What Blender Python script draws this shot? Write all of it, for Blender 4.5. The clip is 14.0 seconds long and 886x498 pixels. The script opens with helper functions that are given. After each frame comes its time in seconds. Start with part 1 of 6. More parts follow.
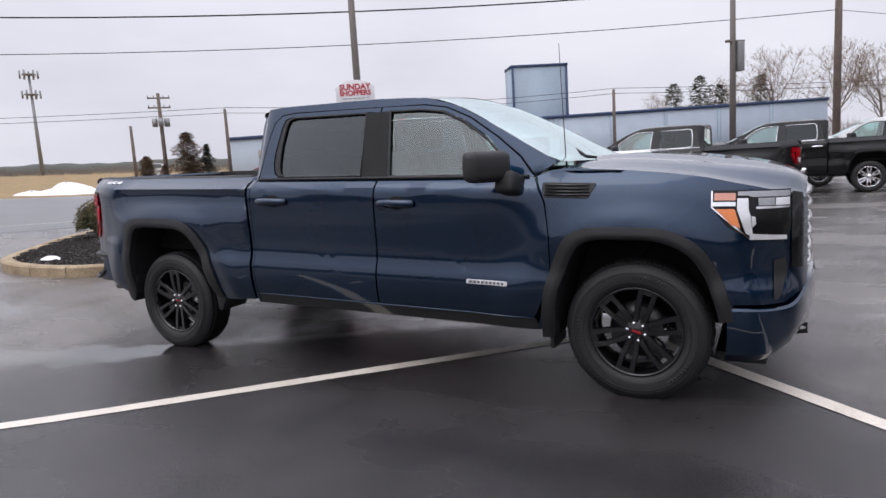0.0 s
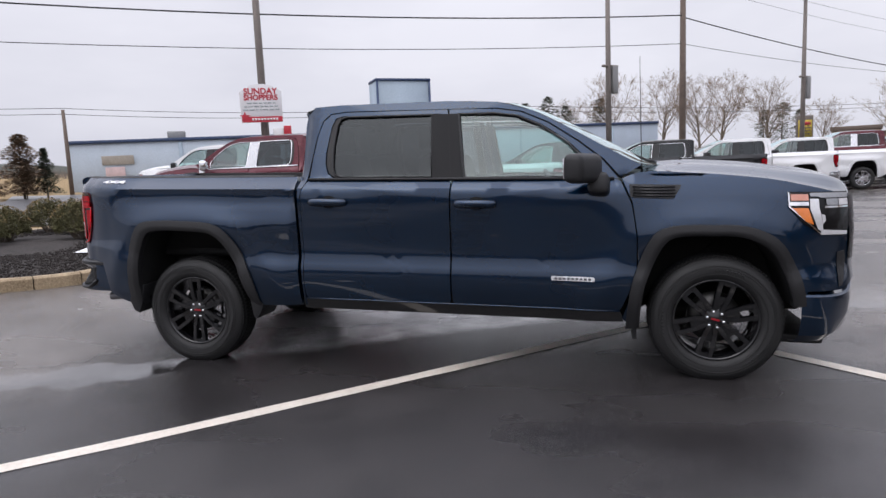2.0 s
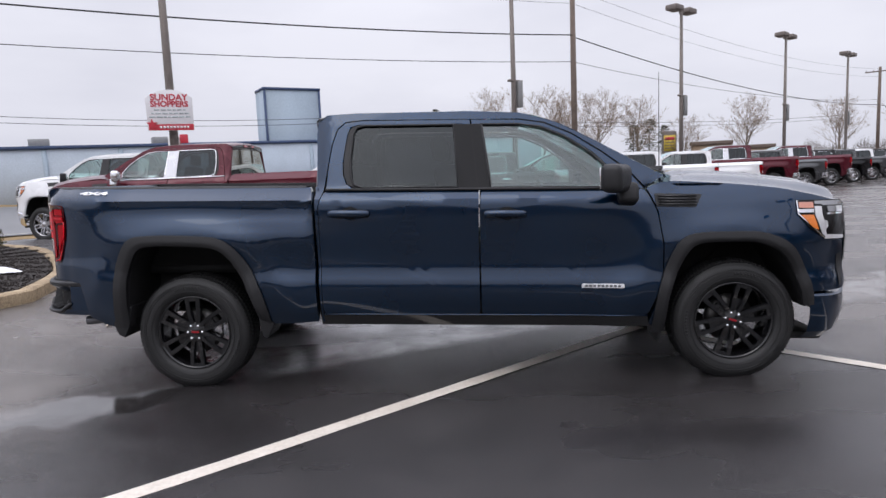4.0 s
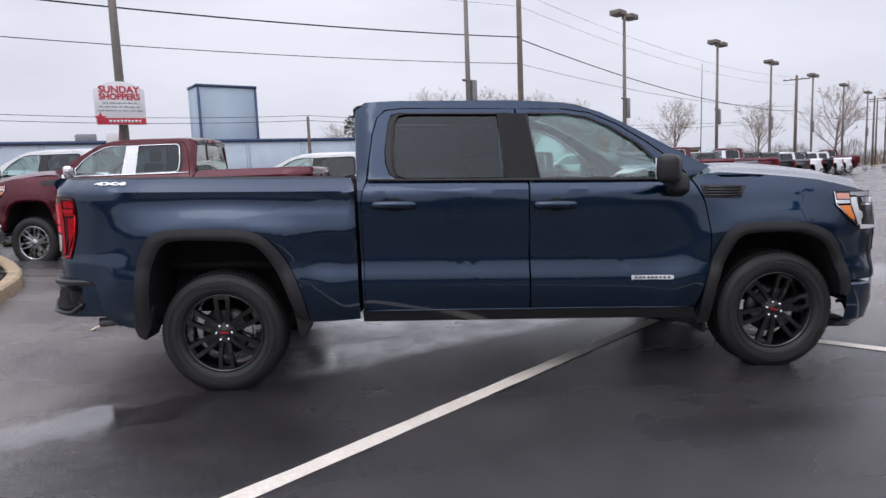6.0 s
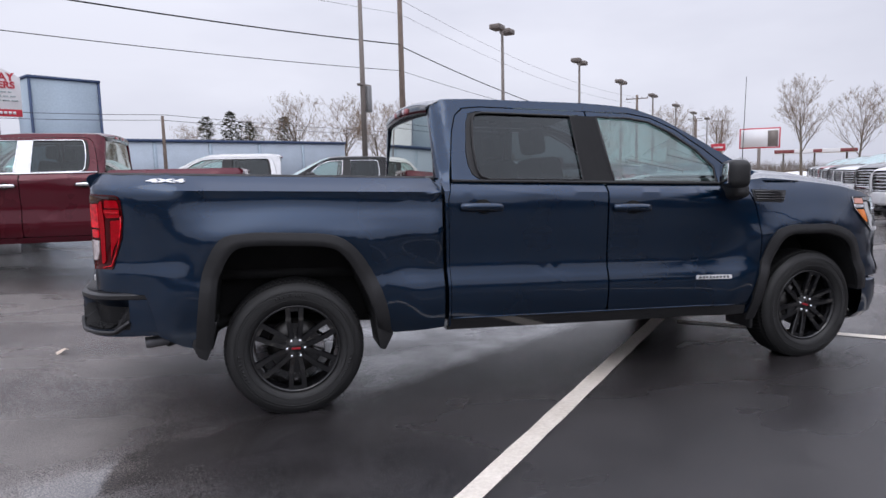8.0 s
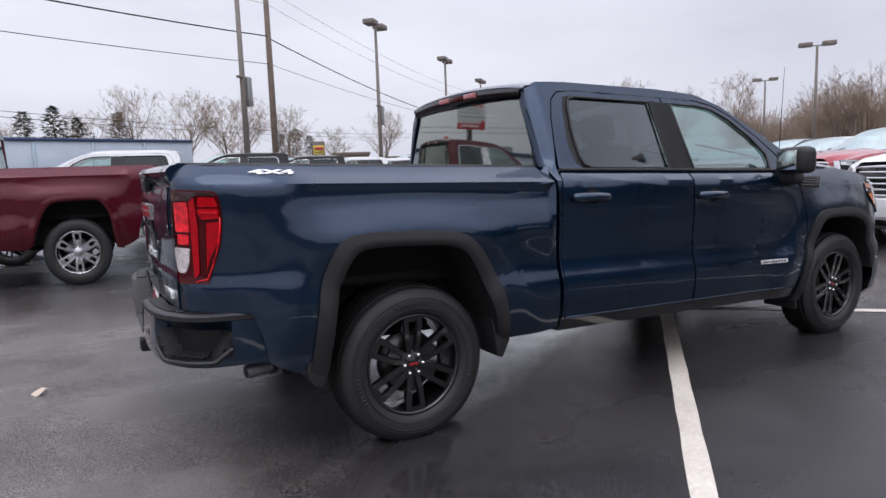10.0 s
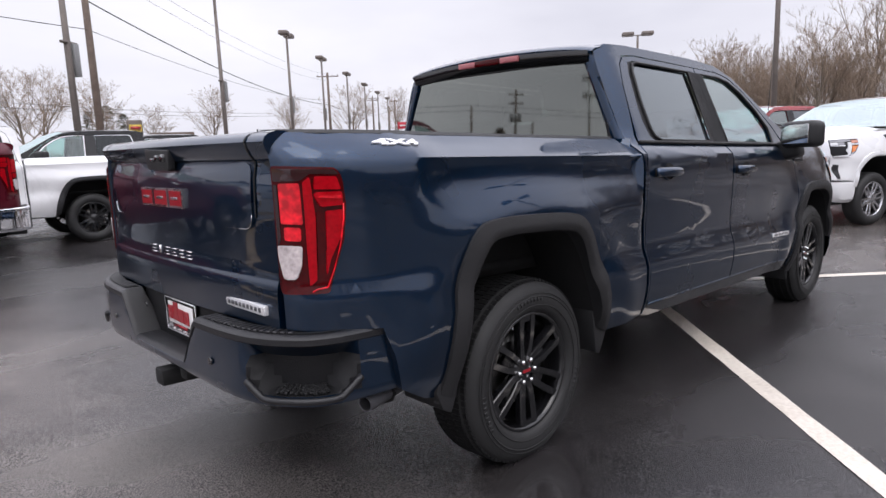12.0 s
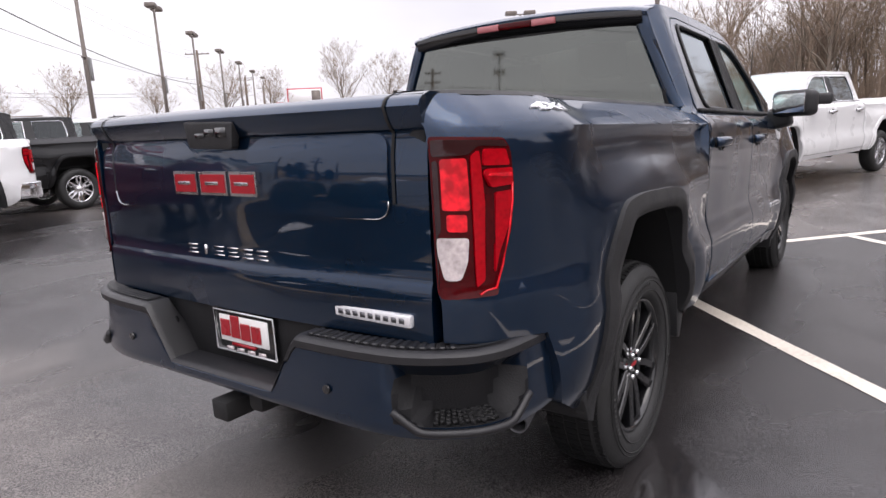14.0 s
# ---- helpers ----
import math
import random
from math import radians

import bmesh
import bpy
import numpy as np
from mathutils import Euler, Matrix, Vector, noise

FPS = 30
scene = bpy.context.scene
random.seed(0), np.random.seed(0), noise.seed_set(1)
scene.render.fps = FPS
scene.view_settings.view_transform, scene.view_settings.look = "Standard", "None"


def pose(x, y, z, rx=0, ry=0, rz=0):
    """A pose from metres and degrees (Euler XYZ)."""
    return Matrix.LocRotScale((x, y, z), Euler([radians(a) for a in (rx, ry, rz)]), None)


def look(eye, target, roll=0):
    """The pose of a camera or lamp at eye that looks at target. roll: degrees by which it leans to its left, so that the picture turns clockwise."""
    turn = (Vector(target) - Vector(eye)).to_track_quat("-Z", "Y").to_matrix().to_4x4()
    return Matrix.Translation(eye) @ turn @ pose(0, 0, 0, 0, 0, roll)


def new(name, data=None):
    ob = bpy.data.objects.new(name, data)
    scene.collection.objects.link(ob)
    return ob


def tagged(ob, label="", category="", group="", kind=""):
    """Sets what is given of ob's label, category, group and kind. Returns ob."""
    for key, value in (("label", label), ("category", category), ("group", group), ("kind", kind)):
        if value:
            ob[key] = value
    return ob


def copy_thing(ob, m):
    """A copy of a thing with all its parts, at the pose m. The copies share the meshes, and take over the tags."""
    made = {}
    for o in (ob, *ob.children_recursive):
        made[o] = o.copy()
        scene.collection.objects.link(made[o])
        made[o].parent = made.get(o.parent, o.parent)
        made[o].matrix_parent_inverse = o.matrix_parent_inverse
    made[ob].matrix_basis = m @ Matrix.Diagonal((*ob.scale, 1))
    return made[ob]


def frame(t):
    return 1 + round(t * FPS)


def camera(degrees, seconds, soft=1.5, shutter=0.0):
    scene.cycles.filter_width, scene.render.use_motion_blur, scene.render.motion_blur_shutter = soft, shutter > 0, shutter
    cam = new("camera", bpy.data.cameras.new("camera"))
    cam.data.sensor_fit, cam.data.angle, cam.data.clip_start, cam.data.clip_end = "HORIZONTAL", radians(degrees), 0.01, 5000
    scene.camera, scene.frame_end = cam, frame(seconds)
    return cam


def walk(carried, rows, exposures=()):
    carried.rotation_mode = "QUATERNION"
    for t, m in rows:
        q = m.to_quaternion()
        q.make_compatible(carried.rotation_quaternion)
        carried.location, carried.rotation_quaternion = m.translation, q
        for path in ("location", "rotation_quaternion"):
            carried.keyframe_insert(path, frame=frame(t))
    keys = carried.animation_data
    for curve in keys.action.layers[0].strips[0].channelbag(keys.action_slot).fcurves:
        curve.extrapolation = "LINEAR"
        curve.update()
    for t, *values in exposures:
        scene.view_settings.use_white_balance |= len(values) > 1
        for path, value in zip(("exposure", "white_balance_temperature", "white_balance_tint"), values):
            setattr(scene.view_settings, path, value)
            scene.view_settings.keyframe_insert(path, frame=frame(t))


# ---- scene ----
cam = camera(69.4, 14.0)
METRES, EYE, TILT, LEAN, TURN = 8.756, 1.4186, 0.0, 0.0, 27.2
ROWS = [
    (0.0, 0.0, 0.0, 0.0, -0.47, -7.66, 3.47),
    (0.5, -0.047, -0.0012, -0.0017, -3.35, -7.34, 3.24),
    (1.0, -0.0927, 0.0001, -0.0003, -6.36, -7.12, 2.83),
    (1.5, -0.1374, -0.0017, 0.0016, -10.28, -7.14, 2.5),
    (2.0, -0.172, 0.0122, 0.0002, -13.68, -7.22, 2.43),
    (2.5, -0.2055, 0.0251, 0.0018, -17.32, -6.88, 2.56),
    (3.0, -0.2407, 0.0337, 0.0041, -20.45, -6.71, 2.72),
    (5.5, -0.3174, 0.0867, 0.0012, -27.69, -6.69, 1.92),
    (6.0, -0.3462, 0.1076, -0.0012, -29.94, -6.76, 2.16),
    (6.5, -0.3799, 0.1311, 0.0001, -33.27, -6.55, 2.13),
    (7.0, -0.4196, 0.1518, 0.0012, -36.82, -6.29, 2.06),
    (7.5, -0.4466, 0.1858, -0.001, -39.81, -6.61, 1.85),
    (8.0, -0.4714, 0.2226, -0.0008, -42.91, -6.52, 1.3),
    (10.5, -0.5588, 0.4246, -0.0021, -60.0, -7.32, 2.0),
    (11.0, -0.5613, 0.4653, -0.0015, -63.73, -7.64, 1.73),
    (11.5, -0.5651, 0.5064, -0.0014, -67.84, -8.56, 1.9),
    (12.0, -0.5604, 0.5426, -0.0017, -71.49, -9.26, 2.17),
    (12.5, -0.5553, 0.5746, -0.0008, -74.72, -9.79, 2.35),
    (13.0, -0.5561, 0.606, -0.0003, -77.99, -10.5, 2.4),
    (13.5, -0.5504, 0.63, -0.0017, -80.49, -11.06, 2.68),
    (14.0, -0.5392, 0.6479, -0.0024, -82.33, -11.45, 2.95),
]
walk(cam, [(t, pose(4.419, -4.60, EYE, TILT, LEAN, TURN) @ pose(METRES * x, METRES * y, METRES * z, 90 + pitch, roll, yaw)) for t, x, y, z, yaw, pitch, roll in ROWS],
     exposures=((0.0, 0.02, 6500, 10), (3.0, 0.02, 6480, 10), (8.0, 0.01, 6300, 10.5), (11.0, 0.13, 6450, 10.5), (12.5, 0.34, 6650, 11), (14.0, 0.50, 6850, 12)))

# ---- world and sun ----
world = bpy.data.worlds.new("overcast_sky")
scene.world = world
world.use_nodes = True
wn, wl = world.node_tree.nodes, world.node_tree.links
wn.clear()
w_out = wn.new("ShaderNodeOutputWorld")
w_bg = wn.new("ShaderNodeBackground")
w_sky = wn.new("ShaderNodeTexSky")
w_sky.sky_type, w_sky.sun_disc = "NISHITA", False
w_sky.sun_elevation, w_sky.sun_rotation = radians(48), radians(200)
w_sky.air_density, w_sky.dust_density, w_sky.ozone_density = 1.0, 4.0, 1.0
w_hs = wn.new("ShaderNodeHueSaturation")
w_hs.inputs["Saturation"].default_value = 0.25
w_hs.inputs["Value"].default_value = 0.07
w_co = wn.new("ShaderNodeTexCoord")
w_map = wn.new("ShaderNodeMapping")
w_map.inputs["Scale"].default_value = (1.0, 1.0, 3.2)
w_noise = wn.new("ShaderNodeTexNoise")
w_noise.inputs["Scale"].default_value, w_noise.inputs["Detail"].default_value = 1.7, 5.0
w_ramp = wn.new("ShaderNodeValToRGB")
w_ramp.color_ramp.elements[0].position, w_ramp.color_ramp.elements[0].color = 0.30, (0.58, 0.585, 0.675, 1)
w_ramp.color_ramp.elements[1].position, w_ramp.color_ramp.elements[1].color = 0.68, (0.785, 0.785, 0.87, 1)
w_mix = wn.new("ShaderNodeMixRGB")
w_mix.inputs["Fac"].default_value = 0.86
wl.new(w_co.outputs["Generated"], w_map.inputs["Vector"])
wl.new(w_map.outputs["Vector"], w_noise.inputs["Vector"])
wl.new(w_noise.outputs["Fac"], w_ramp.inputs["Fac"])
wl.new(w_sky.outputs["Color"], w_hs.inputs["Color"])
wl.new(w_hs.outputs["Color"], w_mix.inputs["Color1"])
wl.new(w_ramp.outputs["Color"], w_mix.inputs["Color2"])
w_sep = wn.new("ShaderNodeSeparateXYZ")
w_lift = wn.new("ShaderNodeMapRange")
w_lift.interpolation_type = "SMOOTHSTEP"
for w_key, w_value in (("From Min", 0.16), ("From Max", 0.95), ("To Min", 0.97), ("To Max", 2.4)):
    w_lift.inputs[w_key].default_value = w_value
w_gain = wn.new("ShaderNodeVectorMath")
w_gain.operation = "SCALE"
wl.new(w_co.outputs["Generated"], w_sep.inputs["Vector"])
wl.new(w_sep.outputs["Z"], w_lift.inputs["Value"])
wl.new(w_mix.outputs["Color"], w_gain.inputs[0])
wl.new(w_lift.outputs[0], w_gain.inputs["Scale"])
wl.new(w_gain.outputs["Vector"], w_bg.inputs["Color"])
w_bg.inputs["Strength"].default_value = 1.2
wl.new(w_bg.outputs["Background"], w_out.inputs["Surface"])

sun_data = bpy.data.lights.new("sun", "SUN")
sun_data.energy, sun_data.angle, sun_data.color = 0.5, radians(40), (1.0, 0.97, 0.93)
sun = new("sun", sun_data)
sun.matrix_world = look((0, 0, 60), (14, 26, 0))


# ---- materials ----
def mat(name, color, rough=0.5, metal=0.0, vary=0.12, scale=4.0, fine=60.0, bump=0.0, coat=0.0, spec=0.5, random=0.0, rvary=0.08):
    """A painted, metal or plastic surface with mottling at two scales, uneven gloss and fine relief."""
    m = bpy.data.materials.new(name)
    m.use_nodes = True
    n, l = m.node_tree.nodes, m.node_tree.links
    b = n["Principled BSDF"]
    co = n.new("ShaderNodeTexCoord")
    big, small = n.new("ShaderNodeTexNoise"), n.new("ShaderNodeTexNoise")
    big.inputs["Scale"].default_value, big.inputs["Detail"].default_value = scale, 4
    small.inputs["Scale"].default_value, small.inputs["Detail"].default_value = fine, 3
    for t in (big, small):
        l.new(co.outputs["Object"], t.inputs["Vector"])
    add = n.new("ShaderNodeMath")
    add.operation = "ADD"
    l.new(big.outputs["Fac"], add.inputs[0])
    l.new(small.outputs["Fac"], add.inputs[1])
    mr = n.new("ShaderNodeMapRange")
    mr.inputs["From Min"].default_value, mr.inputs["From Max"].default_value = 0.6, 1.4
    mr.inputs["To Min"].default_value, mr.inputs["To Max"].default_value = 1 - vary, 1 + vary
    l.new(add.outputs[0], mr.inputs["Value"])
    hs = n.new("ShaderNodeHueSaturation")
    hs.inputs["Color"].default_value = (*color, 1)
    l.new(mr.outputs[0], hs.inputs["Value"])
    if random:
        oi = n.new("ShaderNodeObjectInfo")
        rr = n.new("ShaderNodeMapRange")
        rr.inputs["To Min"].default_value, rr.inputs["To Max"].default_value = 1 - random, 1 + random
        l.new(oi.outputs["Random"], rr.inputs["Value"])
        mu = n.new("ShaderNodeMath")
        mu.operation = "MULTIPLY"
        l.new(rr.outputs[0], mu.inputs[0])
        l.new(mr.outputs[0], mu.inputs[1])
        l.new(mu.outputs[0], hs.inputs["Value"])
    l.new(hs.outputs["Color"], b.inputs["Base Color"])
    ro = n.new("ShaderNodeMapRange")
    ro.inputs["From Min"].default_value, ro.inputs["From Max"].default_value = 0.3, 0.7
    ro.inputs["To Min"].default_value, ro.inputs["To Max"].default_value = max(0.02, rough - rvary), min(1, rough + rvary)
    l.new(big.outputs["Fac"], ro.inputs["Value"])
    l.new(ro.outputs[0], b.inputs["Roughness"])
    b.inputs["Metallic"].default_value = metal
    b.inputs["Specular IOR Level"].default_value = spec
    b.inputs["Coat Weight"].default_value = coat
    b.inputs["Coat Roughness"].default_value = 0.03
    if bump:
        bp = n.new("ShaderNodeBump")
        bp.inputs["Strength"].default_value, bp.inputs["Distance"].default_value = bump, 0.01
        l.new(small.outputs["Fac"], bp.inputs["Height"])
        l.new(bp.outputs["Normal"], b.inputs["Normal"])
    return m


def glass(name, tint, gloss=0.03, base=0.10, sheen=(1.0, 1.0, 1.0), power=2.3):
    """A thin pane: tinted see-through with a mirror gloss by Fresnel."""
    m = bpy.data.materials.new(name)
    m.use_nodes = True
    n, l = m.node_tree.nodes, m.node_tree.links
    n.clear()
    out = n.new("ShaderNodeOutputMaterial")
    tr, gl, mx, lw = (n.new(k) for k in ("ShaderNodeBsdfTransparent", "ShaderNodeBsdfGlossy", "ShaderNodeMixShader", "ShaderNodeLayerWeight"))
    tr.inputs["Color"].default_value = (*tint, 1)
    gl.inputs["Color"].default_value = (*sheen, 1)
    gl.inputs["Roughness"].default_value = gloss
    lw.inputs["Blend"].default_value = 0.5
    pw, ma = n.new("ShaderNodeMath"), n.new("ShaderNodeMath")
    pw.operation, ma.operation = "POWER", "MULTIPLY_ADD"
    pw.inputs[1].default_value = power
    ma.inputs[1].default_value, ma.inputs[2].default_value = 0.85, base
    l.new(lw.outputs["Facing"], pw.inputs[0])
    l.new(pw.outputs[0], ma.inputs[0])
    l.new(ma.outputs[0], mx.inputs["Fac"])
    l.new(tr.outputs[0], mx.inputs[1])
    l.new(gl.outputs[0], mx.inputs[2])
    l.new(mx.outputs[0], out.inputs["Surface"])
    return m


def emit(name, color, strength):
    m = bpy.data.materials.new(name)
    m.use_nodes = True
    b = m.node_tree.nodes["Principled BSDF"]
    b.inputs["Base Color"].default_value = (*color, 1)
    b.inputs["Emission Color"].default_value = (*color, 1)
    b.inputs["Emission Strength"].default_value = strength
    return m


def glowing_lens(name, color, low, high, scale):
    """A lens with added emission, its strength varied in random clouds."""
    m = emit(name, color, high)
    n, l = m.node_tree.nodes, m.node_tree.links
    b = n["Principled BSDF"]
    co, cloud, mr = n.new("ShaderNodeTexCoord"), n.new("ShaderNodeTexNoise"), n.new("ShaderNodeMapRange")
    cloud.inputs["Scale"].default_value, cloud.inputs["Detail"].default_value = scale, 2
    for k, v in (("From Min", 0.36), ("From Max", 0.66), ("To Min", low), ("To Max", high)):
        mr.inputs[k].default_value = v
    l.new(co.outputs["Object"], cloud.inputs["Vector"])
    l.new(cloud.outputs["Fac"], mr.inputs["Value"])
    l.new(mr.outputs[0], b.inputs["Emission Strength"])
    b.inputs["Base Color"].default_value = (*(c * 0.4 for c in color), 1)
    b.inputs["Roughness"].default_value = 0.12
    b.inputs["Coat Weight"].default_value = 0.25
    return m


def asphalt():
    """Wet asphalt: grey stone grain, damp and dry patches, shallow films of water."""
    m = bpy.data.materials.new("wet_asphalt")
    m.use_nodes = True
    n, l = m.node_tree.nodes, m.node_tree.links
    b = n["Principled BSDF"]
    co = n.new("ShaderNodeTexCoord")

    def tex(kind, scale, detail=3.0, stretch=None):
        t = n.new(kind)
        t.inputs["Scale"].default_value = scale
        if "Detail" in t.inputs:
            t.inputs["Detail"].default_value = detail
        src = co.outputs["Object"]
        if stretch:
            mp = n.new("ShaderNodeMapping")
            mp.inputs["Rotation"].default_value = (0, 0, radians(stretch[2]))
            mp.inputs["Scale"].default_value = (stretch[0], stretch[1], 1)
            l.new(src, mp.inputs["Vector"])
            src = mp.outputs["Vector"]
        l.new(src, t.inputs["Vector"])
        return t

    def rng(src, a, z, lo, hi):
        r = n.new("ShaderNodeMapRange")
        r.interpolation_type = "SMOOTHSTEP"
        for k, v in (("From Min", a), ("From Max", z), ("To Min", lo), ("To Max", hi)):
            r.inputs[k].default_value = v
        l.new(src, r.inputs["Value"])
        return r.outputs[0]

    def math_node(op, a, c):
        k = n.new("ShaderNodeMath")
        k.operation = op
        for i, v in enumerate((a, c)):
            if isinstance(v, (int, float)):
                k.inputs[i].default_value = v
            else:
                l.new(v, k.inputs[i])
        return k.outputs[0]

    grain = tex("ShaderNodeTexNoise", 150, 5)
    stone = tex("ShaderNodeTexVoronoi", 230)
    patch = tex("ShaderNodeTexNoise", 0.33, 4, (1, 2.2, -35))
    mid = tex("ShaderNodeTexNoise", 2.2, 4)
    wet = rng(math_node("ADD", patch.outputs["Fac"], math_node("MULTIPLY", mid.outputs["Fac"], 0.22)), 0.46, 0.70, 0.0, 1.0)
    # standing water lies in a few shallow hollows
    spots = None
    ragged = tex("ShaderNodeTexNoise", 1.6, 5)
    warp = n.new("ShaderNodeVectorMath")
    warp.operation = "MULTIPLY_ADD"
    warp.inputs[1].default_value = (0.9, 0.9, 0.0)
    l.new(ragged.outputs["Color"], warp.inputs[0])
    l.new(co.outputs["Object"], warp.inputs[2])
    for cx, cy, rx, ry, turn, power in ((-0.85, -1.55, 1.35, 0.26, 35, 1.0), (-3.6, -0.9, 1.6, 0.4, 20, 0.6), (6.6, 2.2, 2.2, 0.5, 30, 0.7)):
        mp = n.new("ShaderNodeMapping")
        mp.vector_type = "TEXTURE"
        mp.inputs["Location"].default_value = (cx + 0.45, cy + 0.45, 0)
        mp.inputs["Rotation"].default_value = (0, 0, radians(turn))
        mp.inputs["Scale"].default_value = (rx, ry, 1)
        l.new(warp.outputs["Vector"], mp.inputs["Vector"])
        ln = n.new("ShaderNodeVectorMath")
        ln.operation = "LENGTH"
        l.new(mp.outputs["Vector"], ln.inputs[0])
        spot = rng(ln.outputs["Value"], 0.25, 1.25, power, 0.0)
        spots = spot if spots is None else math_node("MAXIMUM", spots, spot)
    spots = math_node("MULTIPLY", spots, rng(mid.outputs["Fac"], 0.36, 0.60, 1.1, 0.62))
    place = n.new("ShaderNodeSeparateXYZ")
    l.new(co.outputs["Object"], place.inputs["Vector"])
    # wet patch with a slanting edge under the truck, sky sheen painted pale
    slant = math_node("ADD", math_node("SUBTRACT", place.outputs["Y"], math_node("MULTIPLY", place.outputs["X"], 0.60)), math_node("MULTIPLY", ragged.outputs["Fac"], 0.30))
    wet_sheen = math_node("MULTIPLY", rng(slant, -0.96, -0.66, 0.0, 1.0), math_node("MULTIPLY", rng(place.outputs["X"], 0.0, 0.6, 0.0, 1.0), rng(place.outputs["X"], 3.0, 4.6, 1.0, 0.3)))
    wet_sheen = math_node("MULTIPLY", wet_sheen, math_node("MULTIPLY", rng(place.outputs["Y"], 0.9, 1.5, 1.0, 0.0), rng(mid.outputs["Fac"], 0.3, 0.7, 0.55, 1.25)))
    tone = rng(grain.outputs["Fac"], 0.3, 0.7, 0.30, 1.8)
    ramp = n.new("ShaderNodeMixRGB")
    ramp.inputs["Color1"].default_value, ramp.inputs["Color2"].default_value = (0.036, 0.033, 0.033, 1), (0.024, 0.022, 0.023, 1)
    l.new(wet, ramp.inputs["Fac"])
    # behind the truck, past a ragged edge, paler colour paints in reflected sky
    skylit = rng(math_node("ADD", place.outputs["X"], math_node("MULTIPLY", ragged.outputs["Fac"], 1.2)), -0.9, 0.35, 1.0, 0.0)
    # it fades out where the parked row shades the ground
    skylit = math_node("MULTIPLY", skylit, rng(place.outputs["Y"], 3.2, 6.5, 1.0, 0.15))
    # the aisle beyond the head of the bays gets the same painted sky sheen
    aisle = math_node("ADD", math_node("ADD", math_node("MULTIPLY", place.outputs["X"], 0.93), place.outputs["Y"]), math_node("MULTIPLY", ragged.outputs["Fac"], 0.5))
    skylit = math_node("MAXIMUM", skylit, math_node("MULTIPLY", rng(aisle, 3.75, 4.35, 0.0, 0.8), rng(place.outputs["X"], 2.6, 3.8, 0.0, 1.0)))
    skylit_mix = n.new("ShaderNodeMixRGB")
    skylit_mix.inputs["Color2"].default_value = (0.155, 0.139, 0.130, 1)
    l.new(math_node("MULTIPLY", skylit, rng(wet, 0, 1, 1.0, 0.6)), skylit_mix.inputs["Fac"])
    l.new(ramp.outputs["Color"], skylit_mix.inputs["Color1"])
    # the pale colour stands in for sky gloss on this patch
    sheen_mix = n.new("ShaderNodeMixRGB")
    sheen_mix.inputs["Color2"].default_value = (0.34, 0.34, 0.35, 1)
    l.new(math_node("MULTIPLY", wet_sheen, 0.85), sheen_mix.inputs["Fac"])
    l.new(skylit_mix.outputs["Color"], sheen_mix.inputs["Color1"])
    hs = n.new("ShaderNodeHueSaturation")
    l.new(sheen_mix.outputs["Color"], hs.inputs["Color"])
    l.new(math_node("MULTIPLY", tone, rng(mid.outputs["Fac"], 0.3, 0.7, 0.8, 1.2)), hs.inputs["Value"])
    # scattered pale chips of stone
    chip = tex("ShaderNodeTexVoronoi", 16)
    chip.voronoi_dimensions = "2D"
    keep = n.new("ShaderNodeSeparateXYZ")
    l.new(chip.outputs["Color"], keep.inputs["Vector"])
    fleck = math_node("MULTIPLY", rng(chip.outputs["Distance"], 0.045, 0.085, 0.9, 0.0), rng(keep.outputs["X"], 0.93, 0.94, 0.0, 1.0))
    chips = n.new("ShaderNodeMixRGB")
    chips.inputs["Color2"].default_value = (0.42, 0.40, 0.37, 1)
    l.new(fleck, chips.inputs["Fac"])
    l.new(hs.outputs["Color"], chips.inputs["Color1"])
    l.new(chips.outputs["Color"], b.inputs["Base Color"])
    rough = math_node("ADD", rng(wet, 0, 1, 0.31, 0.18), rng(mid.outputs["Fac"], 0.3, 0.7, -0.03, 0.05))
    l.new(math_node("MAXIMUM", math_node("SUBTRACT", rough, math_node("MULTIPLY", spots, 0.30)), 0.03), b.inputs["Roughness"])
    # mirror gloss raised past water's own to brighten the wet patches
    l.new(math_node("ADD", math_node("MULTIPLY", math_node("ADD", spots, math_node("MULTIPLY", wet_sheen, 2.2)), 1.1), 0.55), b.inputs["Specular IOR Level"])
    bp = n.new("ShaderNodeBump")
    bp.inputs["Distance"].default_value = 0.0045
    l.new(math_node("MAXIMUM", math_node("SUBTRACT", math_node("ADD", rng(wet, 0, 1, 0.44, 0.26), math_node("MULTIPLY", skylit, 0.15)), math_node("MULTIPLY", math_node("ADD", spots, math_node("MULTIPLY", wet_sheen, 0.2)), 0.9)), 0.02), bp.inputs["Strength"])
    l.new(math_node("ADD", grain.outputs["Fac"], math_node("MULTIPLY", stone.outputs["Distance"], 0.7)), bp.inputs["Height"])
    l.new(bp.outputs["Normal"], b.inputs["Normal"])
    return m


BLUE = mat("blue_metallic_paint", (0.0027, 0.0190, 0.0500), 0.29, 0.80, 0.06, 1.5, 400, 0, 1.0, spec=0.05)
BLUE.node_tree.nodes["Principled BSDF"].inputs["Coat IOR"].default_value = 1.53
BLACK_PLASTIC = mat("black_textured_plastic", (0.017, 0.017, 0.0185), 0.50, 0, 0.15, 6, 300, 0.25, spec=0.40)
BLACK_GLOSS = mat("gloss_black", (0.008, 0.008, 0.009), 0.12, 0, 0.1, 5, 80, 0, 0.6)
DARK = mat("underbody_black", (0.006, 0.006, 0.0065), 0.8, 0, 0.3, 5, 40)
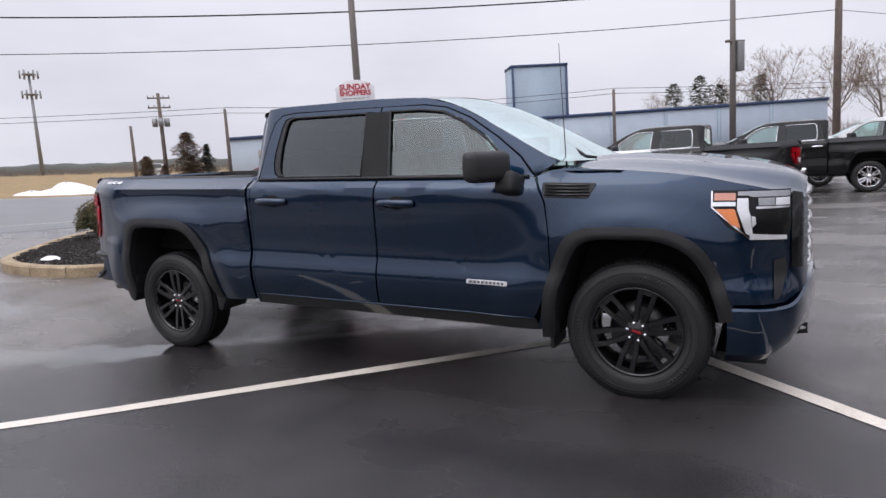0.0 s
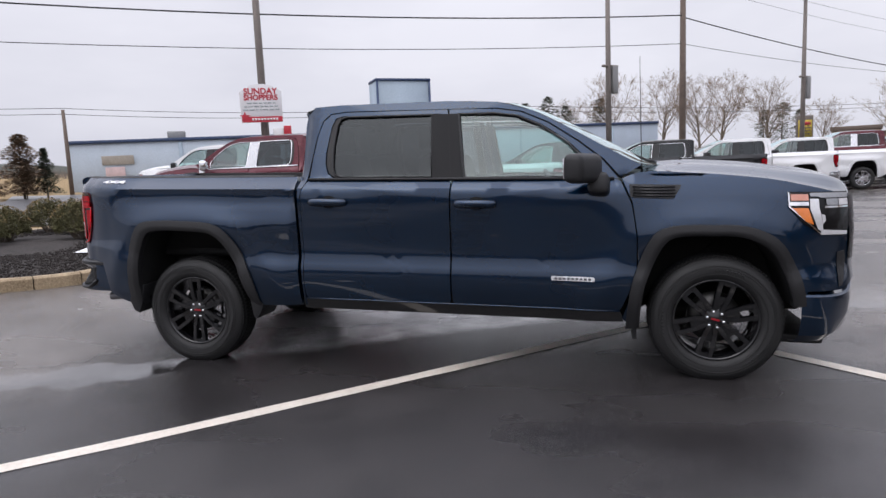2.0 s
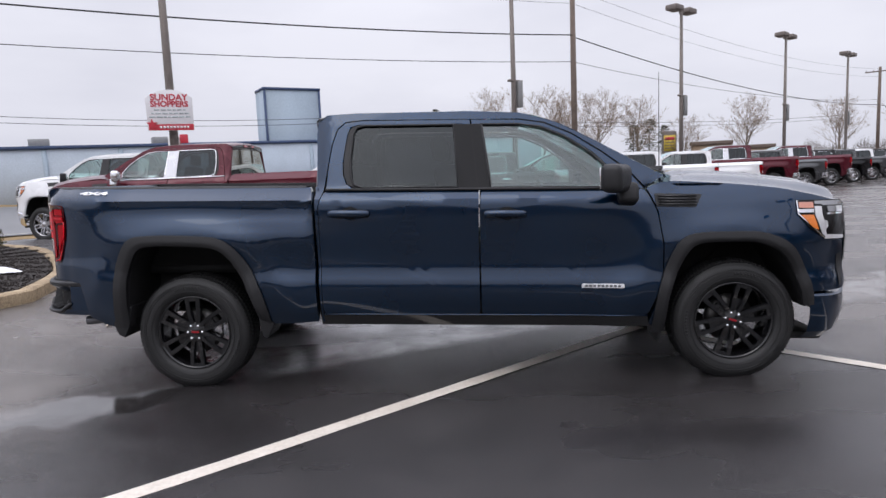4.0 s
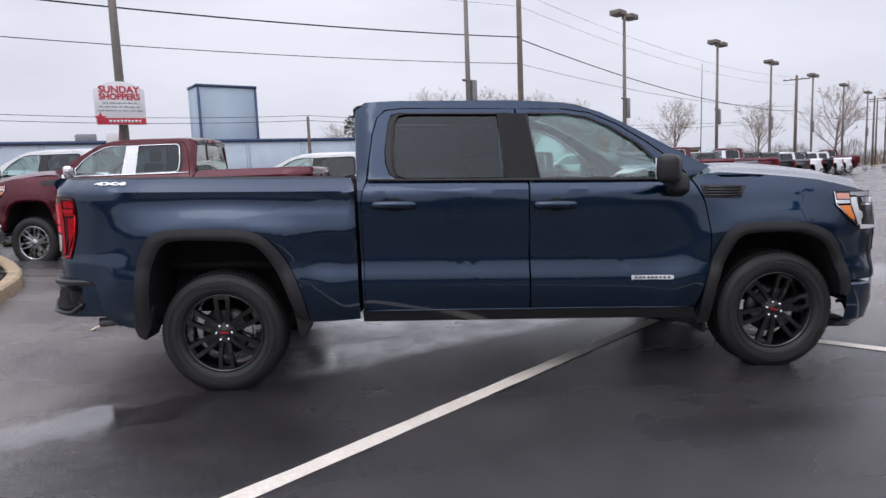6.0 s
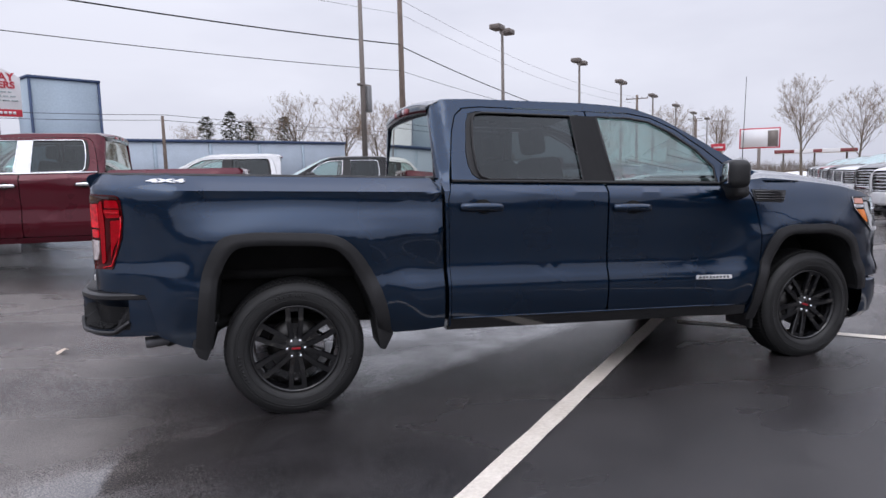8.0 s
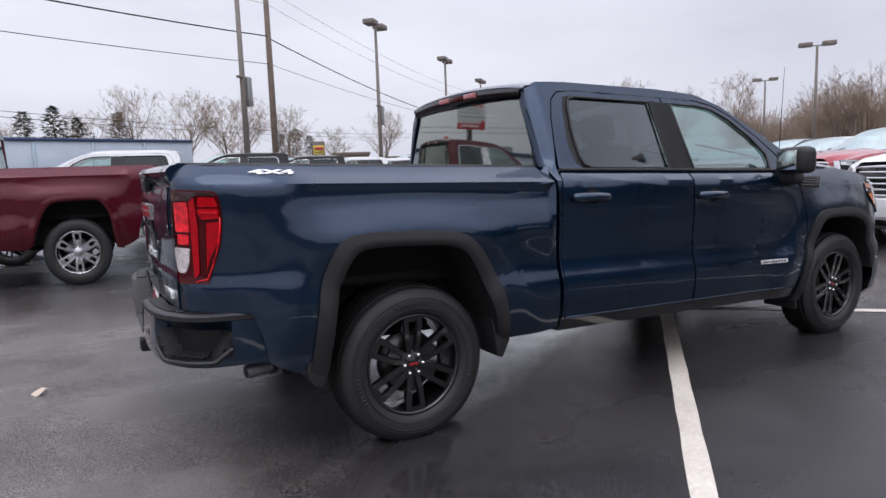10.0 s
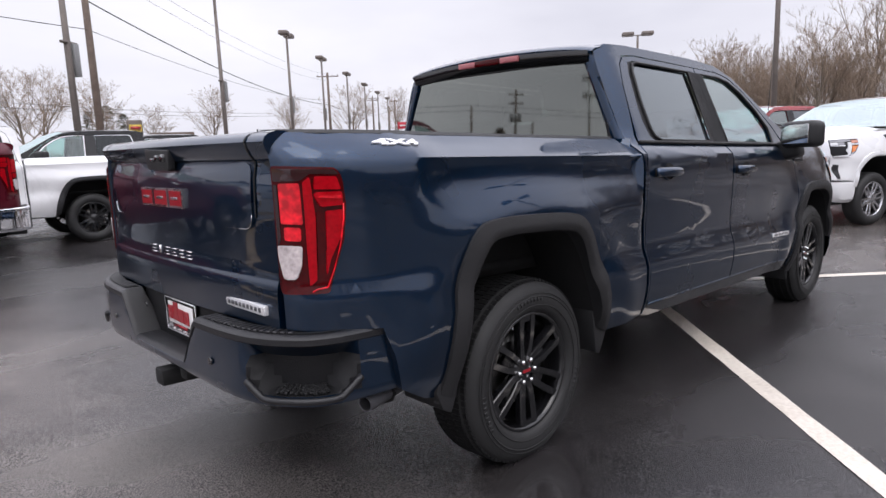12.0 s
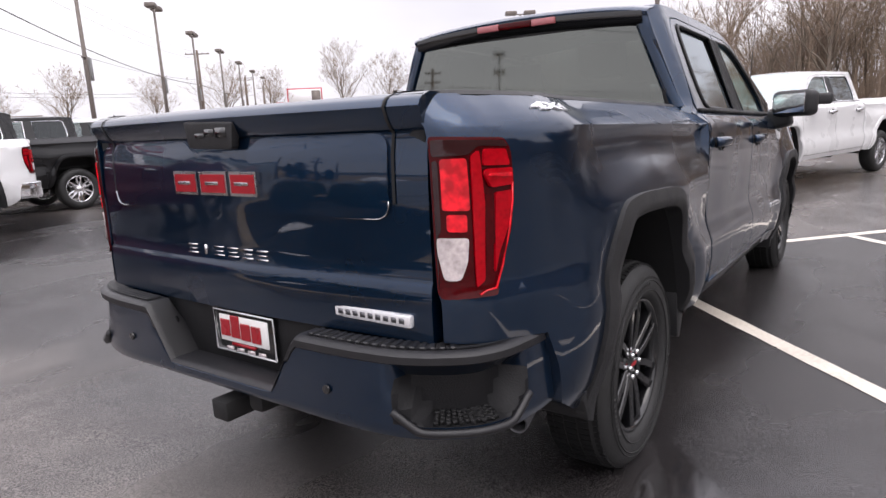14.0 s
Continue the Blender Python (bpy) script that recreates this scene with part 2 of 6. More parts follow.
RUBBER = mat("tyre_rubber", (0.016, 0.016, 0.0165), 0.62, 0, 0.2, 8, 160, 0.2)
# tread rubber darkened for the shade inside the wheel arch
TREAD = mat("shaded_tread_rubber", (0.009, 0.009, 0.0095), 0.7, 0, 0.2, 8, 160, 0.2, spec=0.25)
CHROME = mat("chrome", (0.80, 0.80, 0.82), 0.08, 1.0, 0.05, 6, 80)
ALLOY = mat("alloy_silver", (0.55, 0.55, 0.57), 0.25, 1.0, 0.08, 6, 80)
BRAKE = mat("brake_steel", (0.09, 0.088, 0.086), 0.4, 1.0, 0.15, 10, 90)
GLASS_DARK = glass("privacy_glass", (0.085, 0.09, 0.10), base=0.035, sheen=(0.90, 0.97, 1.0))
GLASS_CLEAR = glass("clear_glass", (0.58, 0.77, 0.73), base=0.10, sheen=(0.90, 0.98, 0.97))
GLASS_REAR = glass("rear_privacy_glass", (0.085, 0.09, 0.08), base=0.17, sheen=(0.95, 1.0, 0.93))
GLASS_SCREEN = glass("windscreen_glass", (0.60, 0.74, 0.72), base=0.24, sheen=(0.88, 1.0, 1.0))
RED_LENS = mat("red_lens", (0.34, 0.0015, 0.007), 0.14, 0, 0.25, 30, 90, 0, 0.18, spec=0.12)
# emission is added to brighten these tail lens faces
RED_GLOW = glowing_lens("glowing_red_lens", (0.70, 0.006, 0.018), 0.14, 0.80, 30)
SMOKE = mat("smoked_lens", (0.022, 0.003, 0.005), 0.10, 0, 0.1, 6, 60, 0, 0.5)
RED_DEEP = mat("smoked_red_lens", (0.055, 0.0006, 0.002), 0.10, 0, 0.3, 22, 60, 0, 0.25, spec=0.12)
GREY_PLASTIC = mat("grey_textured_plastic", (0.010, 0.010, 0.012), 0.38, 0, 0.15, 6, 300, 0.25)
GRIP = mat("ribbed_grip_plastic", (0.012, 0.012, 0.013), 0.5, 0, 0.2, 8, 130, 1.0, spec=0.3)
CLEAR_LENS = mat("clear_lens", (0.66, 0.58, 0.58), 0.12, 0.3, 0.35, 28, 70, 0.1, 1.0)
LAMP_CLEAR = mat("clear_lamp_reflector", (0.74, 0.74, 0.76), 0.16, 0.35, 0.12, 20, 60, 0.0, 1.0)
LAMP_GREY = mat("smoky_lamp_reflector", (0.30, 0.305, 0.32), 0.18, 0.5, 0.15, 30, 60, 0.0, 1.0)
PINK_LENS = mat("pale_pink_lens", (0.62, 0.27, 0.19), 0.2, 0, 0.12, 30, 90, 0.1, 1.0)
PALE_RED = mat("pale_red_lens", (0.42, 0.13, 0.14), 0.2, 0, 0.12, 30, 90, 0.0, 0.6)
AMBER = mat("amber_lens", (0.70, 0.19, 0.03), 0.2, 0, 0.12, 30, 90, 0.1, 1.0)
PAINT_RED = mat("red_badge", (0.30, 0.008, 0.016), 0.3, 0, 0.1)
RIM_BLACK = mat("gloss_black_rim", (0.007, 0.007, 0.008), 0.17, 0, 0.1, 5, 80, 0, 0.4, spec=0.45)
BRIGHT = mat("polished_trim", (0.80, 0.80, 0.82), 0.28, 0.35, 0.05, 6, 80, 0, 0.5)
LAMP_BLACK = mat("black_lamp_interior", (0.005, 0.005, 0.006), 0.22, 0, 0.1, 6, 80, 0, 0.2, spec=0.2)
STEP_BLACK = mat("black_step_moulding", (0.008, 0.008, 0.009), 0.55, 0, 0.2, 8, 200, 0.25, spec=0.25)
STEEL_DARK = mat("dark_badge_infill", (0.12, 0.12, 0.13), 0.4, 0.6)
SEAT = mat("dark_seat_cloth", (0.035, 0.034, 0.036), 0.9, 0, 0.2, 10, 200, 0.2)


# ---- mesh helpers ----
RAKE = [0.0]


def part(name, bm, material, parent=None, label="", sharp=32.0):
    """One bmesh as one mesh object under a thing or a part."""
    if RAKE[0]:
        for v in bm.verts:
            v.co.z -= RAKE[0] * v.co.x
    lim = radians(sharp)
    for f in bm.faces:
        f.smooth = True
    for e in bm.edges:
        if len(e.link_faces) == 2 and e.calc_face_angle(0.0) > lim:
            e.smooth = False
    me = bpy.data.meshes.new(name)
    bm.to_mesh(me)
    bm.free()
    me.materials.append(material)
    ob = new(name, me)
    ob.parent = parent
    if label:
        ob["label"] = label
    return ob


def thing(name, m, label, category, group="", kind=""):
    ob = new(name)
    ob.empty_display_size = 0.2
    ob.matrix_world = m
    return tagged(ob, label, category, group, kind)


def curve_at(xs, ys):
    """A smooth monotone curve through points (piecewise cubic)."""
    xs, ys = np.array(xs, float), np.array(ys, float)
    h, d = np.diff(xs), np.diff(ys) / np.diff(xs)
    m = np.zeros(len(xs))
    for i in range(1, len(xs) - 1):
        if d[i - 1] * d[i] > 0:
            w1, w2 = 2 * h[i] + h[i - 1], h[i] + 2 * h[i - 1]
            m[i] = (w1 + w2) / (w1 / d[i - 1] + w2 / d[i])
    m[0], m[-1] = d[0], d[-1]

    def f(x):
        if x <= xs[0]:
            return float(ys[0])
        if x >= xs[-1]:
            return float(ys[-1])
        i = int(np.searchsorted(xs, x) - 1)
        i = max(0, min(i, len(h) - 1))
        t = (x - xs[i]) / h[i]
        return float(ys[i] * (1 + 2 * t) * (1 - t) ** 2 + m[i] * h[i] * t * (1 - t) ** 2 + ys[i + 1] * t * t * (3 - 2 * t) + m[i + 1] * h[i] * t * t * (t - 1))
    return f


def smooth01(a, b, x):
    t = max(0.0, min(1.0, (x - a) / (b - a)))
    return t * t * (3 - 2 * t)


def rounded(pts, r, n=4):
    """A closed outline with its corners rounded by r."""
    out = []
    for i, p in enumerate(pts):
        a, c = Vector(pts[i - 1]), Vector(pts[(i + 1) % len(pts)])
        p = Vector(p)
        u, w = a - p, c - p
        k = min(r, u.length * 0.45, w.length * 0.45)
        u, w = p + u.normalized() * k, p + w.normalized() * k
        for j in range(n + 1):
            t = j / n
            out.append(tuple(u * (1 - t) ** 2 + p * 2 * t * (1 - t) + w * t * t))
    return out


def spline(pts, n=4):
    """An open Catmull-Rom line through points."""
    out = []
    for i in range(len(pts) - 1):
        p0, p1, p2, p3 = (Vector(pts[max(0, min(len(pts) - 1, i + k))]) for k in (-1, 0, 1, 2))
        for j in range(n):
            t = j / n
            out.append(tuple(0.5 * (2 * p1 + (p2 - p0) * t + (2 * p0 - 5 * p1 + 4 * p2 - p3) * t * t + (3 * p1 - p0 - 3 * p2 + p3) * t ** 3)))
    out.append(tuple(pts[-1]))
    return out


def flat_cells(outline, cell):
    """A flat outline (u, v) filled with triangles on a grid of cells, in the plane y = 0."""
    bm = bmesh.new()
    vs = [bm.verts.new((u, 0, v)) for u, v in outline]
    f = bm.faces.new(vs)
    f.normal_update()
    bmesh.ops.triangulate(bm, faces=[f], ngon_method="EAR_CLIP")
    us, ws = [p[0] for p in outline], [p[1] for p in outline]
    for ax, lo, hi in ((0, min(us), max(us)), (2, min(ws), max(ws))):
        k = math.floor(lo / cell) + 1
        while k * cell < hi - 1e-4:
            co, no = [0, 0, 0], [0, 0, 0]
            co[ax], no[ax] = k * cell, 1
            bmesh.ops.bisect_plane(bm, geom=bm.verts[:] + bm.edges[:] + bm.faces[:], dist=1e-5, plane_co=co, plane_no=no)
            k += 1
    bmesh.ops.remove_doubles(bm, verts=bm.verts[:], dist=1e-4)
    return bm


def sheet(outline, yfun, cell, side, flange=0.03, off=0.0):
    """A body panel: the outline in x and z, bent to the half width yfun(x, z), with a flange turned in round its edge. side: -1 right, 1 left."""
    bm = flat_cells(outline, cell)
    for v in bm.verts:
        v.co.y = side * (yfun(v.co.x, v.co.z) + off)
    bm.normal_update()
    if bm.faces and sum(f.normal.y for f in bm.faces) * side < 0:
        bmesh.ops.reverse_faces(bm, faces=bm.faces[:])
    if flange:
        edge = [e for e in bm.edges if len(e.link_faces) == 1]
        for e in edge:
            e.smooth = False
        ret = bmesh.ops.extrude_edge_only(bm, edges=edge)
        for g in ret["geom"]:
            if isinstance(g, bmesh.types.BMVert):
                g.co.y -= side * flange
    return bm


def add_box(bm, lo, hi, m=None):
    m = m or Matrix()
    v = [bm.verts.new(m @ Vector((lo[0] if i & 1 == 0 else hi[0], lo[1] if i & 2 == 0 else hi[1], lo[2] if i & 4 == 0 else hi[2]))) for i in range(8)]
    for q in ((0, 2, 3, 1), (4, 5, 7, 6), (0, 1, 5, 4), (2, 6, 7, 3), (0, 4, 6, 2), (1, 3, 7, 5)):
        bm.faces.new([v[i] for i in q])
    return v


def box(lo, hi, bevel=0.0, m=None, seg=2):
    bm = bmesh.new()
    add_box(bm, lo, hi, m)
    if bevel:
        bmesh.ops.bevel(bm, geom=bm.edges[:], offset=bevel, segments=seg, affect="EDGES", profile=0.5)
    return bm


def add_tube(bm, pts, radii, n=8, caps=True):
    """A tube along points with a radius at each."""
    rings = []
    pts = [Vector(p) for p in pts]
    if not hasattr(radii, "__len__"):
        radii = [radii] * len(pts)
    up = Vector((0, 0, 1))
    for i, p in enumerate(pts):
        d = (pts[min(i + 1, len(pts) - 1)] - pts[max(i - 1, 0)]).normalized()
        a = d.cross(up if abs(d.z) < 0.95 else Vector((1, 0, 0))).normalized()
        b = d.cross(a)
        rings.append([bm.verts.new(p + (a * math.cos(k * math.tau / n) + b * math.sin(k * math.tau / n)) * radii[i]) for k in range(n)])
    for r, s in zip(rings, rings[1:]):
        for k in range(n):
            bm.faces.new((r[k], s[k], s[(k + 1) % n], r[(k + 1) % n]))
    if caps and n > 2:
        bm.faces.new(rings[0])
        bm.faces.new(rings[-1][::-1])


def tube(pts, radii, n=8):
    bm = bmesh.new()
    add_tube(bm, pts, radii, n)
    return bm


def grid_mesh(rows):
    """A mesh from rows of points, row by row."""
    bm = bmesh.new()
    vs = [[bm.verts.new(p) for p in r] for r in rows]
    for a, b in zip(vs, vs[1:]):
        for i in range(len(a) - 1):
            bm.faces.new((a[i], a[i + 1], b[i + 1], b[i]))
    return bm


def revolve(profile, n, closed=False):
    """A profile of (radius, y) turned round the y axis."""
    bm = bmesh.new()
    rings = [[bm.verts.new((r * math.cos(k * math.tau / n), y, r * math.sin(k * math.tau / n))) for k in range(n)] for r, y in profile]
    pairs = list(zip(rings, rings[1:])) + ([(rings[-1], rings[0])] if closed else [])
    for a, b in pairs:
        for k in range(n):
            bm.faces.new((a[k], a[(k + 1) % n], b[(k + 1) % n], b[k]))
    return bm


def solid(outline, y0, y1, bevel=0.0):
    """An outline in x and z, extruded from y0 to y1."""
    bm = bmesh.new()
    f = bm.faces.new([bm.verts.new((u, y0, v)) for u, v in outline])
    ret = bmesh.ops.extrude_face_region(bm, geom=[f])
    for g in ret["geom"]:
        if isinstance(g, bmesh.types.BMVert):
            g.co.y = y1
    bmesh.ops.recalc_face_normals(bm, faces=bm.faces[:])
    if bevel:
        bmesh.ops.bevel(bm, geom=bm.edges[:], offset=bevel, segments=2, affect="EDGES", profile=0.5)
    return bm


def moved(bm, m):
    bmesh.ops.transform(bm, matrix=m, verts=bm.verts[:])
    if m.determinant() < 0:
        bmesh.ops.reverse_faces(bm, faces=bm.faces[:])
    return bm


def lettering(text, size, depth=0.003, bold=0.0, shear=0.0, spacing=1.0):
    """Words as a mesh, standing in x and z, facing -y, centred."""
    c = bpy.data.curves.new("letters", "FONT")
    c.body, c.size, c.extrude, c.offset, c.shear, c.space_character = text, size, depth, bold, shear, spacing
    c.align_x, c.align_y = "CENTER", "CENTER"
    ob = bpy.data.objects.new("letters", c)
    scene.collection.objects.link(ob)
    me = bpy.data.meshes.new_from_object(ob.evaluated_get(bpy.context.evaluated_depsgraph_get()))
    bpy.data.objects.remove(ob)
    bpy.data.curves.remove(c)
    bm = bmesh.new()
    bm.from_mesh(me)
    bpy.data.meshes.remove(me)
    return moved(bm, pose(0, 0, 0, 90, 0, 0))


# ---- ground ----
RISE = curve_at([-0.6, 1.0, 4.5, 15, 29, 60, 140, 400], [0.0, 0.035, 0.17, 0.24, 0.62, 2.0, 5.0, 11])


def height(x, y):
    """The lie of the land: level at the truck, rising gently towards the road."""
    return RISE(-x - 0.25 * max(0.0, y))


def land_mat(name, c1, c2, scale, rough=0.95, bump=0.4):
    m = bpy.data.materials.new(name)
    m.use_nodes = True
    n, l = m.node_tree.nodes, m.node_tree.links
    b = n["Principled BSDF"]
    co = n.new("ShaderNodeTexCoord")
    a, f = n.new("ShaderNodeTexNoise"), n.new("ShaderNodeTexNoise")
    a.inputs["Scale"].default_value, a.inputs["Detail"].default_value = scale, 6
    f.inputs["Scale"].default_value, f.inputs["Detail"].default_value = scale * 14, 4
    for t in (a, f):
        l.new(co.outputs["Object"], t.inputs["Vector"])
    s = n.new("ShaderNodeMath")
    s.operation = "ADD"
    l.new(a.outputs["Fac"], s.inputs[0])
    l.new(f.outputs["Fac"], s.inputs[1])
    r = n.new("ShaderNodeMapRange")
    r.inputs["From Min"].default_value, r.inputs["From Max"].default_value = 0.7, 1.3
    l.new(s.outputs[0], r.inputs["Value"])
    mx = n.new("ShaderNodeMixRGB")
    mx.inputs["Color1"].default_value, mx.inputs["Color2"].default_value = (*c1, 1), (*c2, 1)
    l.new(r.outputs[0], mx.inputs["Fac"])
    l.new(mx.outputs["Color"], b.inputs["Base Color"])
    b.inputs["Roughness"].default_value = rough
    bp = n.new("ShaderNodeBump")
    bp.inputs["Strength"].default_value, bp.inputs["Distance"].default_value = bump, 0.03
    l.new(f.outputs["Fac"], bp.inputs["Height"])
    l.new(bp.outputs["Normal"], b.inputs["Normal"])
    return m


ASPHALT = asphalt()
GRASS = land_mat("dry_winter_grass", (0.17, 0.115, 0.05), (0.34, 0.235, 0.11), 0.8)
MULCH = land_mat("dark_mulch", (0.012, 0.010, 0.009), (0.045, 0.036, 0.032), 7)
LINE = land_mat("worn_white_line_paint", (0.56, 0.50, 0.43), (0.76, 0.70, 0.62), 3, 0.5, 0.2)
KERB = land_mat("tan_concrete", (0.20, 0.145, 0.085), (0.46, 0.35, 0.22), 3, 0.75)
SNOW = land_mat("old_snow", (0.72, 0.73, 0.76), (0.86, 0.86, 0.88), 1.5, 0.6)
ROAD = land_mat("damp_road", (0.085, 0.085, 0.09), (0.13, 0.13, 0.135), 0.5, 0.35, 0.1)


def steps(lo, hi, near, far, grow=1.25):
    out, d = [0.0], near
    while out[-1] < hi:
        out.append(out[-1] + d)
        if out[-1] > far:
            d *= grow
    neg, d = [0.0], near
    while neg[-1] > lo:
        neg.append(neg[-1] - d)
        if neg[-1] < -far:
            d *= grow
    return sorted(set(neg + out))


def lie(u0, u1, v0, v1, du, dv, z):
    """A sheet laid on the land; u runs along the road (north-east), v across it (north-west)."""
    q = math.sqrt(0.5)
    us, vs = np.arange(u0, u1 + du * 0.5, du), np.arange(v0, v1 + dv * 0.5, dv)
    return grid_mesh([[((u - v) * q, (u + v) * q, height((u - v) * q, (u + v) * q) + z) for u in us] for v in vs])


gs = steps(-420, 420, 3.0, 60, 1.3)
ground = part("ground", grid_mesh([[(x, y, height(x, y) - 0.05) for x in gs] for y in gs]), GRASS)
tagged(ground, "dry tan winter grassland rising gently to the horizon", "ground", kind="structure")
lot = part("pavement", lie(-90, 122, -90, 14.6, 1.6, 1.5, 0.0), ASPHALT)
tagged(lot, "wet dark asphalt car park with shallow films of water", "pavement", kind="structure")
road = part("road", lie(-130, 200, 17.2, 42.2, 3, 2.5, -0.01), ROAD)
tagged(road, "damp grey two-lane asphalt road", "road", kind="structure")
apron = part("forecourt", lie(-4, 110, 42.0, 52, 4, 2.5, -0.015), ROAD)
tagged(apron, "grey asphalt forecourt before the blue building", "pavement", kind="structure")
drive = part("driveway", lie(-64, -4, 14.4, 17.4, 1.5, 1.0, 0.004), ROAD)
tagged(drive, "damp grey asphalt mouth of the car park onto the road", "pavement", kind="structure")


def paint_strip(name, a, b, width, label):
    a, b = Vector(a), Vector(b)
    d = (b - a).normalized()
    n = Vector((-d.y, d.x)) * width / 2
    k = max(2, int((b - a).length / 0.25))
    rows = []
    for i in range(k + 1):
        p = a.lerp(b, i / k)
        w = n * (1 + 0.05 * math.sin(i * 2.3))
        rows.append([(p.x + w.x, p.y + w.y, height(p.x, p.y) + 0.004), (p.x - w.x, p.y - w.y, height(p.x, p.y) + 0.004)])
    bm = grid_mesh(rows)
    bmesh.ops.recalc_face_normals(bm, faces=bm.faces[:])
    return tagged(part(name, bm, LINE), label, "road marking", "parking bay lines", "structure")


paint_strip("trim", (-1.16, -3.965), (3.46, 0.515), 0.115, "long worn white parking bay line on wet asphalt")
paint_strip("trim", (3.55, 0.35), (9.0, -4.74), 0.115, "worn white cross line at the head of the bays")
paint_strip("trim", (5.33, -1.40), (1.6, -5.1), 0.10, "worn white parking bay line on wet asphalt")
paint_strip("trim", (0.40, -3.05), (0.25, -3.25), 0.16, "short fragment of a worn white arrow")
q = math.sqrt(0.5)
paint_strip("trim", ((-60 - 17.7) * q, (-60 + 17.7) * q), ((60 - 17.7) * q, (60 + 17.7) * q), 0.14, "white edge line along the road")

# planted island with a stone kerb
ISLAND = spline([(-3.60, 2.1), (-3.75, 1.48), (-4.3, 0.98), (-5.3, 0.96), (-6.4, 1.35), (-7.5, 2.45), (-8.9, 4.0), (-10.3, 6.2), (-10.6, 7.6), (-9.4, 8.2), (-7.2, 7.2), (-5.4, 5.3), (-4.2, 3.6), (-3.60, 2.1)], 3)[:-1]
bm = bmesh.new()
c = Vector((sum(p[0] for p in ISLAND) / len(ISLAND), sum(p[1] for p in ISLAND) / len(ISLAND)))
rings = []
for k in (0.985, 0.8, 0.6, 0.4, 0.2):
    rings.append([bm.verts.new((c.x + (x - c.x) * k, c.y + (y - c.y) * k, height(c.x + (x - c.x) * k, c.y + (y - c.y) * k) + 0.13 + 0.10 * (1 - k))) for x, y in ISLAND])
for a, b in zip(rings, rings[1:]):
    for i in range(len(a)):
        bm.faces.new((a[i], a[(i + 1) % len(a)], b[(i + 1) % len(a)], b[i]))
bm.faces.new(rings[-1])
bmesh.ops.recalc_face_normals(bm, faces=bm.faces[:])
tagged(part("mulch_bed", bm, MULCH), "planting bed of dark bark mulch inside the kerb", "planting bed", kind="structure")
bm = bmesh.new()
mrng = random.Random(4)
for k in range(6000):
    t, f = mrng.randrange(len(ISLAND)), mrng.uniform(0.25, 0.97) ** 0.6
    x, y = ISLAND[t]
    x, y = c.x + (x - c.x) * f + mrng.uniform(-0.15, 0.15), c.y + (y - c.y) * f + mrng.uniform(-0.15, 0.15)
    z = height(x, y) + 0.14 + 0.10 * (1 - f)
    s = mrng.uniform(0.008, 0.020)
    add_box(bm, (-s, -s * 0.4, -0.005), (s, s * 0.4, 0.01), pose(x, y, z, mrng.uniform(-30, 30), mrng.uniform(-30, 30), mrng.uniform(0, 360)))
tagged(part("bark_chips", bm, MULCH), "loose dark bark chips", "bark chips", kind="stuff")
kerb = thing("kerb", pose(0, 0, 0), "weathered tan concrete kerb round the planting bed", "kerb", kind="structure")
i = 0
while i < len(ISLAND):
    seg = [ISLAND[(i + k) % len(ISLAND)] for k in range(3)]
    rows = []
    for k, (x, y) in enumerate(seg):
        a, b = ISLAND[(i + k - 1) % len(ISLAND)], ISLAND[(i + k + 1) % len(ISLAND)]
        d = Vector((b[0] - a[0], b[1] - a[1])).normalized()
        n = Vector((d.y, -d.x))
        g = height(x, y)
        sh = 0.0 if 0 < k < 2 else (0.006 if k == 0 else -0.006)
        rows.append([(x + d.x * sh + n.x * o, y + d.y * sh + n.y * o, g + z) for o, z in ((0.02, -0.05), (0.01, 0.12), (-0.02, 0.152), (-0.15, 0.155), (-0.18, 0.13), (-0.18, -0.02))])
    bm = grid_mesh(rows)
    ends = [e for e in bm.edges if len(e.link_faces) == 1]
    bmesh.ops.holes_fill(bm, edges=ends)
    bmesh.ops.recalc_face_normals(bm, faces=bm.faces[:])
    part("kerb_stone", bm, KERB, kerb)
    i += 2

# old snow
def snow_heap(x, y, r, h, seed, lift=0.0):
    rng = random.Random(seed)
    ph = [rng.uniform(0, 6.3) for _ in range(4)]
    rows = []
    for i in range(9):
        f = i / 8
        rows.append([])
        for k in range(25):
            a = k * math.tau / 24
            rr = r * f * (1 + 0.22 * math.sin(2 * a + ph[0]) + 0.12 * math.sin(5 * a + ph[1]))
            px, py = x + rr * math.cos(a) * 1.5, y + rr * math.sin(a)
            rows[-1].append((px, py, height(px, py) + lift - min(0.12, h * 0.4) + h * (1 - f * f) * (1 + 0.25 * math.sin(3 * a + ph[2] + 4 * f))))
    bm = grid_mesh(rows)
    bmesh.ops.remove_doubles(bm, verts=bm.verts[:], dist=1e-3)
    bmesh.ops.recalc_face_normals(bm, faces=bm.faces[:])
    return tagged(part("snow_mound", bm, SNOW), "low mound of old ploughed snow", "snow mound", "mounds of snow")


for k, (x, y, r, h) in enumerate(((-41.9, 25.4, 1.7, 0.78), (-43.4, 23.6, 1.0, 0.34), (46, 28, 3.0, 0.45), (40, 20, 3.5, 0.5), (44, 12, 3.0, 0.45), (52, 36, 3.0, 0.4), (91, 88, 4.5, 0.75), (96, 78, 4.0, 0.7), (84, 95, 3.0, 0.5))):
    snow_heap(x, y, r, h, k)
snow_heap(-4.75, 3.30, 0.17, 0.06, 31, 0.21)
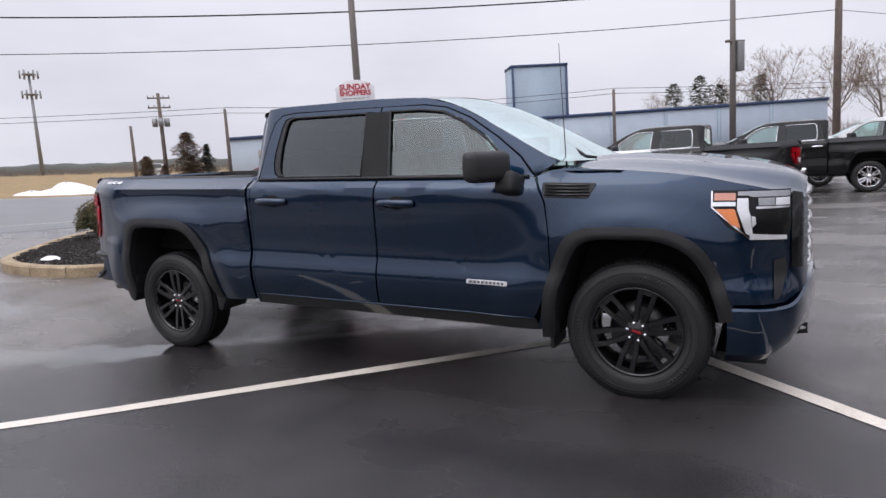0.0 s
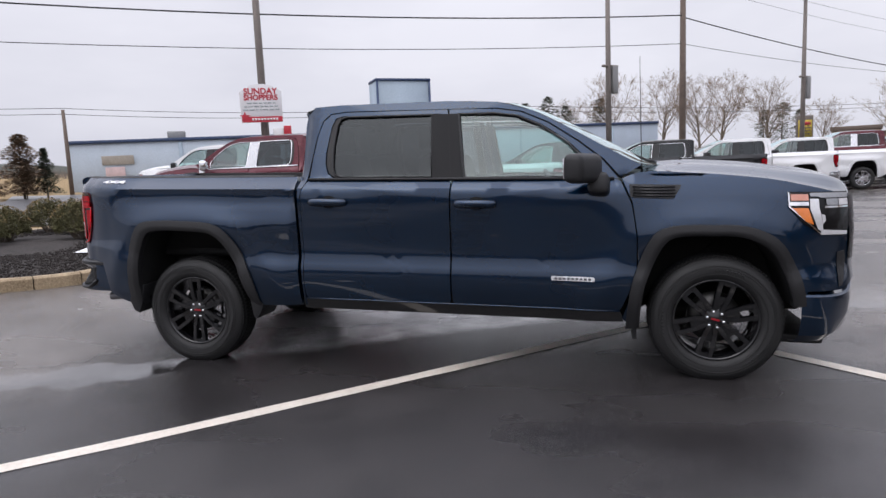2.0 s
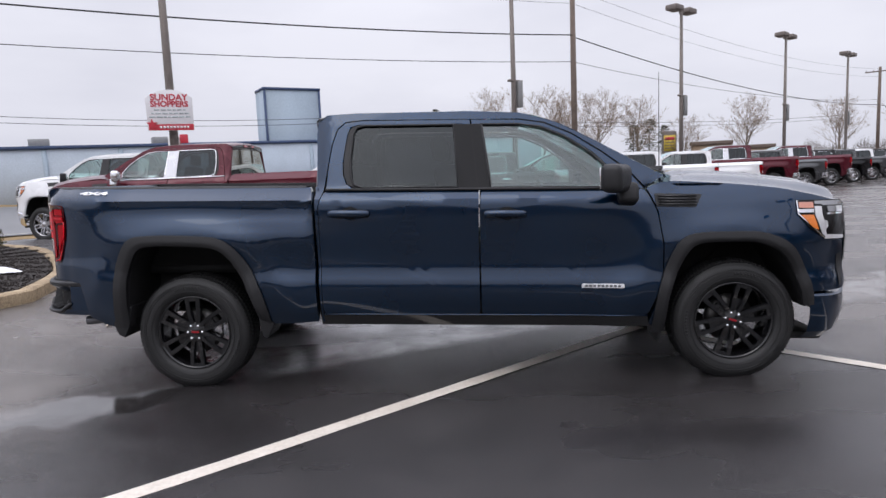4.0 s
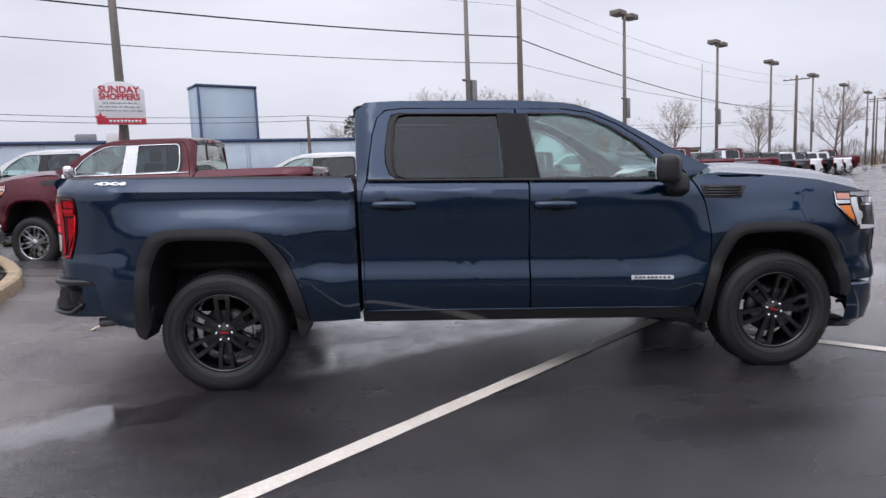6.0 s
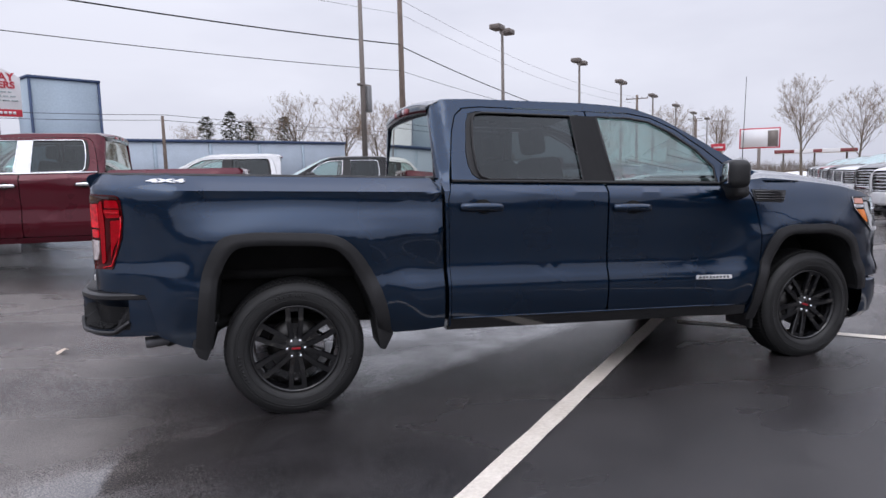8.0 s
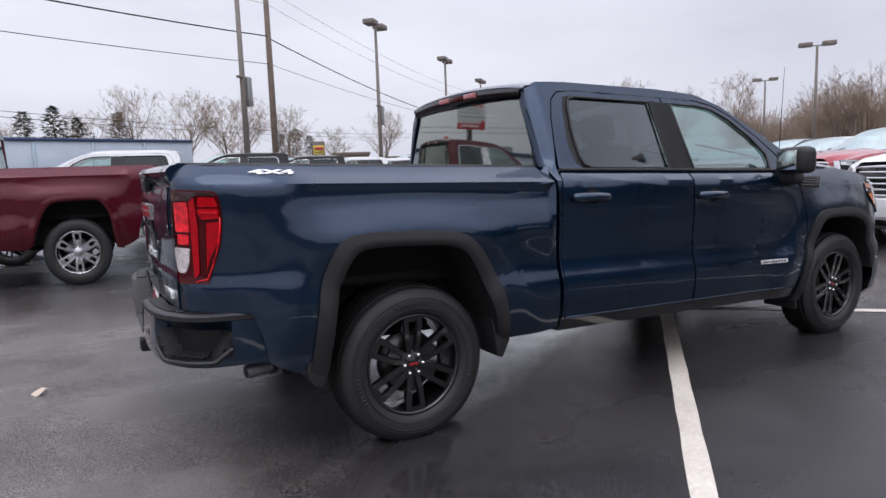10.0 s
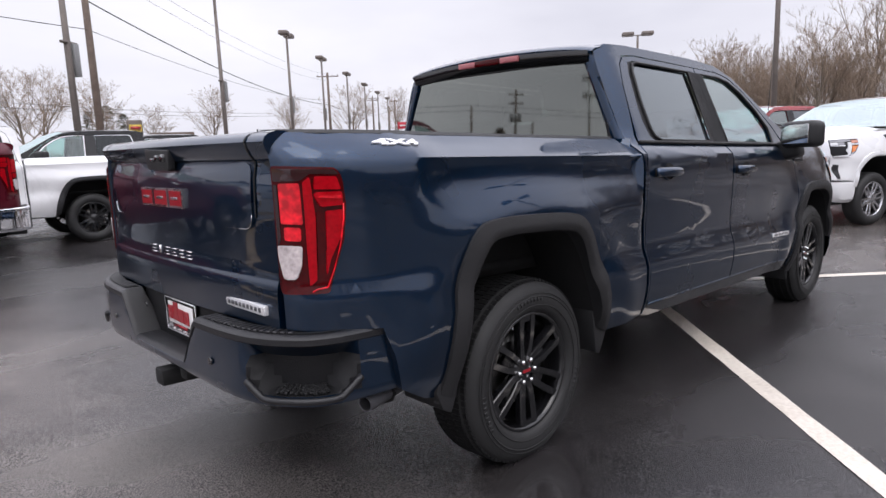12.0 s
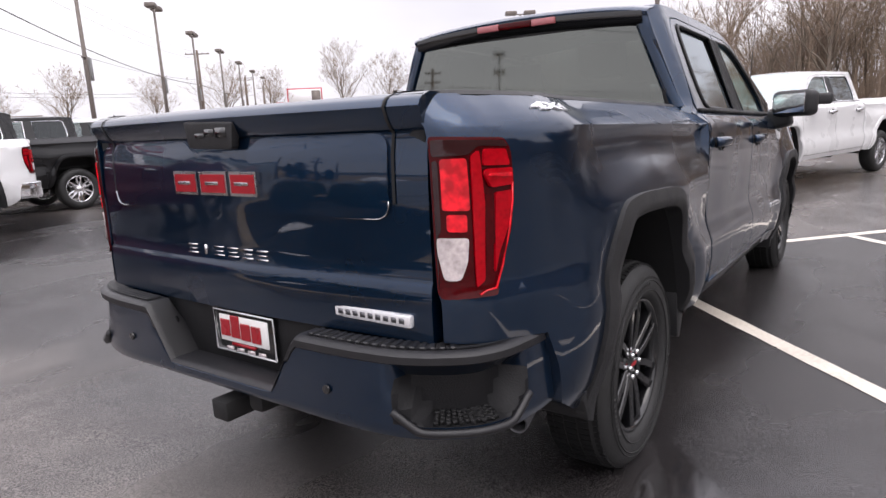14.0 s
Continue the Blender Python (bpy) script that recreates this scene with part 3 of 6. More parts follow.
snow_heap(-5.30, 1.28, 0.11, 0.05, 32, 0.17)

# leaf on the asphalt
bm = grid_mesh([[(x, y, 0.012 + 0.03 * abs(y) + 0.02 * math.sin(x * 40)) for y in (-w, 0, w)] for x, w in ((-0.07, 0.004), (-0.04, 0.035), (0.0, 0.045), (0.04, 0.025), (0.075, 0.003))])
leaf = tagged(part("fallen_leaf", bm, mat("pale_leaf", (0.55, 0.45, 0.36), 0.7)), "pale tan fallen leaf on wet asphalt", "leaf")
leaf.matrix_world = pose(-1.79, 0.95, height(-1.79, 0.95) + 0.002, 0, 0, 25)


# ---- pickup trucks ----
CAB_Y = curve_at([0.40, 0.475, 0.52, 0.60, 0.70, 0.765, 0.81, 0.872, 0.95, 1.10, 1.25, 1.335, 1.37, 1.41, 1.44],
                 [0.915, 0.942, 0.962, 0.985, 0.998, 0.998, 0.986, 0.967, 0.965, 0.972, 0.975, 0.969, 0.944, 0.900, 0.885])
BED_Y = curve_at([0.40, 0.475, 0.52, 0.60, 0.70, 0.765, 0.81, 0.872, 0.95, 1.08, 1.18, 1.26, 1.305, 1.335, 1.365, 1.40, 1.43],
                 [0.915, 0.942, 0.962, 0.985, 0.998, 0.998, 0.986, 0.970, 0.975, 0.990, 0.967, 0.942, 0.938, 0.948, 0.912, 0.860, 0.825])
FEN_Y = curve_at([0.40, 0.475, 0.52, 0.60, 0.70, 0.765, 0.81, 0.872, 0.95, 1.06, 1.14, 1.22, 1.30, 1.36, 1.42, 1.46],
                 [0.915, 0.942, 0.962, 0.985, 0.998, 0.998, 0.988, 0.966, 0.972, 0.982, 0.974, 0.957, 0.934, 0.910, 0.878, 0.848])
# plan of the rear corner of the bed, and how its section leaves that plan with height
CORNER = curve_at([-1.085, -1.075, -1.06, -1.03, -1.0, -0.967, -0.90, -0.845, -0.75, -0.60, -0.45], [0.785, 0.805, 0.838, 0.870, 0.893, 0.912, 0.935, 0.957, 0.984, 1.008, 1.015])
CORNER_Z = curve_at([0.45, 0.55, 0.70, 0.86, 0.90, 0.93, 1.25, 1.31, 1.34, 1.37, 1.40, 1.43], [-0.045, -0.005, 0.010, 0.012, 0.010, 0.0, -0.004, -0.006, -0.012, -0.030, -0.062, -0.095])
NOSE_IN = curve_at([3.9, 4.1, 4.25, 4.4, 4.5, 4.58, 4.62], [0.0, 0.014, 0.040, 0.095, 0.165, 0.270, 0.380])


def half_width(x, z):
    """The half width of the body at x along it and the height z."""
    if x < 0.90:
        y = BED_Y(z)
    else:
        w = smooth01(2.9, 3.5, x)
        y = CAB_Y(z) * (1 - w) + FEN_Y(z) * w
        if z > 1.44:
            y = 0.885 - (z - 1.44) * 0.38
        if x < 1.05:
            y -= 0.05 * smooth01(1.05, 0.915, x) ** 2 * smooth01(1.34, 1.46, z)
    if x < -0.42:
        y += (CORNER(x) + CORNER_Z(z) - 0.045 - y) * smooth01(-0.42, -0.72, x)
    y -= NOSE_IN(x) if x > 3.9 else 0.0
    for cx in (0.02, 3.73):
        r = math.hypot((x - cx) * 0.94, (z - 0.42) * 1.0) if z > 0.42 else abs(x - cx)
        y += 0.022 * math.exp(-((r - 0.70) / 0.11) ** 2) * smooth01(1.34, 1.2, z)
    return y + 0.045


ARCH_R_IN = [(-0.462, 0.44), (-0.418, 0.80), (-0.385, 0.90), (-0.32, 1.005), (-0.22, 1.035), (0.0, 1.035), (0.21, 1.02), (0.31, 0.955), (0.40, 0.80), (0.465, 0.63), (0.49, 0.52)]
ARCH_R_OUT = [(-0.560, 0.42), (-0.508, 0.80), (-0.47, 0.94), (-0.385, 1.075), (-0.25, 1.108), (0.0, 1.108), (0.245, 1.09), (0.37, 1.01), (0.47, 0.86), (0.54, 0.68), (0.575, 0.48)]
ARCH_F_IN = [(3.275, 0.44), (3.295, 0.66), (3.335, 0.80), (3.42, 0.985), (3.51, 1.045), (3.70, 1.055), (3.88, 1.05), (4.03, 0.985), (4.12, 0.85), (4.17, 0.70), (4.185, 0.62)]
ARCH_F_OUT = [(3.19, 0.43), (3.215, 0.66), (3.255, 0.82), (3.35, 1.04), (3.47, 1.112), (3.70, 1.125), (3.91, 1.118), (4.085, 1.04), (4.19, 0.88), (4.24, 0.73), (4.255, 0.63)]


CORNER_X = np.concatenate([np.linspace(-1.085, -0.46, 400), [-0.45, 1.0]])
CORNER_S = np.concatenate([[0.0], np.cumsum([math.hypot(b - a, CORNER(b) - CORNER(a)) for a, b in zip(CORNER_X, CORNER_X[1:])])])
CORNER_S -= np.interp(-1.075, CORNER_X, CORNER_S)


def round_corner(outline, cell, side, flange=0.03, off=0.0):
    """A panel that wraps the rear corner: the outline runs along the body's girth from the tailgate gap, and in z."""
    bm = flat_cells(outline, cell)
    for v in bm.verts:
        s0, z = v.co.x, v.co.z
        x = float(np.interp(s0, CORNER_S, CORNER_X))
        d = (half_width(x + 0.004, z) - half_width(x - 0.004, z)) / 0.008
        n = Vector((-d, 1.0)).normalized()
        v.co = (x + n.x * off, side * (half_width(x, z) + n.y * off), z)
    bm.normal_update()
    if sum(f.normal.y for f in bm.faces) * side < 0:
        bmesh.ops.reverse_faces(bm, faces=bm.faces[:])
    if flange:
        edge = [e for e in bm.edges if len(e.link_faces) == 1]
        for e in edge:
            e.smooth = False
        for g in bmesh.ops.extrude_edge_only(bm, edges=edge)["geom"]:
            if isinstance(g, bmesh.types.BMVert):
                k = smooth01(-0.98, -1.07, g.co.x)
                g.co.x += flange * k
                g.co.y -= side * flange * (1 - 0.7 * k)
    return bm


def girth(outline):
    """An outline in x and z as one along the body's girth and in z."""
    return [(float(np.interp(x, CORNER_X, CORNER_S)), z) for x, z in outline]


def ORIENT(outline):
    """1 for an outline that runs anticlockwise, else -1."""
    return 1 if sum(p[0] * q[1] - q[0] * p[1] for p, q in zip(outline, outline[1:] + outline[:1])) > 0 else -1


def between(a, b, t=0.5):
    return [(p[0] * (1 - t) + q[0] * t, p[1] * (1 - t) + q[1] * t) for p, q in zip(a, b)]


R_CUT, F_CUT = spline(between(ARCH_R_IN, ARCH_R_OUT, 0.45), 3), spline(between(ARCH_F_IN, ARCH_F_OUT, 0.45), 3)
BED_OUT = [(0.910, 0.50), (0.910, 1.345), (0.902, 1.385), (0.872, 1.43), (-1.045, 1.43), (-1.072, 1.418), (-1.074, 1.40), (-1.074, 0.785), (-0.80, 0.765), (-0.765, 0.66), (-0.74, 0.53), (-0.62, 0.46)] + R_CUT + [(0.60, 0.48)]
RDOOR_LOW = rounded([(0.955, 0.56), (0.955, 1.30), (0.99, 1.405), (2.055, 1.405), (2.045, 1.25), (2.035, 0.56)], 0.03)
RDOOR_FRAME = [(1.0, 1.41), (1.015, 1.56), (1.04, 1.72), (1.075, 1.83), (1.13, 1.878), (1.25, 1.892), (2.005, 1.893), (2.055, 1.41), (1.985, 1.41), (1.955, 1.866),
               (1.22, 1.866), (1.165, 1.85), (1.14, 1.79), (1.113, 1.60), (1.115, 1.52), (1.14, 1.45), (1.20, 1.41)]
RGLASS = [(1.25, 1.425), (1.195, 1.445), (1.176, 1.49), (1.17, 1.56), (1.168, 1.65), (1.185, 1.80), (1.21, 1.845), (1.26, 1.858), (1.89, 1.858), (1.91, 1.425)]
FDOOR_LOW = rounded([(2.047, 0.56), (2.057, 1.25), (2.067, 1.405), (3.165, 1.405), (3.235, 1.25), (3.262, 1.05), (3.262, 0.80), (3.16, 0.56)], 0.03)
FDOOR_FRAME = [(2.065, 1.41), (2.017, 1.893), (2.35, 1.888), (2.52, 1.862), (2.70, 1.785), (2.90, 1.655), (3.06, 1.53), (3.16, 1.41), (2.965, 1.41), (2.965, 1.535),
               (2.84, 1.66), (2.66, 1.777), (2.50, 1.845), (2.34, 1.866), (2.08, 1.866), (2.125, 1.41)]
FGLASS = [(2.138, 1.42), (2.09, 1.858), (2.34, 1.858), (2.49, 1.838), (2.65, 1.77), (2.83, 1.65), (2.95, 1.53), (2.95, 1.42)]
BPILLAR = [(1.913, 1.415), (1.893, 1.862), (2.086, 1.862), (2.134, 1.415)]
APILLAR_IN = [(2.35, 1.91), (2.53, 1.885), (2.72, 1.805), (2.92, 1.675), (3.09, 1.545), (3.20, 1.41), (3.13, 1.41), (3.03, 1.52), (2.875, 1.64), (2.69, 1.765), (2.51, 1.845), (2.35, 1.873)]
CAB_TOP = [(0.930, 1.44), (0.915, 1.80), (0.925, 1.893), (0.99, 1.936), (1.2, 1.948), (2.0, 1.954), (2.36, 1.938), (2.60, 1.872), (2.85, 1.745), (3.10, 1.604), (3.30, 1.495)]
CAB_FRAME = [(0.938, 0.50)] + CAB_TOP + [(3.172, 1.42), (3.07, 1.537), (2.905, 1.664), (2.705, 1.793), (2.523, 1.870), (2.352, 1.896), (1.25, 1.900), (1.125, 1.886), (1.068, 1.834),
                                       (1.032, 1.72), (1.007, 1.56), (0.982, 1.405), (0.951, 1.30), (0.951, 0.50)]
FENDER = [(3.17, 0.50), (3.27, 0.79), (3.27, 1.05), (3.243, 1.255), (3.18, 1.41), (3.26, 1.444), (3.36, 1.456), (3.45, 1.453), (3.75, 1.435), (4.05, 1.405), (4.30, 1.355), (4.45, 1.32), (4.57, 1.29),
          (4.612, 1.26), (4.612, 0.80), (4.50, 0.73), (4.26, 0.72)] + F_CUT[::-1]
ROCKER = [(0.93, 0.475), (0.93, 0.552), (3.16, 0.552), (3.18, 0.475)]


def GATE_BOW(y):
    """How far the tailgate bows back in plan."""
    return -0.020 + 0.036 * (y / 0.8) ** 2


def flare(inner, outer, side, parent, material):
    """A wheel-arch moulding, proud of the body, turned in at its inner edge."""
    a, b = spline(inner, 4), spline(outer, 4)
    rows = []
    for p, q in zip(b, a):
        yo = half_width(p[0], min(p[1], 1.3))
        m = ((p[0] + q[0]) / 2, (p[1] + q[1]) / 2)
        n = (p[0] * 0.25 + q[0] * 0.75, p[1] * 0.25 + q[1] * 0.75)
        rows.append([(p[0], side * (yo - 0.01), p[1]), (p[0], side * (yo + 0.016), p[1]), (m[0], side * (yo + 0.026), m[1]), (n[0], side * (yo + 0.027), n[1]),
                     (q[0], side * (yo + 0.012), q[1]), (q[0], side * (yo - 0.07), q[1])])
    bm = grid_mesh(rows)
    bmesh.ops.recalc_face_normals(bm, faces=bm.faces[:])
    return part("wheel_arch_moulding", bm, material, parent, sharp=50)


def liner(arch, side, parent):
    rows = [[(x, side * 1.0, z), (x, side * 0.56, z)] for x, z in spline(arch, 2)]
    bm = grid_mesh(rows)
    x0, x1 = arch[0][0], arch[-1][0]
    v = [bm.verts.new((x, side * 0.56, z)) for x, z in [(x0, 0.5)] + arch + [(x1, 0.5)]]
    bm.faces.new(v)
    return part("wheel_well", bm, DARK, parent)


def tread_mesh(lugs):
    bm = bmesh.new()
    for k in range(lugs):
        for y0, y1, ph in ((-0.104, -0.076, 0), (-0.070, -0.028, 0.5), (-0.022, 0.022, 0.1), (0.028, 0.064, 0.6), (0.070, 0.094, 0.2)):
            add_box(bm, (0.388, y0, -0.0105), (0.411 if abs(y0 + y1) < 0.12 else 0.4035, y1, 0.0105), pose(0, 0, 0, 0, math.degrees((k + ph) * math.tau / lugs), 0))
    bmesh.ops.recalc_face_normals(bm, faces=bm.faces[:])
    return bm


def tyre_mesh(n):
    prof = [(0.262, -0.105), (0.272, -0.124), (0.290, -0.135), (0.320, -0.140), (0.345, -0.138), (0.366, -0.130), (0.387, -0.116), (0.398, -0.099), (0.404, -0.082), (0.407, -0.05), (0.407, 0.04), (0.404, 0.066),
            (0.394, 0.084), (0.375, 0.100), (0.345, 0.120), (0.31, 0.122), (0.275, 0.115), (0.262, 0.10)]
    bm = revolve(prof, n)
    bmesh.ops.recalc_face_normals(bm, faces=bm.faces[:])
    return bm


def wheel(parent, m, style, hero):
    """A tyre on a six-arm alloy rim with hub cap, wheel nuts and brake disc; its outer side faces -y. style: material of the rim."""
    n = 96 if hero else 40
    tyre = part("tyre", tyre_mesh(n), RUBBER, parent)
    tyre.matrix_basis = m
    if hero:
        bm = bmesh.new()
        for r, h in ((0.338, 0.006), (0.352, 0.004), (0.30, 0.004)):
            add_tube(bm, [(r * math.cos(k * math.tau / 64), -0.1395, r * math.sin(k * math.tau / 64)) for k in range(65)], h * 0.5, 4, False)
        for k0 in (0.2, 2.6, 4.4):
            for j in range(8):
                a = k0 + j * 0.07
                add_box(bm, (0.318, -0.1415, -0.006), (0.334, -0.138, 0.006), pose(0, 0, 0, 0, math.degrees(a), 0))
        part("sidewall_relief", bm, RUBBER, tyre)
        tagged(part("tread", tread_mesh(90), TREAD, tyre), kind="stuff")
    rim = part("rim", revolve([(0.266, -0.110), (0.262, -0.118), (0.252, -0.116), (0.246, -0.095), (0.240, -0.05), (0.236, 0.08), (0.25, 0.11), (0.266, 0.11)], n), style, parent)
    rim.matrix_basis = m
    bm = bmesh.new()
    for k in range(6):
        if hero:
            bm = bmesh.new()
        base = pose(0, 0, 0, 0, -90 + k * 60, 0)
        for s in (-1, 1):
            path = [(0.055, -0.093, s * 0.019), (0.095, -0.099, s * 0.027), (0.135, -0.103, s * 0.033), (0.195, -0.107, s * 0.037), (0.252, -0.110, s * 0.039)]
            wide = [0.018, 0.0165, 0.0155, 0.0160, 0.0175]
            ring = []
            for (r, y, z), w in zip(path, wide):
                ring.append([bm.verts.new(base @ Vector(p)) for p in ((r, y + 0.006, z - w), (r, y + 0.001, z - w * 0.8), (r, y - 0.001, z + w * 0.8), (r, y + 0.006, z + w), (r, y + 0.035, z + w), (r, y + 0.035, z - w))])
            for a, b in zip(ring, ring[1:]):
                for i in range(6):
                    bm.faces.new((a[i], b[i], b[(i + 1) % 6], a[(i + 1) % 6]))
        add_box(bm, (0.226, -0.106, -0.026), (0.250, -0.085, 0.026), base)
        add_box(bm, (0.050, -0.080, -0.030), (0.150, -0.060, 0.030), base)
        if hero:
            bmesh.ops.recalc_face_normals(bm, faces=bm.faces[:])
            part("spoke", bm, style, rim)
    if not hero:
        bmesh.ops.recalc_face_normals(bm, faces=bm.faces[:])
        part("rim_face", bm, style, rim)
    hub = revolve([(0.0, -0.097), (0.030, -0.097), (0.034, -0.094), (0.062, -0.092), (0.072, -0.085), (0.076, -0.03)], 36 if hero else 16)
    part("hub", hub, style, rim)
    if hero:
        for k in range(6):
            a = k * math.tau / 6 + math.tau / 6
            c = Vector((0.052 * math.cos(a), 0, 0.052 * math.sin(a)))
            part("wheel_nut", tube([c + Vector((0, -0.085, 0)), c + Vector((0, -0.104, 0)), c + Vector((0, -0.110, 0))], [0.0105, 0.0105, 0.006], 8), CHROME, rim)
    cap = box((-0.027, -0.101, -0.007), (0.027, -0.096, 0.007), 0.002)
    part("cap_badge", cap, PAINT_RED if hero else style, rim)
    disc = part("brake_disc", revolve([(0.06, -0.02), (0.165, -0.022), (0.165, 0.005), (0.06, 0.005)], 48 if hero else 20), BRAKE, parent)
    disc.matrix_basis = m
    if hero:
        part("brake_caliper", box((0.10, -0.045, -0.06), (0.175, 0.03, 0.06), 0.012), ALLOY, disc)


def door_handle(x, z, side, parent, material, hero):
    y = half_width(x, z)
    pocket = revolve([(0.0, 0.004), (0.5, 0.003), (0.95, 0.0), (1.0, -0.002)], 24)
    bmesh.ops.recalc_face_normals(pocket, faces=pocket.faces[:])
    pocket = moved(pocket, Matrix.Translation((x + 0.01, 0, z + 0.002)) @ Matrix.Diagonal((0.062, side, 0.047, 1)))
    for v in pocket.verts:
        v.co.y = side * (half_width(v.co.x, v.co.z) + 0.004 + 0.5 * abs(v.co.y))
    # near-black disc, painted for the shade in the cup behind the handle
    part("handle_cup_shade", pocket, DARK, parent)
    gasket = bmesh.new()
    add_tube(gasket, [(x - 0.134 + 0.268 * k / 8, side * (half_width(x - 0.134 + 0.268 * k / 8, z) - 0.001), z) for k in range(9)], 0.030, 12)
    for v in gasket.verts:
        w = half_width(v.co.x, z) - 0.001
        v.co.y = side * (half_width(v.co.x, v.co.z) + (abs(v.co.y) - w) * 0.28)
        v.co.z = z + (v.co.z - z) * (1.0 - 0.35 * min(1.0, abs(v.co.x - x) / 0.134) ** 4)
    part("handle_gasket", gasket, DARK, parent)
    pts = [(x - 0.125, side * (y + 0.004), z), (x - 0.10, side * (y + 0.022), z + 0.002), (x, side * (y + 0.036), z + 0.004), (x + 0.10, side * (y + 0.024), z + 0.002), (x + 0.125, side * (y + 0.004), z)]
    bm = bmesh.new()
    add_tube(bm, spline(pts, 3 if hero else 1), 0.0255, 12)
    for v in bm.verts:
        v.co.y = side * (y + (abs(v.co.y) - y) * 0.95)
    part("door_handle", bm, material, parent)
    if hero:
        arc = [(x + 0.01 + 0.058 * math.cos(a), z + 0.002 + 0.043 * math.sin(a)) for a in np.linspace(math.radians(-155), math.radians(-25), 12)]
        part("cup_edge", tube([(p, side * (half_width(p, q) + 0.005), q) for p, q in arc], 0.0045, 6), material, parent)


def seat(x, y, parent, hero):
    part("seat", box((x - 0.22, y - 0.24, 0.82), (x + 0.26, y + 0.24, 1.02), 0.05), SEAT, parent)
    part("seat_back", box((-0.09, -0.24, 0), (0.09, 0.24, 0.62), 0.05, pose(x - 0.20, y, 0.98, 0, -14, 0)), SEAT, parent)
    part("headrest", box((-0.06, -0.13, 0), (0.06, 0.13, 0.19), 0.04, pose(x - 0.37, y, 1.61, 0, -8, 0)), SEAT, parent)


def pickup(m, label, paint, hero=False, rake=0.0, flares=None, rims=None, trim=None, mirror=None, bumper=None, cell=0.11, roof=None, plate=True, ground=0.0, group="", grille=None, pillar=None):
    RAKE[0] = rake
    cell = 0.045 if hero else cell
    flares, rims, trim, mirror, bumper, roof = flares or paint, rims or ALLOY, trim or BLACK_PLASTIC, mirror or BLACK_PLASTIC, bumper or CHROME, roof or paint
    grille = grille or CHROME
    t = thing("pickup_truck", m, label, "pickup truck", group)
    for s in (-1, 1):
        part("bed_side", round_corner(girth(BED_OUT), min(cell, 0.07) if not hero else 0.032, s, 0.05), paint, t)
        cabf = part("cab_frame", sheet(CAB_FRAME, half_width, cell, s, 0.06), paint, t)
        rd = part("rear_door", sheet(RDOOR_LOW, half_width, cell, s, 0.04), paint, t)
        part("window_frame", sheet(RDOOR_FRAME, half_width, cell, s, 0.03), paint, rd)
        part("window_glass", sheet(RGLASS, half_width, cell * 2, s, 0, -0.012), GLASS_DARK, rd).visible_shadow = False
        fd = part("front_door", sheet(FDOOR_LOW, half_width, cell, s, 0.04), paint, t)
        part("window_frame", sheet(FDOOR_FRAME, half_width, cell, s, 0.03), paint, fd)
        part("window_glass", sheet(FGLASS, half_width, cell * 2, s, 0, -0.012), GLASS_CLEAR, fd).visible_shadow = False
        part("window_trim", sheet([(1.22, 1.414), (1.15, 1.45), (1.123, 1.51), (1.119, 1.60), (1.132, 1.72), (1.148, 1.80), (1.168, 1.845), (1.20, 1.862), (1.25, 1.862), (1.21, 1.845), (1.185, 1.80), (1.168, 1.65), (1.17, 1.56), (1.176, 1.49), (1.195, 1.445), (1.25, 1.425)], half_width, 0.09, s, 0.02, -0.006), BLACK_PLASTIC, rd)
        part("door_pillar_trim", sheet(BPILLAR, half_width, cell * 2, s, 0.01, 0.004), pillar or (STEP_BLACK if hero else BLACK_PLASTIC), cabf)
        if hero:
            # added dark backing closes the see-through gap along the windscreen pillar
            part("pillar_gap_backing", sheet(APILLAR_IN, half_width, 0.2, s, 0.0, -0.03), DARK, cabf)
            part("door_seam", sheet([(2.046, 1.42), (2.008, 1.86), (2.014, 1.86), (2.052, 1.42)], half_width, 0.2, s, 0.0, 0.0055), DARK, cabf)
        door_handle(1.165, 1.250, s, rd, paint if not trim == CHROME else CHROME, hero)
        door_handle(2.225, 1.245, s, fd, paint if not trim == CHROME else CHROME, hero)
        for ob, loop in ((rd, RGLASS), (fd, FGLASS)):
            pts = [(x, s * (half_width(x, z) + 0.001), z) for x, z in loop + loop[:1]]
            bm = bmesh.new()
            add_tube(bm, pts, 0.0085, 6, False)
            part("window_seal", bm, trim, ob)
        lo = [(1.0, s * (half_width(1.0, 1.405) + 0.004), 1.412)] + [(x, s * (half_width(x, 1.405) + 0.004), 1.412) for x in (1.5, 2.05, 2.6, 3.13)]
        part("belt_moulding", tube(lo, 0.011, 6), trim, cabf)
        fn = part("front_fender", sheet(FENDER, half_width, cell, s, 0.05), paint, t)
        # hero rocker goes black for the shade on its down-facing blue paint
        part("rocker_panel", sheet(ROCKER, half_width, cell * 2, s, 0.10, -0.004), BLACK_GLOSS if hero else paint, t)
        if hero:
            sill = [(x, s * (half_width(x, 0.556) + 0.004), 0.556) for x in np.linspace(0.96, 3.16, 12)]
            part("sill_edge", tube(sill, 0.0055, 6), paint, t)
        flare(ARCH_R_IN, ARCH_R_OUT, s, t, flares)
        flare(ARCH_F_IN, ARCH_F_OUT, s, t, flares)
        liner(ARCH_R_IN, s, t)
        liner(ARCH_F_IN, s, t)
        # mirror
        y = half_width(3.0, 1.40)
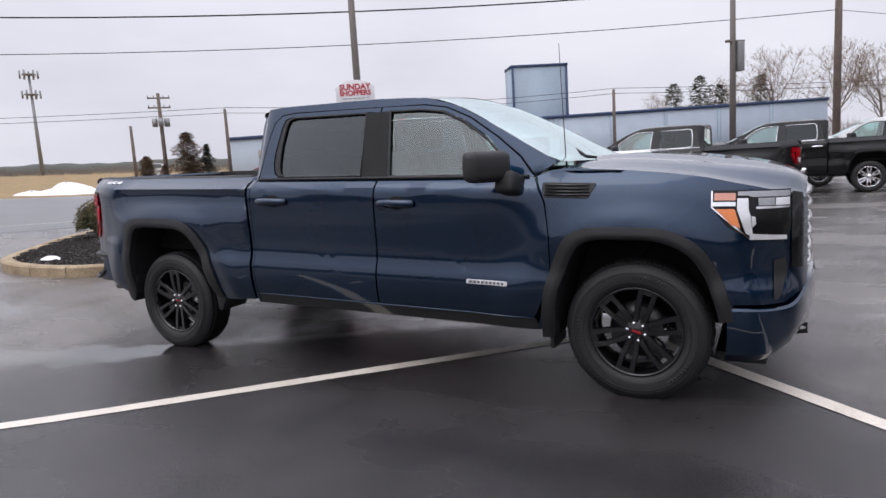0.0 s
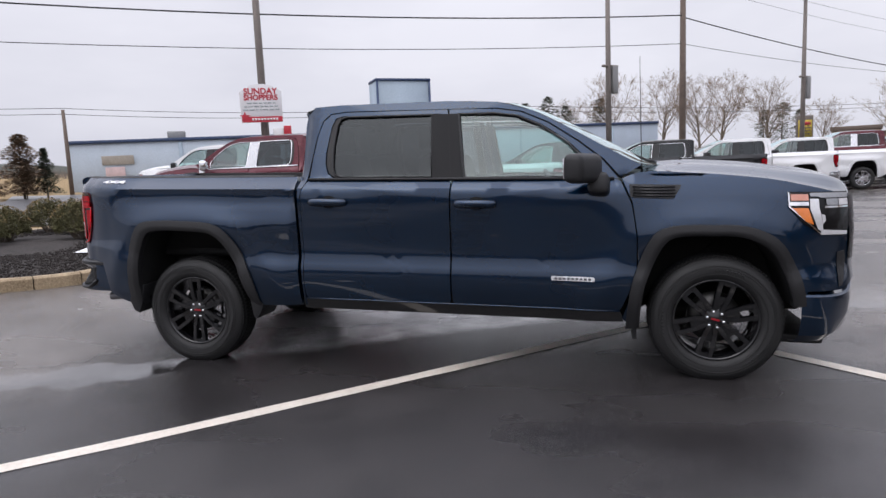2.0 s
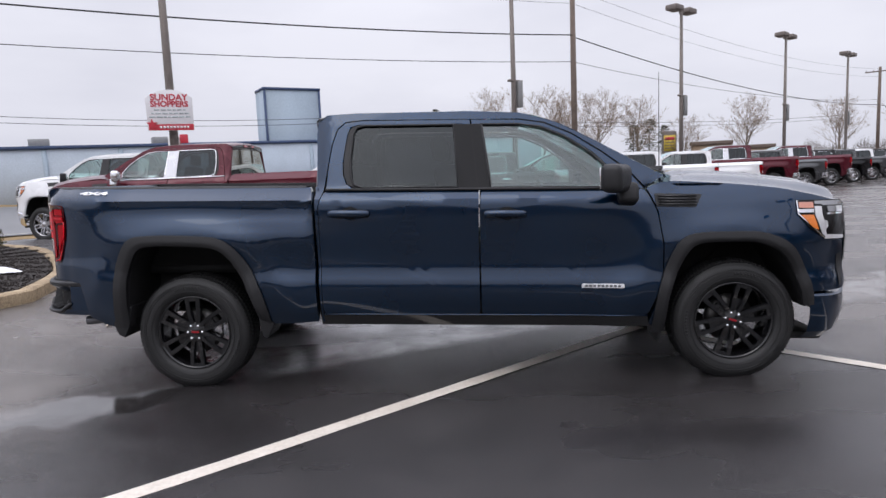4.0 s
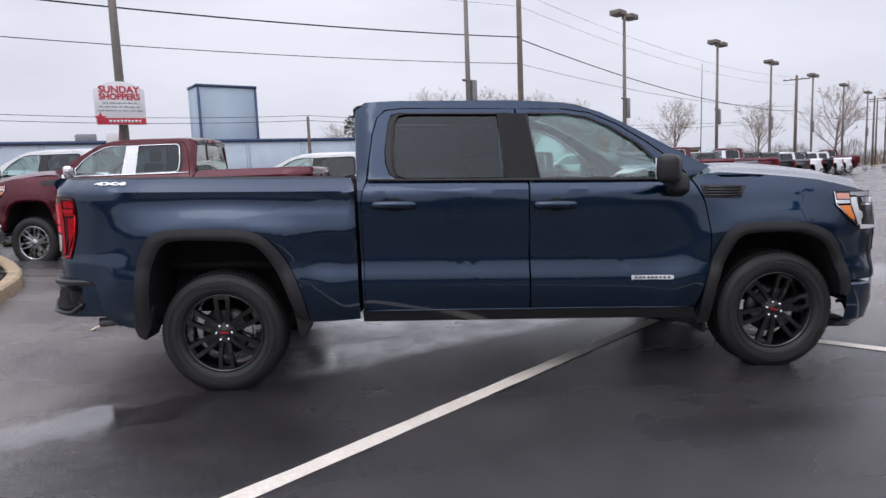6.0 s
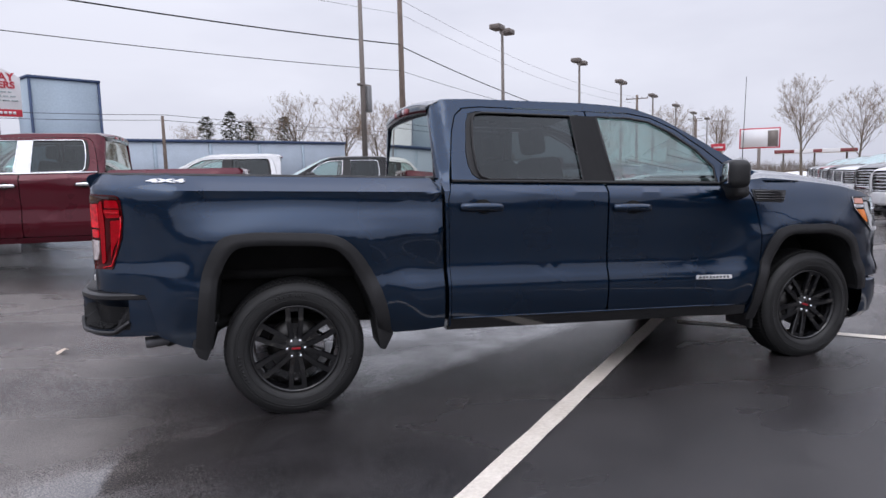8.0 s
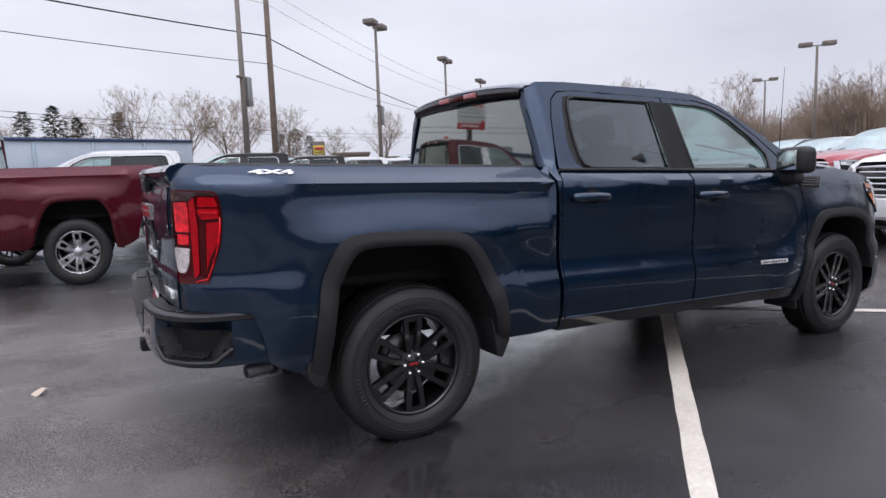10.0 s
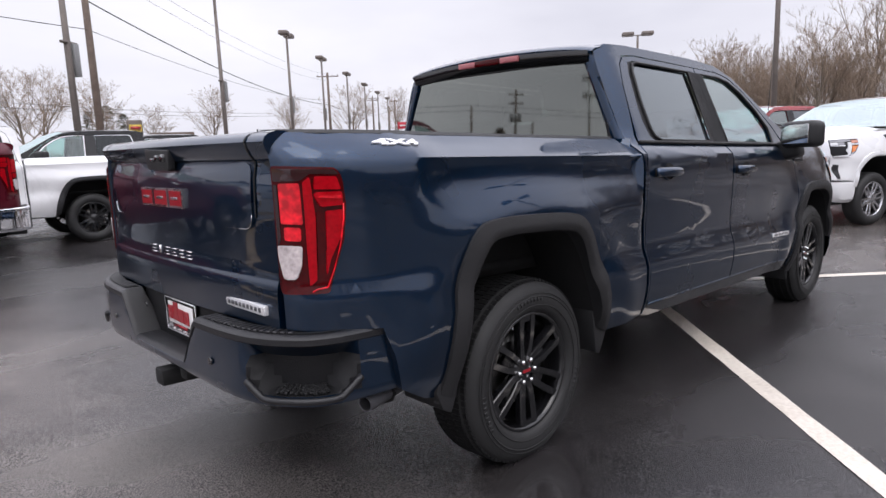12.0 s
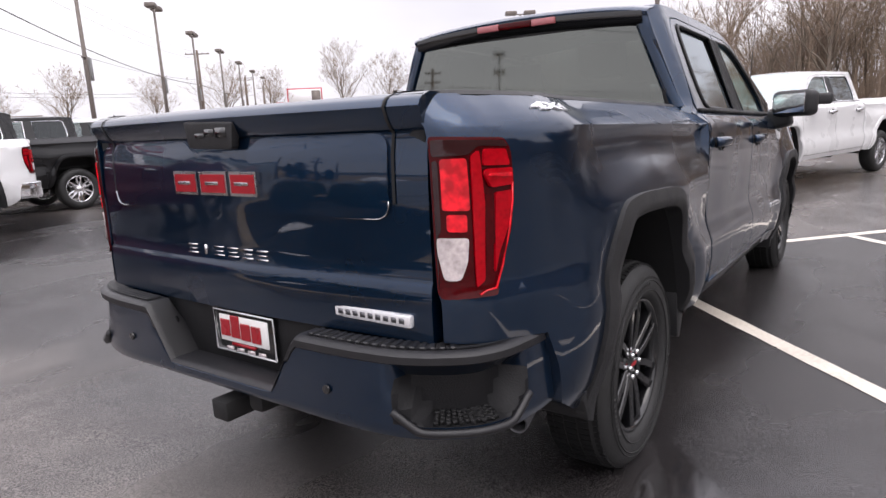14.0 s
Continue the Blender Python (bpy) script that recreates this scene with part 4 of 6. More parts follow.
        mr = part("door_mirror", box((-0.065, -0.150, -0.092), (0.075, 0.150, 0.092), 0.045, pose(2.935, s * (y + 0.185), 1.478, 0, 0, s * 27), 3), mirror, t)
        part("mirror_glass", box((-0.070, -0.118, -0.066), (-0.062, 0.118, 0.066), 0.003, pose(2.935, s * (y + 0.185), 1.478, 0, 0, s * 27)), CHROME, mr)
        bm = box((-0.065, -0.10, -0.065), (0.065, 0.10, 0.075), 0.035, pose(3.035, s * (y + 0.065), 1.365, s * 14, 0, s * 6), 3)
        part("mirror_arm", bm, mirror, mr)
        # fender vent
        vent = rounded([(3.228, 1.290), (3.222, 1.375), (3.540, 1.368), (3.490, 1.283)], 0.012)
        part("fender_vent", sheet(vent, half_width, 0.2, s, 0.01, 0.006), BLACK_PLASTIC, fn)
        if hero:
            for k in range(4):
                z = 1.305 + 0.0185 * k
                part("vent_fin", tube([(3.242, s * (half_width(3.242, z) + 0.011), z), (3.500, s * (half_width(3.500, z) + 0.011), z - 0.003)], 0.005, 5), BLACK_GLOSS, fn)
        # head lamp
        hl = [(4.148 + 0.378 * u, z) for u, z in rounded([(0.0, 1.324), (0.0, 1.236), (0.22, 1.135), (0.49, 1.068), (0.93, 1.056), (1.0, 1.12), (1.0, 1.324)], 0.008)]
        lamp = part("headlight", sheet(hl, half_width, 0.03, s, 0.012, 0.007), LAMP_BLACK, t)
        lens = lambda name, pts, mm, o: part(name, sheet([(4.148 + 0.378 * u, z) for u, z in pts], half_width, 0.025, s, 0.006, o), mm, lamp)
        lens("side_marker", [(0.04, 1.310), (0.31, 1.310), (0.31, 1.272), (0.04, 1.272)], PINK_LENS, 0.012)
        lens("lamp_bezel", [(0.02, 1.264), (0.31, 1.264), (0.31, 1.242), (0.02, 1.242)], CHROME, 0.012)
        lens("amber_reflector", [(0.06, 1.227), (0.30, 1.227), (0.375, 1.128), (0.26, 1.146)], AMBER, 0.012)
        lens("lamp_bezel", [(0.0, 1.322), (0.0, 1.234), (0.49, 1.066), (0.49, 1.076), (0.02, 1.238), (0.02, 1.322)], CHROME, 0.010)
        lens("lamp_bezel", [(0.33, 1.282), (0.47, 1.282), (0.475, 1.222), (0.50, 1.19), (0.53, 1.085), (0.44, 1.10), (0.33, 1.222)], LAMP_CLEAR, 0.013)
        lens("lamp_bezel", [(0.34, 1.318), (0.99, 1.318), (0.99, 1.288), (0.50, 1.288), (0.47, 1.296), (0.34, 1.296)], LAMP_GREY, 0.012)
        lens("projector", [(0.59, 1.282), (0.80, 1.282), (0.80, 1.243), (0.60, 1.243)], LAMP_GREY, 0.014)
        lens("projector", [(0.81, 1.282), (0.985, 1.282), (0.985, 1.243), (0.81, 1.243)], LAMP_CLEAR, 0.014)
        lens("lamp_bezel", [(0.57, 1.238), (0.985, 1.238), (0.985, 1.230), (0.57, 1.226)], CHROME, 0.013)
        lens("lamp_bezel", [(0.51, 1.19), (0.56, 1.185), (0.57, 1.15), (0.52, 1.13)], LAMP_CLEAR, 0.014)
        lens("lamp_bezel", [(0.49, 1.098), (0.60, 1.096), (0.95, 1.086), (0.95, 1.064), (0.49, 1.068)], LAMP_CLEAR, 0.013)
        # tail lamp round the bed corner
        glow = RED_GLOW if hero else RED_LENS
        tl = rounded([(0.004, 0.905), (0.004, 1.322), (0.212, 1.315), (0.232, 1.285), (0.240, 1.19), (0.226, 1.08), (0.162, 0.906)], 0.014)
        lamp = part("tail_light", round_corner(tl, 0.025, s, 0.014, 0.006), RED_DEEP, t)

        def lens(pts, mm, o=0.011, r=0.007, name="lens"):
            return part(name, round_corner(rounded(pts, r, 2), 0.022, s, 0.007, o), mm, lamp)
        lens([(0.010, 1.272), (0.010, 1.314), (0.208, 1.308), (0.222, 1.292), (0.128, 1.296), (0.098, 1.274)], SMOKE, 0.009, name="smoked_band")
        lens([(0.010, 0.925), (0.010, 1.262), (0.024, 1.262), (0.024, 1.085), (0.008, 1.060)], SMOKE, 0.009, name="smoked_band")
        lens([(0.104, 0.932), (0.104, 1.270), (0.128, 1.286), (0.137, 1.15), (0.128, 0.95)], RED_LENS, 0.0135, name="light_pipe")
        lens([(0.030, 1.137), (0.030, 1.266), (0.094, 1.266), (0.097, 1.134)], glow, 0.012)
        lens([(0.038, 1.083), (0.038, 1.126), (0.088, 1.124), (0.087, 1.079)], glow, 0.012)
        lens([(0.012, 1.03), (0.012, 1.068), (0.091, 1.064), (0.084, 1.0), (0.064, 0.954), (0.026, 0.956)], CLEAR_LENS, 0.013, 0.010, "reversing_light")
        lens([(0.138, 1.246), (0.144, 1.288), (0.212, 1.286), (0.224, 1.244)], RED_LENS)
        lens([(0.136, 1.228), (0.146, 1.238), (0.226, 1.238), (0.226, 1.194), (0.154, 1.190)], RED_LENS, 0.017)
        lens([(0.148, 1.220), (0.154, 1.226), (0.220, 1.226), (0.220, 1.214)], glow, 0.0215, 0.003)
        lens([(0.170, 1.176), (0.226, 1.180), (0.223, 1.108), (0.176, 1.020), (0.160, 0.965)], RED_LENS)
        lens([(0.140, 1.176), (0.166, 1.174), (0.164, 1.052), (0.134, 0.986)], RED_DEEP, 0.010, name="smoked_band")
        if hero:
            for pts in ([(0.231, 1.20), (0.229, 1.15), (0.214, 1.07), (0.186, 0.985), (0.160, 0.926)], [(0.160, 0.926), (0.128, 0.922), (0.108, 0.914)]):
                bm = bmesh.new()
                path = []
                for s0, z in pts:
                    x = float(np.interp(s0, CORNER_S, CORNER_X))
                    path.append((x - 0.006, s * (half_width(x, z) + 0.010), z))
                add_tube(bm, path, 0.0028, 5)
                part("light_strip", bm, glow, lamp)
        # rear of the cab side, bed rail cap
        bm = grid_mesh([[(x, s * (half_width(x, 1.43) + 0.004), 1.428), (x, s * (half_width(x, 1.43) - 0.01), 1.440), (x, s * (half_width(x, 1.43) - 0.11), 1.440), (x, s * (half_width(x, 1.43) - 0.115), 1.40)]
                        for x in np.linspace(-1.03, 0.845, 24)])
        bmesh.ops.recalc_face_normals(bm, faces=bm.faces[:])
        part("bed_rail_cap", bm, BLACK_PLASTIC if hero else paint, t)
        part("bed_inner_wall", box((-1.03, min(s * 0.70, s * 0.72), 0.86), (0.89, max(s * 0.70, s * 0.72), 1.41)), DARK, t)
        for x, z0 in ((0.0, 0.409), (3.745, 0.409)):
            turn = pose(0, 0, 0, 0, 17 if x else 0, 0)
            mm = Matrix.Translation((x, s * 0.868, z0 - (0.02 if hero and x > 1 else 0.0))) @ (pose(0, 0, 0, 0, 0, 0 if s < 0 else 180)) @ turn
            RAKE[0] = 0.0
            wheel(t, mm, rims, hero)
            RAKE[0] = rake
        if hero:
            part("mud_flap", box((3.235, min(s * 0.72, s * 0.985), 0.36), (3.262, max(s * 0.72, s * 0.985), 0.60), 0.01), BLACK_PLASTIC, t)
            part("mud_flap", solid([(0.47, 0.60), (0.575, 0.62), (0.585, 0.47), (0.535, 0.375), (0.50, 0.385)], min(s * 0.74, s * 1.0), max(s * 0.74, s * 1.0), 0.006), BLACK_PLASTIC, t)
            part("mud_flap", solid([(-0.43, 0.60), (-0.53, 0.60), (-0.575, 0.47), (-0.545, 0.395), (-0.50, 0.372), (-0.47, 0.44)], min(s * 0.78, s * 1.0), max(s * 0.78, s * 1.0), 0.006), BLACK_PLASTIC, t)
    # roof, windscreen, rear window
    top = curve_at([p[0] for p in CAB_TOP[2:]], [p[1] for p in CAB_TOP[2:]])
    rows = []
    for x in np.linspace(0.94, 2.44, 20):
        ze = top(x)
        ye = half_width(x, ze)
        rows.append([(x, ye * u, ze - 0.002 + 0.045 * (1 - u * u) * smooth01(0.86, 1.1, x)) for u in np.linspace(-1, 1, 17)])
    bm = grid_mesh(rows)
    bmesh.ops.recalc_face_normals(bm, faces=bm.faces[:])
    part("roof", bm, roof, t)
    rows = []
    for k in np.linspace(0, 1, 10):
        x, = (2.44 + k * 0.90,)
        ze = top(x)
        ye = half_width(x, ze) - 0.012
        rows.append([(x + 0.17 * (1 - u * u) * k, ye * u, ze + 0.040 * (1 - u * u) * (1 - k)) for u in np.linspace(-1, 1, 17)])
    bm = grid_mesh(rows)
    bmesh.ops.recalc_face_normals(bm, faces=bm.faces[:])
    part("windscreen", bm, GLASS_SCREEN, t).visible_shadow = False
    bm = grid_mesh([[(0.922, -0.805, 1.435), (0.912, -0.3, 1.435), (0.912, 0.3, 1.435), (0.922, 0.805, 1.435)][::-1], [(0.935, -0.705, 1.84), (0.925, -0.3, 1.85), (0.925, 0.3, 1.85), (0.935, 0.705, 1.84)][::-1]])
    part("rear_window", bm, GLASS_REAR, t).visible_shadow = False
    bm = bmesh.new()
    ring = [(0.926, -0.82, 1.43), (0.936, -0.71, 1.86), (0.936, 0.71, 1.86), (0.926, 0.82, 1.43)]
    add_tube(bm, ring + ring[:1], 0.016, 6, False)
    part("window_seal", bm, BLACK_PLASTIC, t)
    for s in (-1, 1):
        bm = grid_mesh([[(0.936, s * (half_width(0.93, z) - 0.085), z), (0.916, s * (half_width(0.93, z) - 0.060), z), (0.914, s * (half_width(0.93, z) - 0.035), z), (0.920, s * (half_width(0.93, z) - 0.012), z), (0.932, s * half_width(0.932, z), z)] for z in (1.43, 1.5, 1.6, 1.7, 1.8, 1.88)])
        bmesh.ops.recalc_face_normals(bm, faces=bm.faces[:])
        part("cab_corner", bm, paint, t)
    # added near-black filler, standing in for the shade between cab and bed
    part("bed_gap_filler", box((0.889, -0.885, 0.52), (0.912, 0.885, 1.37)), DARK, t)
    part("cab_back", box((0.925, -0.93, 0.52), (0.938, 0.93, 1.43)), paint, t)
    rows = []
    for x, k, dz in ((1.02, 1.0, 0.003), (0.95, 0.99, 0.004), (0.905, 0.975, -0.006), (0.888, 0.965, -0.022), (0.890, 0.96, -0.038), (0.93, 0.955, -0.046)):
        ze = top(max(x, 0.97))
        ye = half_width(1.0, ze) * k
        rows.append([(x + 0.02 * u * u * (1 if x < 1 else 0), ye * u, ze + dz + 0.036 * (1 - u * u) - 0.012 * u ** 8) for u in np.linspace(-1, 1, 17)])
    bm = grid_mesh(rows)
    bmesh.ops.recalc_face_normals(bm, faces=bm.faces[:])
    sp = part("roof_spoiler", bm, roof, t)
    rows = [[(x + 0.02 * u * u, 0.69 * u, z + 0.03 * (1 - u * u)) for u in np.linspace(-1, 1, 13)] for x, z in ((0.8865, 1.902), (0.884, 1.882), (0.89, 1.842), (0.93, 1.828))]
    bm = grid_mesh(rows)
    part("spoiler_underside", bm, BLACK_GLOSS, sp)
    for y0, y1, mm in ((-0.24, -0.10, PALE_RED), (-0.10, 0.10, RED_DEEP), (0.10, 0.24, PALE_RED)):
        part("brake_light", box((0.872, y0 + 0.002, 1.892), (0.93, y1 - 0.002, 1.926), 0.004), mm, sp)
    # hood
    hz = curve_at([3.24, 3.36, 3.6, 3.9, 4.2, 4.4, 4.55, 4.62, 4.65], [1.452, 1.492, 1.500, 1.488, 1.455, 1.430, 1.392, 1.34, 1.27])
    fen = curve_at([3.24, 3.36, 3.45, 3.75, 4.05, 4.30, 4.45, 4.57, 4.62], [1.436, 1.456, 1.453, 1.435, 1.405, 1.355, 1.32, 1.29, 1.25])
    rows = []
    for x in np.linspace(3.24, 4.60, 28):
        ye = max(0.52, half_width(min(x, 4.60), fen(x)) - 0.004)
        row = []
        for u in np.linspace(-1, 1, 33):
            au = abs(u)
            z = hz(x) + (fen(x) - hz(x)) * smooth01(0.70, 0.97, au) + 0.003 * au + 0.028 * smooth01(0.62, 0.50, au) * smooth01(4.66, 4.3, x) - 0.004 * au
            row.append((x + 0.13 * (1 - u * u) * (smooth01(3.7, 3.36, x)) + 0.03 * (1 - u * u) * smooth01(4.3, 4.60, x), ye * u, z))
        rows.append(row)
    bm = grid_mesh(rows)
    bmesh.ops.recalc_face_normals(bm, faces=bm.faces[:])
    part("hood", bm, paint, t)
    part("cowl", box((3.22, -0.60, 1.38), (3.48, 0.60, 1.452), 0.02), BLACK_PLASTIC, t)
    part("wiper", tube([(3.44, -0.45, 1.505), (3.38, -0.55, 1.52), (3.10, -0.15, 1.645)], 0.008, 5), BLACK_PLASTIC, t)
    part("wiper", tube([(3.46, 0.15, 1.505), (3.40, 0.05, 1.52), (3.12, 0.50, 1.625)], 0.008, 5), BLACK_PLASTIC, t)
    if hero:
        part("antenna", tube([(3.315, -0.765, 1.45), (3.31, -0.765, 1.51), (3.30, -0.80, 2.19)], [0.010, 0.0035, 0.0018], 6), BLACK_PLASTIC, t)
    # front end
    g = part("grille", box((4.46, -0.62, 0.80), (4.585, 0.62, 1.29), 0.03), BLACK_GLOSS, t)
    bm = bmesh.new()
    ring = [(4.575, -0.62, 0.83), (4.58, -0.65, 1.0), (4.575, -0.63, 1.25), (4.625, -0.32, 1.285), (4.64, 0, 1.29), (4.625, 0.32, 1.285), (4.575, 0.63, 1.25), (4.58, 0.65, 1.0), (4.575, 0.62, 0.83)]
    add_tube(bm, spline(ring, 4), 0.022, 8)
    part("grille_surround", bm, grille, g)
    for k in range(5):
        bm = tube(spline([(4.575, -0.61, 0.87 + 0.085 * k), (4.632, -0.33, 0.87 + 0.085 * k), (4.652, 0, 0.87 + 0.085 * k), (4.632, 0.33, 0.87 + 0.085 * k), (4.575, 0.61, 0.87 + 0.085 * k)], 3), 0.015, 8)
        part("grille_bar", bm, grille, g)
    plan = spline([(4.225, 1.012), (4.33, 0.995), (4.42, 0.950), (4.50, 0.870), (4.56, 0.785), (4.61, 0.65), (4.652, 0.45), (4.676, 0.22), (4.682, 0.0)], 4)
    plan = plan[:-1] + [(x, -y) for x, y in plan[::-1]]
    rows = []
    for x, y in plan:
        c = Vector((x - 4.0, y * 0.75)).normalized()
        zt = 0.692 + 0.128 * smooth01(0.88, 0.50, abs(y))
        zb = 0.390 + 0.115 * smooth01(1.0, 0.62, abs(y))
        rows.append([(x + c.x * d, y + c.y * d, z) for d, z in ((-0.075, zt + 0.022), (-0.012, zt + 0.008), (0.0, zt - 0.006), (0.004, zt - 0.05), (0.002, (zt + zb) / 2), (-0.022, zb + 0.05), (-0.075, zb), (-0.16, zb - 0.01))])
    bm = grid_mesh(rows)
    bmesh.ops.recalc_face_normals(bm, faces=bm.faces[:])
    fb = part("front_bumper", bm, paint if hero else bumper, t)
    for s in (-1, 1):
        part("tow_hook", tube([(4.56, s * 0.42, 0.45), (4.625, s * 0.42, 0.46), (4.625, s * 0.42, 0.50), (4.56, s * 0.42, 0.51)], 0.014, 6), DARK, fb)
        inlet = rounded([(4.448, 0.75), (4.446, 0.955), (4.500, 0.965), (4.512, 0.90), (4.475, 0.75)], 0.008)
        part("bumper_inlet", sheet(inlet, half_width, 0.03, s, 0.006, 0.006), BLACK_PLASTIC, fb)
        side = rounded([(4.531, 0.905), (4.531, 1.312), (4.585, 1.300), (4.590, 0.90)], 0.006)
        part("grille_side", sheet(side, half_width, 0.02, s, 0.006, 0.008), LAMP_BLACK if hero else grille, g)
    part("lower_valance", box((4.15, -0.80, 0.34), (4.42, 0.80, 0.40), 0.02), BLACK_PLASTIC, fb)
    # tailgate
    gx = curve_at([0.78, 0.88, 0.93, 0.945, 1.0, 1.12, 1.28, 1.335, 1.345, 1.36, 1.40, 1.425, 1.435], [-1.098, -1.098, -1.093, -1.087, -1.086, -1.086, -1.080, -1.070, -1.080, -1.090, -1.106, -1.086, -1.05])
    rows = [[(gx(z) + GATE_BOW(y), y, z) for y in np.linspace(-0.792, 0.792, 31)] for z in (0.78, 0.83, 0.88, 0.905, 0.93, 0.938, 0.945, 1.0, 1.06, 1.12, 1.2, 1.28, 1.33, 1.338, 1.345, 1.36, 1.38, 1.40, 1.415, 1.425, 1.435)]
    bm = grid_mesh(rows)
    edge = [e for e in bm.edges if len(e.link_faces) == 1]
    for e in edge:
        e.smooth = False
    ret = bmesh.ops.extrude_edge_only(bm, edges=edge)
    for q in ret["geom"]:
        if isinstance(q, bmesh.types.BMVert):
            q.co.x += 0.05
    bmesh.ops.recalc_face_normals(bm, faces=bm.faces[:])
    gate = part("tailgate", bm, paint, t)
    part("tailgate_body", box((-1.06, -0.785, 0.80), (-1.02, 0.785, 1.43)), DARK, gate)
    tp = [[(x, y, 1.430 + dz) for y in np.linspace(-0.79, 0.79, 9)] for x, dz in ((-1.062, -0.003), (-1.04, 0.006), (-1.01, 0.006), (-1.0, -0.01))]
    bm = grid_mesh(tp)
    bmesh.ops.recalc_face_normals(bm, faces=bm.faces[:])
    part("tailgate_cap", bm, paint, gate)
    if hero:
        inner = rounded([(-0.675, 1.108), (-0.675, 1.335), (-0.19, 1.335), (-0.13, 1.29), (0.13, 1.29), (0.19, 1.335), (0.675, 1.335), (0.675, 1.108)], 0.05, 5)
        bm = flat_cells(inner, 0.05)
        for v in bm.verts:
            y, z = v.co.x, v.co.z
            v.co = (gx(z) - 0.008 + GATE_BOW(y), y, z)
        edge = [e for e in bm.edges if len(e.link_faces) == 1]
        for e in edge:
            e.smooth = False
        ret = bmesh.ops.extrude_edge_only(bm, edges=edge)
        for q in ret["geom"]:
            if isinstance(q, bmesh.types.BMVert):
                q.co.x += 0.02
        bmesh.ops.recalc_face_normals(bm, faces=bm.faces[:])
        part("inner_gate", bm, paint, gate)
        bm = bmesh.new()
        low = [(gx(z) - 0.009 + GATE_BOW(y), y, z) for y, z in inner if z < 1.2]
        low.sort(key=lambda p: p[1])
        add_tube(bm, low, 0.002, 4)
        part("gate_edge_line", bm, ALLOY, gate)
        for y in (-0.688, 0.688):
            bm = grid_mesh([[(gx(z) - 0.003 + GATE_BOW(y), y + d, z) for d in (-0.005, 0.005)] for z in (1.15, 1.2, 1.28, 1.33, 1.338, 1.345, 1.37, 1.40, 1.415, 1.425, 1.436)] + [[(-1.05, y + d, 1.4425) for d in (-0.005, 0.005)], [(-1.0, y + d, 1.4425) for d in (-0.005, 0.005)]])
            part("gate_seam", bm, DARK, gate)
        hb = part("tailgate_handle", solid(rounded([(-0.108, 1.308), (-0.125, 1.392), (0.125, 1.392), (0.108, 1.308)], 0.012), 0, 0.03, 0.004), BLACK_PLASTIC, gate)
        hb.matrix_basis = pose(-1.127, 0.01, rake * 1.09, 0, 0, -90)
        bm = bmesh.new()
        for y0, y1, z0, z1 in ((-0.08, -0.03, 1.345, 1.375), (-0.02, 0.025, 1.35, 1.372), (0.03, 0.075, 1.345, 1.36)):
            add_box(bm, (-1.1295, y0, z0 - 0.004), (-1.1255, y1, z1 - 0.004))
        part("handle_button", bm, BLACK_GLOSS, gate)
    else:
        part("tailgate_handle", box((-1.108, -0.12, 1.24), (-1.08, 0.12, 1.32), 0.006), BLACK_PLASTIC, gate)
    # rear bumper: its plan from the middle out, then its section all along
    half = spline([(-1.205, 0.0), (-1.205, 0.26), (-1.204, 0.385), (-1.200, 0.52), (-1.190, 0.64), (-1.168, 0.745), (-1.125, 0.835), (-1.06, 0.912), (-0.98, 0.952), (-0.89, 0.967), (-0.80, 0.974), (-0.735, 0.976)], 6 if hero else 2)
    run = [0.0]
    for p, q in zip(half, half[1:]):
        run.append(run[-1] + math.dist(p, q))
    LIPS = (0.700, 1.135)

    def section(i, side):
        """Points across the bumper at step i of its plan, from the inner top edge over the face to the underside."""
        x, y = half[i]
        p, q = half[max(0, i - 1)], half[min(len(half) - 1, i + 1)]
        n = Vector((-(q[1] - p[1]), q[0] - p[0])).normalized()
        w = run[i]
        zt = 0.588 + 0.184 * max(0.0, min(1.0, (w - 0.262) / 0.115))
        deep = 0.135 - 0.045 * smooth01(0.26, 0.38, w) - 0.025 * smooth01(0.75, 1.0, w)
        lowz = 0.532 - 0.006 * smooth01(0.3, 0.7, w)
        cut = lambda z: 0.070 * smooth01(LIPS[0] + (0.69 - z) * 0.8, LIPS[0] + 0.03 + (0.69 - z) * 0.8, w) * smooth01(LIPS[1] - (0.69 - z) * 0.75, LIPS[1] - 0.03 - (0.69 - z) * 0.75, w) if hero else 0.0
        face = zt - 0.034 if zt > 0.70 else zt - 0.012
        rows = [(deep, zt + 0.002), (0.022, zt + 0.003), (0.006, zt - 0.002), (-0.002, zt - 0.010), (-0.002, max(face + 0.003, zt - 0.03)), (0.003, face)]
        if zt > 0.70:
            rows += [(cut(0.688), 0.688), (cut(0.66), 0.655), (cut(0.62), 0.615), (cut(0.585), 0.582), (cut(0.575) * 0.5, 0.574), (-0.002 if cut(0.575) > 0 else 0.0, 0.570), (-0.003 if cut(0.56) else 0.0, 0.552)]
        else:
            rows += [(0.0, face - k * (face - 0.552) / 7) for k in range(1, 8)]
        rows += [(0.010, lowz + 0.004), (0.045, lowz), (0.12, lowz + 0.004)]
        return [(x - n.x * d, side * (y - n.y * d), z) for d, z in rows]

    bands = [section(i, -1) for i in range(len(half) - 1, 0, -1)] + [section(i, 1) for i in range(len(half))]
    along = [-run[i] for i in range(len(half) - 1, 0, -1)] + run

    def shell(a, b, inside):
        """The bumper's bands from row a to row b; inside: the foot steps alone, or all but them."""
        bm = bmesh.new()
        vs = [[bm.verts.new(p) for p in r] for r in bands]
